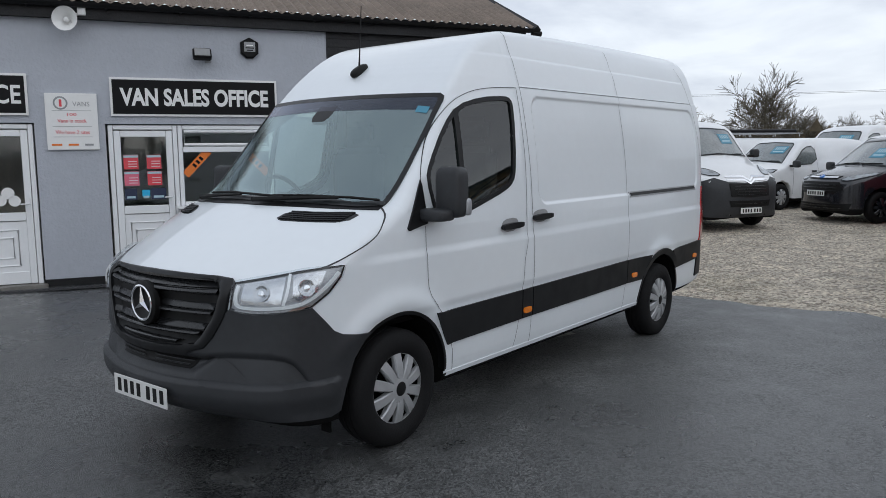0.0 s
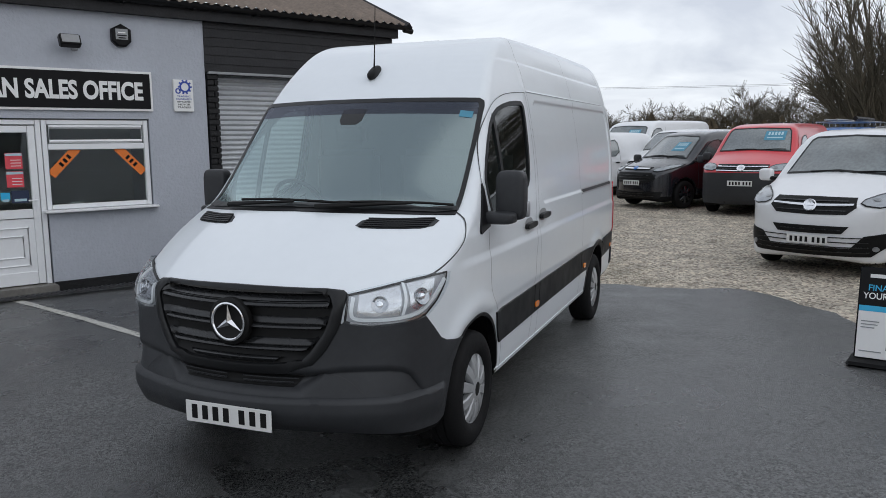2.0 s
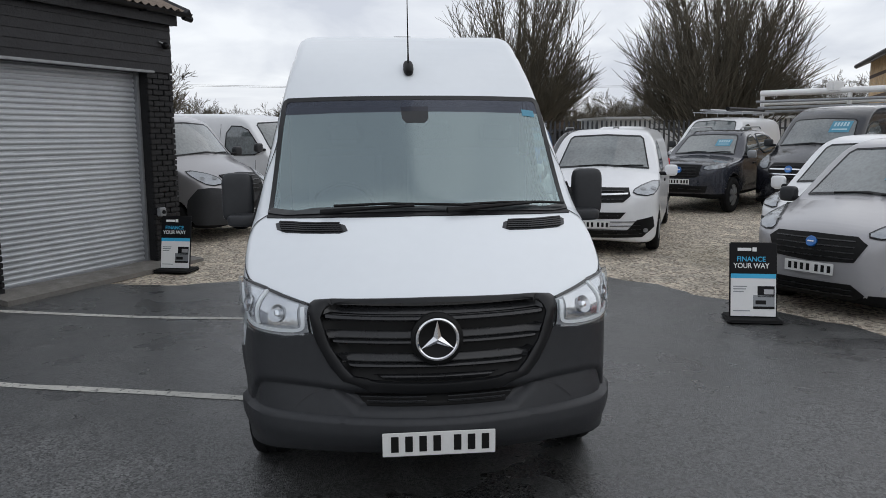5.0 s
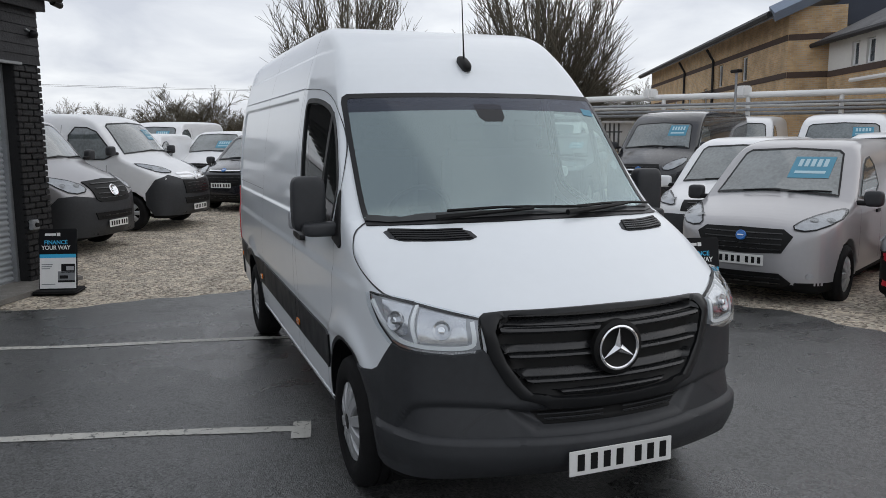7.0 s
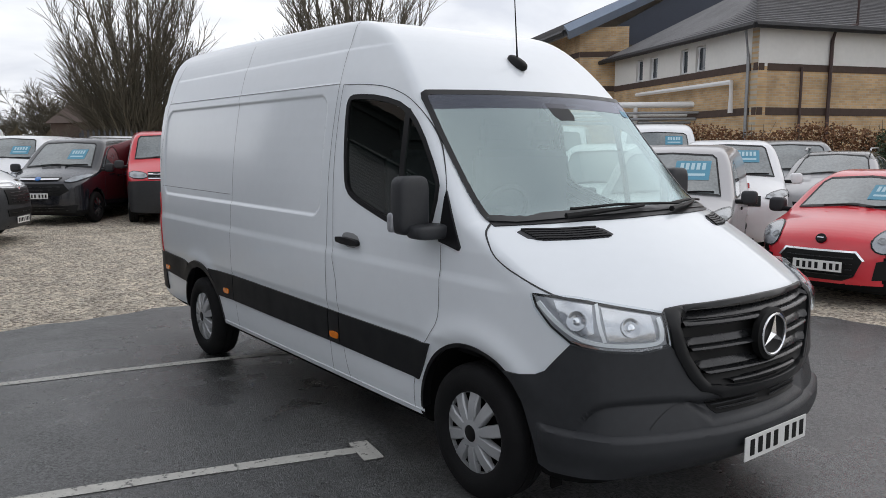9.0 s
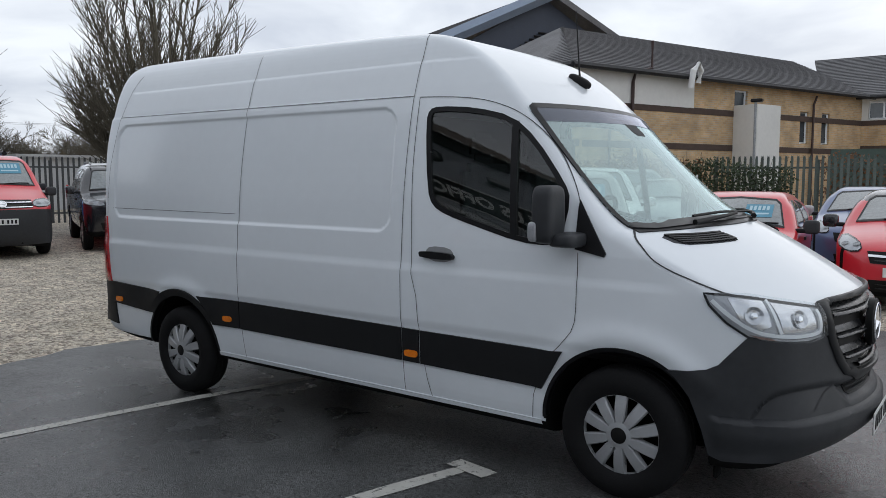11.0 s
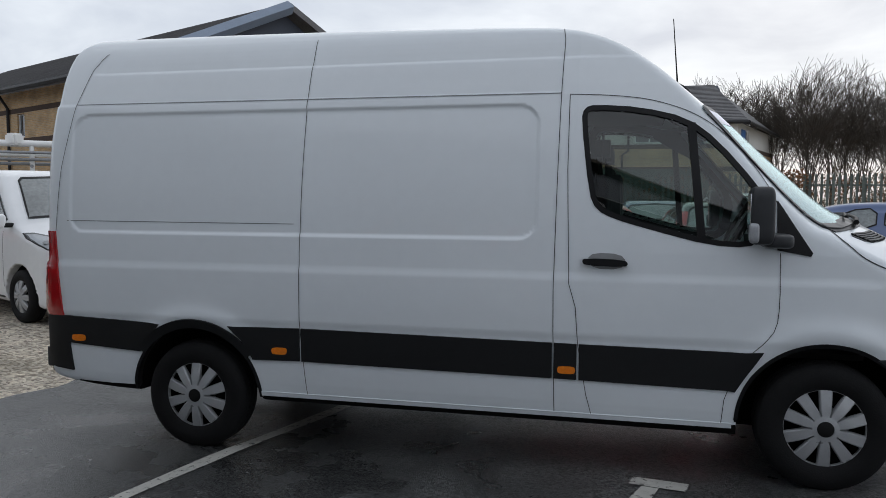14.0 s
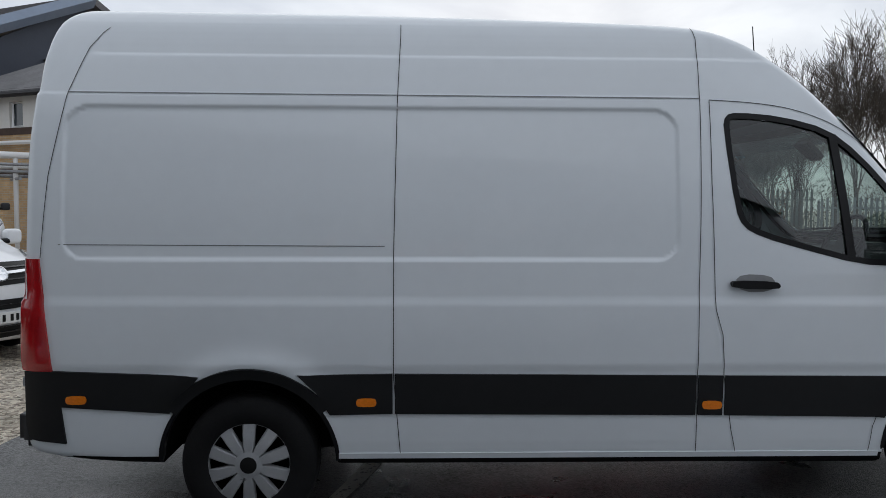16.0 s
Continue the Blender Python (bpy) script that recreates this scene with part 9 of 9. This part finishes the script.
def build_brick_building():
    bld = empty("office_building", Matrix.Identity(4), "two-storey buff brick and white office building with slate roofs", "building")
    # wall with the slim windows, then the long flank, then the far wing
    Wj, Wc, Wv, Wr, Wr2 = (-18.6, 21.9), (-9.85, 17.85), (-4.2, 34.3), (3.85, 34.3), (7.2, 45.0)
    E = 5.15
    L1 = math.hypot(Wc[0] - Wj[0], Wc[1] - Wj[1])
    m1, _ = wing_wall(bld, Wj, Wc, E, STUCCO, [(1.9, 2.45, 4.12, 4.95), (3.0, 3.6, 4.12, 4.95), (5.2, 5.7, 4.12, 4.95), (6.2, 6.8, 4.12, 4.95)], (4.0, 2.72))
    m2, L2 = wing_wall(bld, Wc, Wv, E, BRICK, [(12.6, 13.2, 3.0, 4.3), (14.2, 14.8, 3.0, 4.3), (8.2, 9.0, 4.1, 4.9)], (4.0, 2.72))
    part("upper_wall", box(2.9, -0.012, 4.62, 5.8, 0.05, 1.06), STUCCO, bld, "white rendered upper wall", smooth=False, at=m2)
    part("stair_box", boxes([(8.9, -0.5, 2.2, 1.5, 1.0, 4.2)], 0.02), STUCCO, bld, "white projecting shaft", smooth=False, at=m2)
    m3, L3 = wing_wall(bld, Wv, Wr, E, STUCCO, [(0.25, 1.45, 4.15, 4.95), (3.3, 4.7, 4.15, 4.95), (5.2, 6.5, 4.15, 4.95)], (4.0, 2.9))
    m4, L4 = wing_wall(bld, Wr, Wr2, E, STUCCO, [(2.0, 3.2, 4.15, 4.95)], (4.0, 2.9))
    part("panel", box(1.4, -0.03, 4.1, 0.9, 0.04, 1.5), BLUEINK and mat("blue_panel", (0.05, 0.16, 0.42), 0.5, var=0.1, scale=2), bld, "blue wall panel", smooth=False, at=m4)
    # roofs: hip at the near corner, ridges along each wing
    def over(m, u, v, z):
        p = m @ Vector((u, v, z))
        return tuple(p)
    e1a, e1b = over(m1, -0.5, -0.45, E), over(m1, L1 + 0.45, -0.45, E)
    e2b = over(m2, L2 + 0.3, -0.45, E)
    r1, r2 = over(m2, 4.2, 5.2, E + 2.4), over(m2, L2 + 3.0, 5.2, E + 2.4)
    r0 = over(m1, 1.0, 5.0, E + 2.4)
    roof_poly(bld, [e1a, e1b, e2b, r2, r1, r0], [(0, 1, 4, 5), (1, 2, 3, 4)])
    course_lines(bld, e1b, e2b, r2, r1, 26)
    course_lines(bld, e1a, e1b, r1, r0, 26)
    e3a, e3b = over(m3, -1.5, -0.45, E), over(m3, L3 + 0.45, -0.45, E)
    r3a, r3b = over(m3, -3.0, 5.0, E + 2.42), over(m3, L3 - 0.65, 5.0, E + 2.42)
    e4b = over(m4, L4, -0.45, E)
    r4b = over(m4, L4, 4.0, E + 2.3)
    roof_poly(bld, [e3a, e3b, r3b, r3a, e4b, r4b], [(0, 1, 2, 3), (1, 4, 5, 2)])
    course_lines(bld, e3a, e3b, r3b, r3a, 26)
    part("gablet", ([over(m3, L3 - 0.45, 5.0, E + 2.40), over(m3, L3 - 0.30, 3.7, E + 1.55), over(m3, L3 - 0.10, 6.2, E + 1.5), over(m3, L3 - 1.4, 5.0, E + 2.3), over(m3, L3 - 1.4, 3.7, E + 1.45), over(m3, L3 - 1.4, 6.2, E + 1.4)],
                    [(0, 1, 2), (0, 3, 4, 1), (0, 2, 5, 3), (1, 4, 5, 2)]), DUSK, bld, "dark boarded gablet", smooth=False)
    for a, b in ((e1a, e1b), (e1b, e2b), (e3a, e3b), (e3b, e4b)):
        part("gutter", tube([Vector(a) + Vector((0, 0, -0.06)), Vector(b) + Vector((0, 0, -0.06))], 0.09, 6), BLKWOOD, bld, "dark gutter")
    # tall gabled wing behind: blue-grey gable over brick
    A0, A1 = (-47, 34.5), (-19.9, 21.2)
    mA, LA = wing_wall(bld, A0, A1, 6.5, BRICK, [(LA0, LA0 + 0.75, 3.0, 4.3) for LA0 in (6.0, 9.0, 13.0, 17.0)] + [(20.0, 20.8, 4.2, 5.3), (24.2, 25.0, 4.2, 5.3)], (5.45, 4.05))
    mR, LR = wing_wall(bld, A1, (-18.5, 22.6), 6.55, BRICK, [], (5.45, 4.05))
    ea, eb = over(mA, 0, -0.9, 6.35), over(mA, LA + 0.6, -0.9, 6.35)
    ra, rb = over(mA, 0, 7.5, 10.2), over(mA, LA + 0.6, 7.5, 10.2)
    bk, bl = over(mA, LA + 0.6, 16.0, 6.35), over(mA, 0, 16.0, 6.35)
    roof_poly(bld, [ea, eb, rb, ra, bk, bl], [(0, 1, 2, 3), (3, 2, 4, 5)], thick=0.3)
    course_lines(bld, ea, eb, rb, ra, 30)
    part("gutter", tube([Vector(ea) - Vector((0, 0, 0.12)), Vector(eb) - Vector((0, 0, 0.12))], 0.13, 6), BLKWOOD, bld, "dark gutter")
    part("gable", ([over(mA, LA + 0.05, 0.2, 5.9), over(mA, LA + 0.05, 15.0, 5.9), over(mA, LA + 0.05, 7.5, 9.8), over(mA, LA - 0.15, 0.2, 5.9), over(mA, LA - 0.15, 15.0, 5.9), over(mA, LA - 0.15, 7.5, 9.8)],
                   [(0, 1, 2), (5, 4, 3), (0, 2, 5, 3), (2, 1, 4, 5), (1, 0, 3, 4)]), DUSK, bld, "blue-grey boarded gable", smooth=False)
    part("fascia", tube([over(mA, LA + 0.55, -0.8, 6.25), over(mA, LA + 0.55, 7.5, 10.0)], 0.30, 4), PALEBLUE, bld, smooth=False)
    for k in range(7):
        part("louvre", tube([over(mA, LA + 0.1, 5.6 + 0.25 * k, 7.3 + 0.16 * k), over(mA, LA + 0.1, 9.4 - 0.25 * k, 7.3 + 0.16 * k)], 0.05, 4), BLKWOOD, bld, smooth=False)
    # pipes, ducts and lamps on the walls
    part("downpipe", tube([over(m1, L1 - 0.15, -0.35, 5.0), over(m1, L1 - 0.35, -0.10, 4.3), over(m1, L1 - 0.35, -0.10, 0.2)], 0.05, 6), STEEL, bld, "grey downpipe")
    part("downpipe", tube([over(m2, 3.4, -0.15, 6.2), over(m2, 3.4, -0.15, 5.3), over(m2, 2.6, -0.15, 5.1), over(m2, 2.55, -0.10, 4.8), over(m2, 2.5, -0.10, 0.3)], 0.055, 6), PIPE, bld, "rust-red soil pipe")
    part("downpipe", tube([over(m2, 1.5, -0.08, 4.0), over(m2, 1.5, -0.08, 0.3)], 0.04, 6), PIPE, bld, "rust-red pipe")
    part("downpipe", tube([over(m2, 13.6, -0.10, 4.95), over(m2, 13.4, -0.10, 4.6), over(m2, 13.4, -0.10, 0.3)], 0.05, 6), PIPE, bld, "rust-red downpipe")
    part("downpipe", tube([over(m3, 3.0, -0.12, 5.0), over(m3, 3.0, -0.12, 3.8), over(m3, 2.7, -0.12, 3.6), over(m3, 2.7, -0.12, 0.3)], 0.06, 6), BLKWOOD, bld, "black downpipe")
    part("duct", tube([over(m1, 2.4, -0.2, 3.62), over(m1, L1 - 1.0, -0.2, 3.62), over(m1, L1 - 1.0, -0.2, 2.70)], 0.075, 6), SIGNWH, bld, "white boxed duct")
    part("duct", tube([over(m2, 5.0, -0.5, 4.7), over(m2, 5.0, -0.6, 5.3), over(m2, 5.2, -0.65, 5.5), over(m2, 5.4, -0.6, 5.3), over(m2, 5.4, -0.5, 4.9)], 0.11, 8), SIGNWH, bld, "white vent hoop")
    part("downpipe", tube([over(mA, 19.0, -0.4, 6.2), over(mA, 19.2, -0.1, 5.6), over(mA, 19.2, -0.1, 0.3)], 0.07, 6), BLKWOOD, bld, "black downpipe")
    part("downpipe", tube([over(mA, 12.0, -0.4, 6.2), over(mA, 12.2, -0.1, 5.6), over(mA, 12.2, -0.1, 0.3)], 0.07, 6), BLKWOOD, bld, "black downpipe")


def build_gantry():
    g = empty("pipe_gantry", Matrix.Identity(4), "white steel pipe gantry on posts behind the vans", "gantry")
    a, b = Vector((-20.7, 12.9, 0)), Vector((-12.0, 20.2, 0))
    u = (b - a).normalized()
    n = Vector((-u.y, u.x, 0))
    for z, o, r in ((3.08, 0, 0.10), (2.75, 0.3, 0.06), (2.60, -0.2, 0.05), (2.48, 0.1, 0.05), (2.8, -0.35, 0.045)):
        part("pipe", tube([a + n * o + Vector((0, 0, z)), b + n * o + Vector((0, 0, z))], r, 8), SIGNWH if r > 0.05 else STEEL, g, "long white pipe")
    for k in range(5):
        p = a + u * (0.05 + 2.7 * k)
        part("post", tube([p, p + Vector((0, 0, 3.08))], 0.07, 8), SIGNWH, g, "white post")
        part("cross_bar", tube([p - n * 0.5 + Vector((0, 0, 2.4)), p + n * 0.5 + Vector((0, 0, 2.4))], 0.05, 6), STEEL, g)
    for k in (2.3, 5.3):
        p = a + u * k + Vector((0, 0, 3.2))
        part("vent_box", boxes([(p.x, p.y, p.z, 0.4, 0.4, 0.35)], 0.06), SIGNWH, g, "white pipe bend", smooth=False)
    lp = empty("yard_lamp", pose(-16.2, 15.6, 0), "small floodlight on a steel post", "lamp")
    part("post", tube([(0, 0, 0), (0, 0, 3.75)], 0.04, 8), STEEL, lp)
    part("lamp_head", boxes([(0.05, -0.05, 3.78, 0.35, 0.2, 0.1)], 0.02), PLASTIC2, lp)
    lp = empty("yard_lamp", pose(-5.2, 21.0, 0), "small floodlight on a steel post", "lamp")
    part("post", tube([(0, 0, 0), (0, 0, 4.0)], 0.04, 8), STEEL, lp)
    part("lamp_head", boxes([(0.05, -0.05, 4.02, 0.35, 0.2, 0.1)], 0.02), PLASTIC2, lp)


def build_far():
    sh = empty("shed", Matrix.Identity(4), "low grey metal-clad shed behind the fence", "shed")
    part("wall", box(-34, 22, 1.1, 5, 16, 2.8), SHEDM, sh, smooth=False, at=pose(-2, -2.2, 0, 0, 0, 0))
    part("roof", box(-34, 22, 2.56, 5.4, 16.4, 0.12), SHEDM, sh, smooth=False, at=pose(-2, -2.2, 0, 0, 0, 0))
    part("side_shed", box(-37.5, 11.0, 1.0, 2, 2.2, 2.0), BLKWOOD, sh, "small dark lean-to", smooth=False)
    palisade("fence", "dark steel palisade fence behind the parked vans", -25.5, 3.0, -21.5, 15.0, 2.2, DARKF, 0.1, 0.17)
    palisade("fence", "weathered green steel palisade fence along the yard", -5.6, 18.4, 9.5, 18.9, 2.25, GREENF)
    palisade("fence", "weathered steel palisade fence at the yard's far corner", 9.6, 18.9, 22, 15.5, 2.0, STEEL)
    hedge(-10.5, 14.6, -5.6, 17.2, 2.25, 16000, 5, LEAFB, "clipped beech hedge with brown winter leaves")
    hedge(-5.9, 16.6, -3.4, 17.9, 2.1, 7000, 6, LEAFG, "dark green holly bush in the hedge line", 0.9)
    hedge(-3.0, 19.4, 9.0, 19.8, 2.3, 7000, 7, LEAFB, "straggling brown creeper behind the fence", 0.5)
    hedge(7.5, 33.5, 29.0, 29.0, 3.0, 15000, 12, SCRUB, "tangled brown scrub under the far trees", 3.0)
    hedge(2.7, 18.55, 3.7, 18.62, 2.25, 2600, 9, LEAFB, "rust-brown beech shrub against the fence", 0.6)
    bank = empty("container", Matrix.Identity(4), "long green flat-roofed store behind the fence", "container")
    part("body", boxes([(-0.85, 23.5, 1.25, 4.75, 2.6, 2.5)], 0.03), mat("green_store", (0.055, 0.085, 0.07), 0.6, var=0.15, scale=1.5), bank, smooth=False)
    # overhead line
    for x, y in ((-92.8, -24.1), (-98, 22)):
        p = empty("utility_pole", pose(x, y, 0), "wooden electricity pole with a crossarm", "utility pole", "utility poles")
        part("pole", tube([(0, 0, 0), (0, 0, 7.6)], [0.17, 0.12], 8), BARK, p)
        part("crossarm", boxes([(0, 0, 7.2, 0.14, 2.4, 0.14)], 0.01), BARK, p, smooth=False, at=pose(0, 0, 0, 0, 0, 12))
        for k in (-1.1, 0, 1.1):
            part("insulator", tube([(0, k, 7.27), (0, k, 7.62)], 0.06, 6), STEEL, p, at=pose(0, 0, 0, 0, 0, 12))
    for k, o in enumerate((-1.1, 1.1)):
        w = empty("overhead_wire", Matrix.Identity(4), "thin overhead electricity wire", "wire", "overhead wires")
        pts = []
        for i in range(41):
            t = i / 40
            pts.append((-90 - 8 * t, -140 + 300 * t, 8.4 - 3.0 * 4 * ((t * 3) % 1) * (1 - (t * 3) % 1) * 0.3 + 0.15 * k))
        part("wire", tube(pts, 0.014, 4), BLACK, w)
    h = empty("house", pose(-60, 12.5, 0, 0, 0, 20), "distant brown brick house with a pitched roof", "house")
    part("wall", box(0, 0, 1.6, 6, 5, 3.6), BAND, h, smooth=False)
    part("roof", ([(-3.3, -2.8, 3.4), (3.3, -2.8, 3.4), (3.3, 2.8, 3.4), (-3.3, 2.8, 3.4), (-3.3, 0, 5.4), (3.3, 0, 5.4)], [(0, 1, 5, 4), (2, 3, 4, 5), (0, 4, 3), (1, 2, 5), (0, 3, 2, 1)]), BAND, h, smooth=False)


build_trees()
build_brick_building()
build_gantry()
build_far()
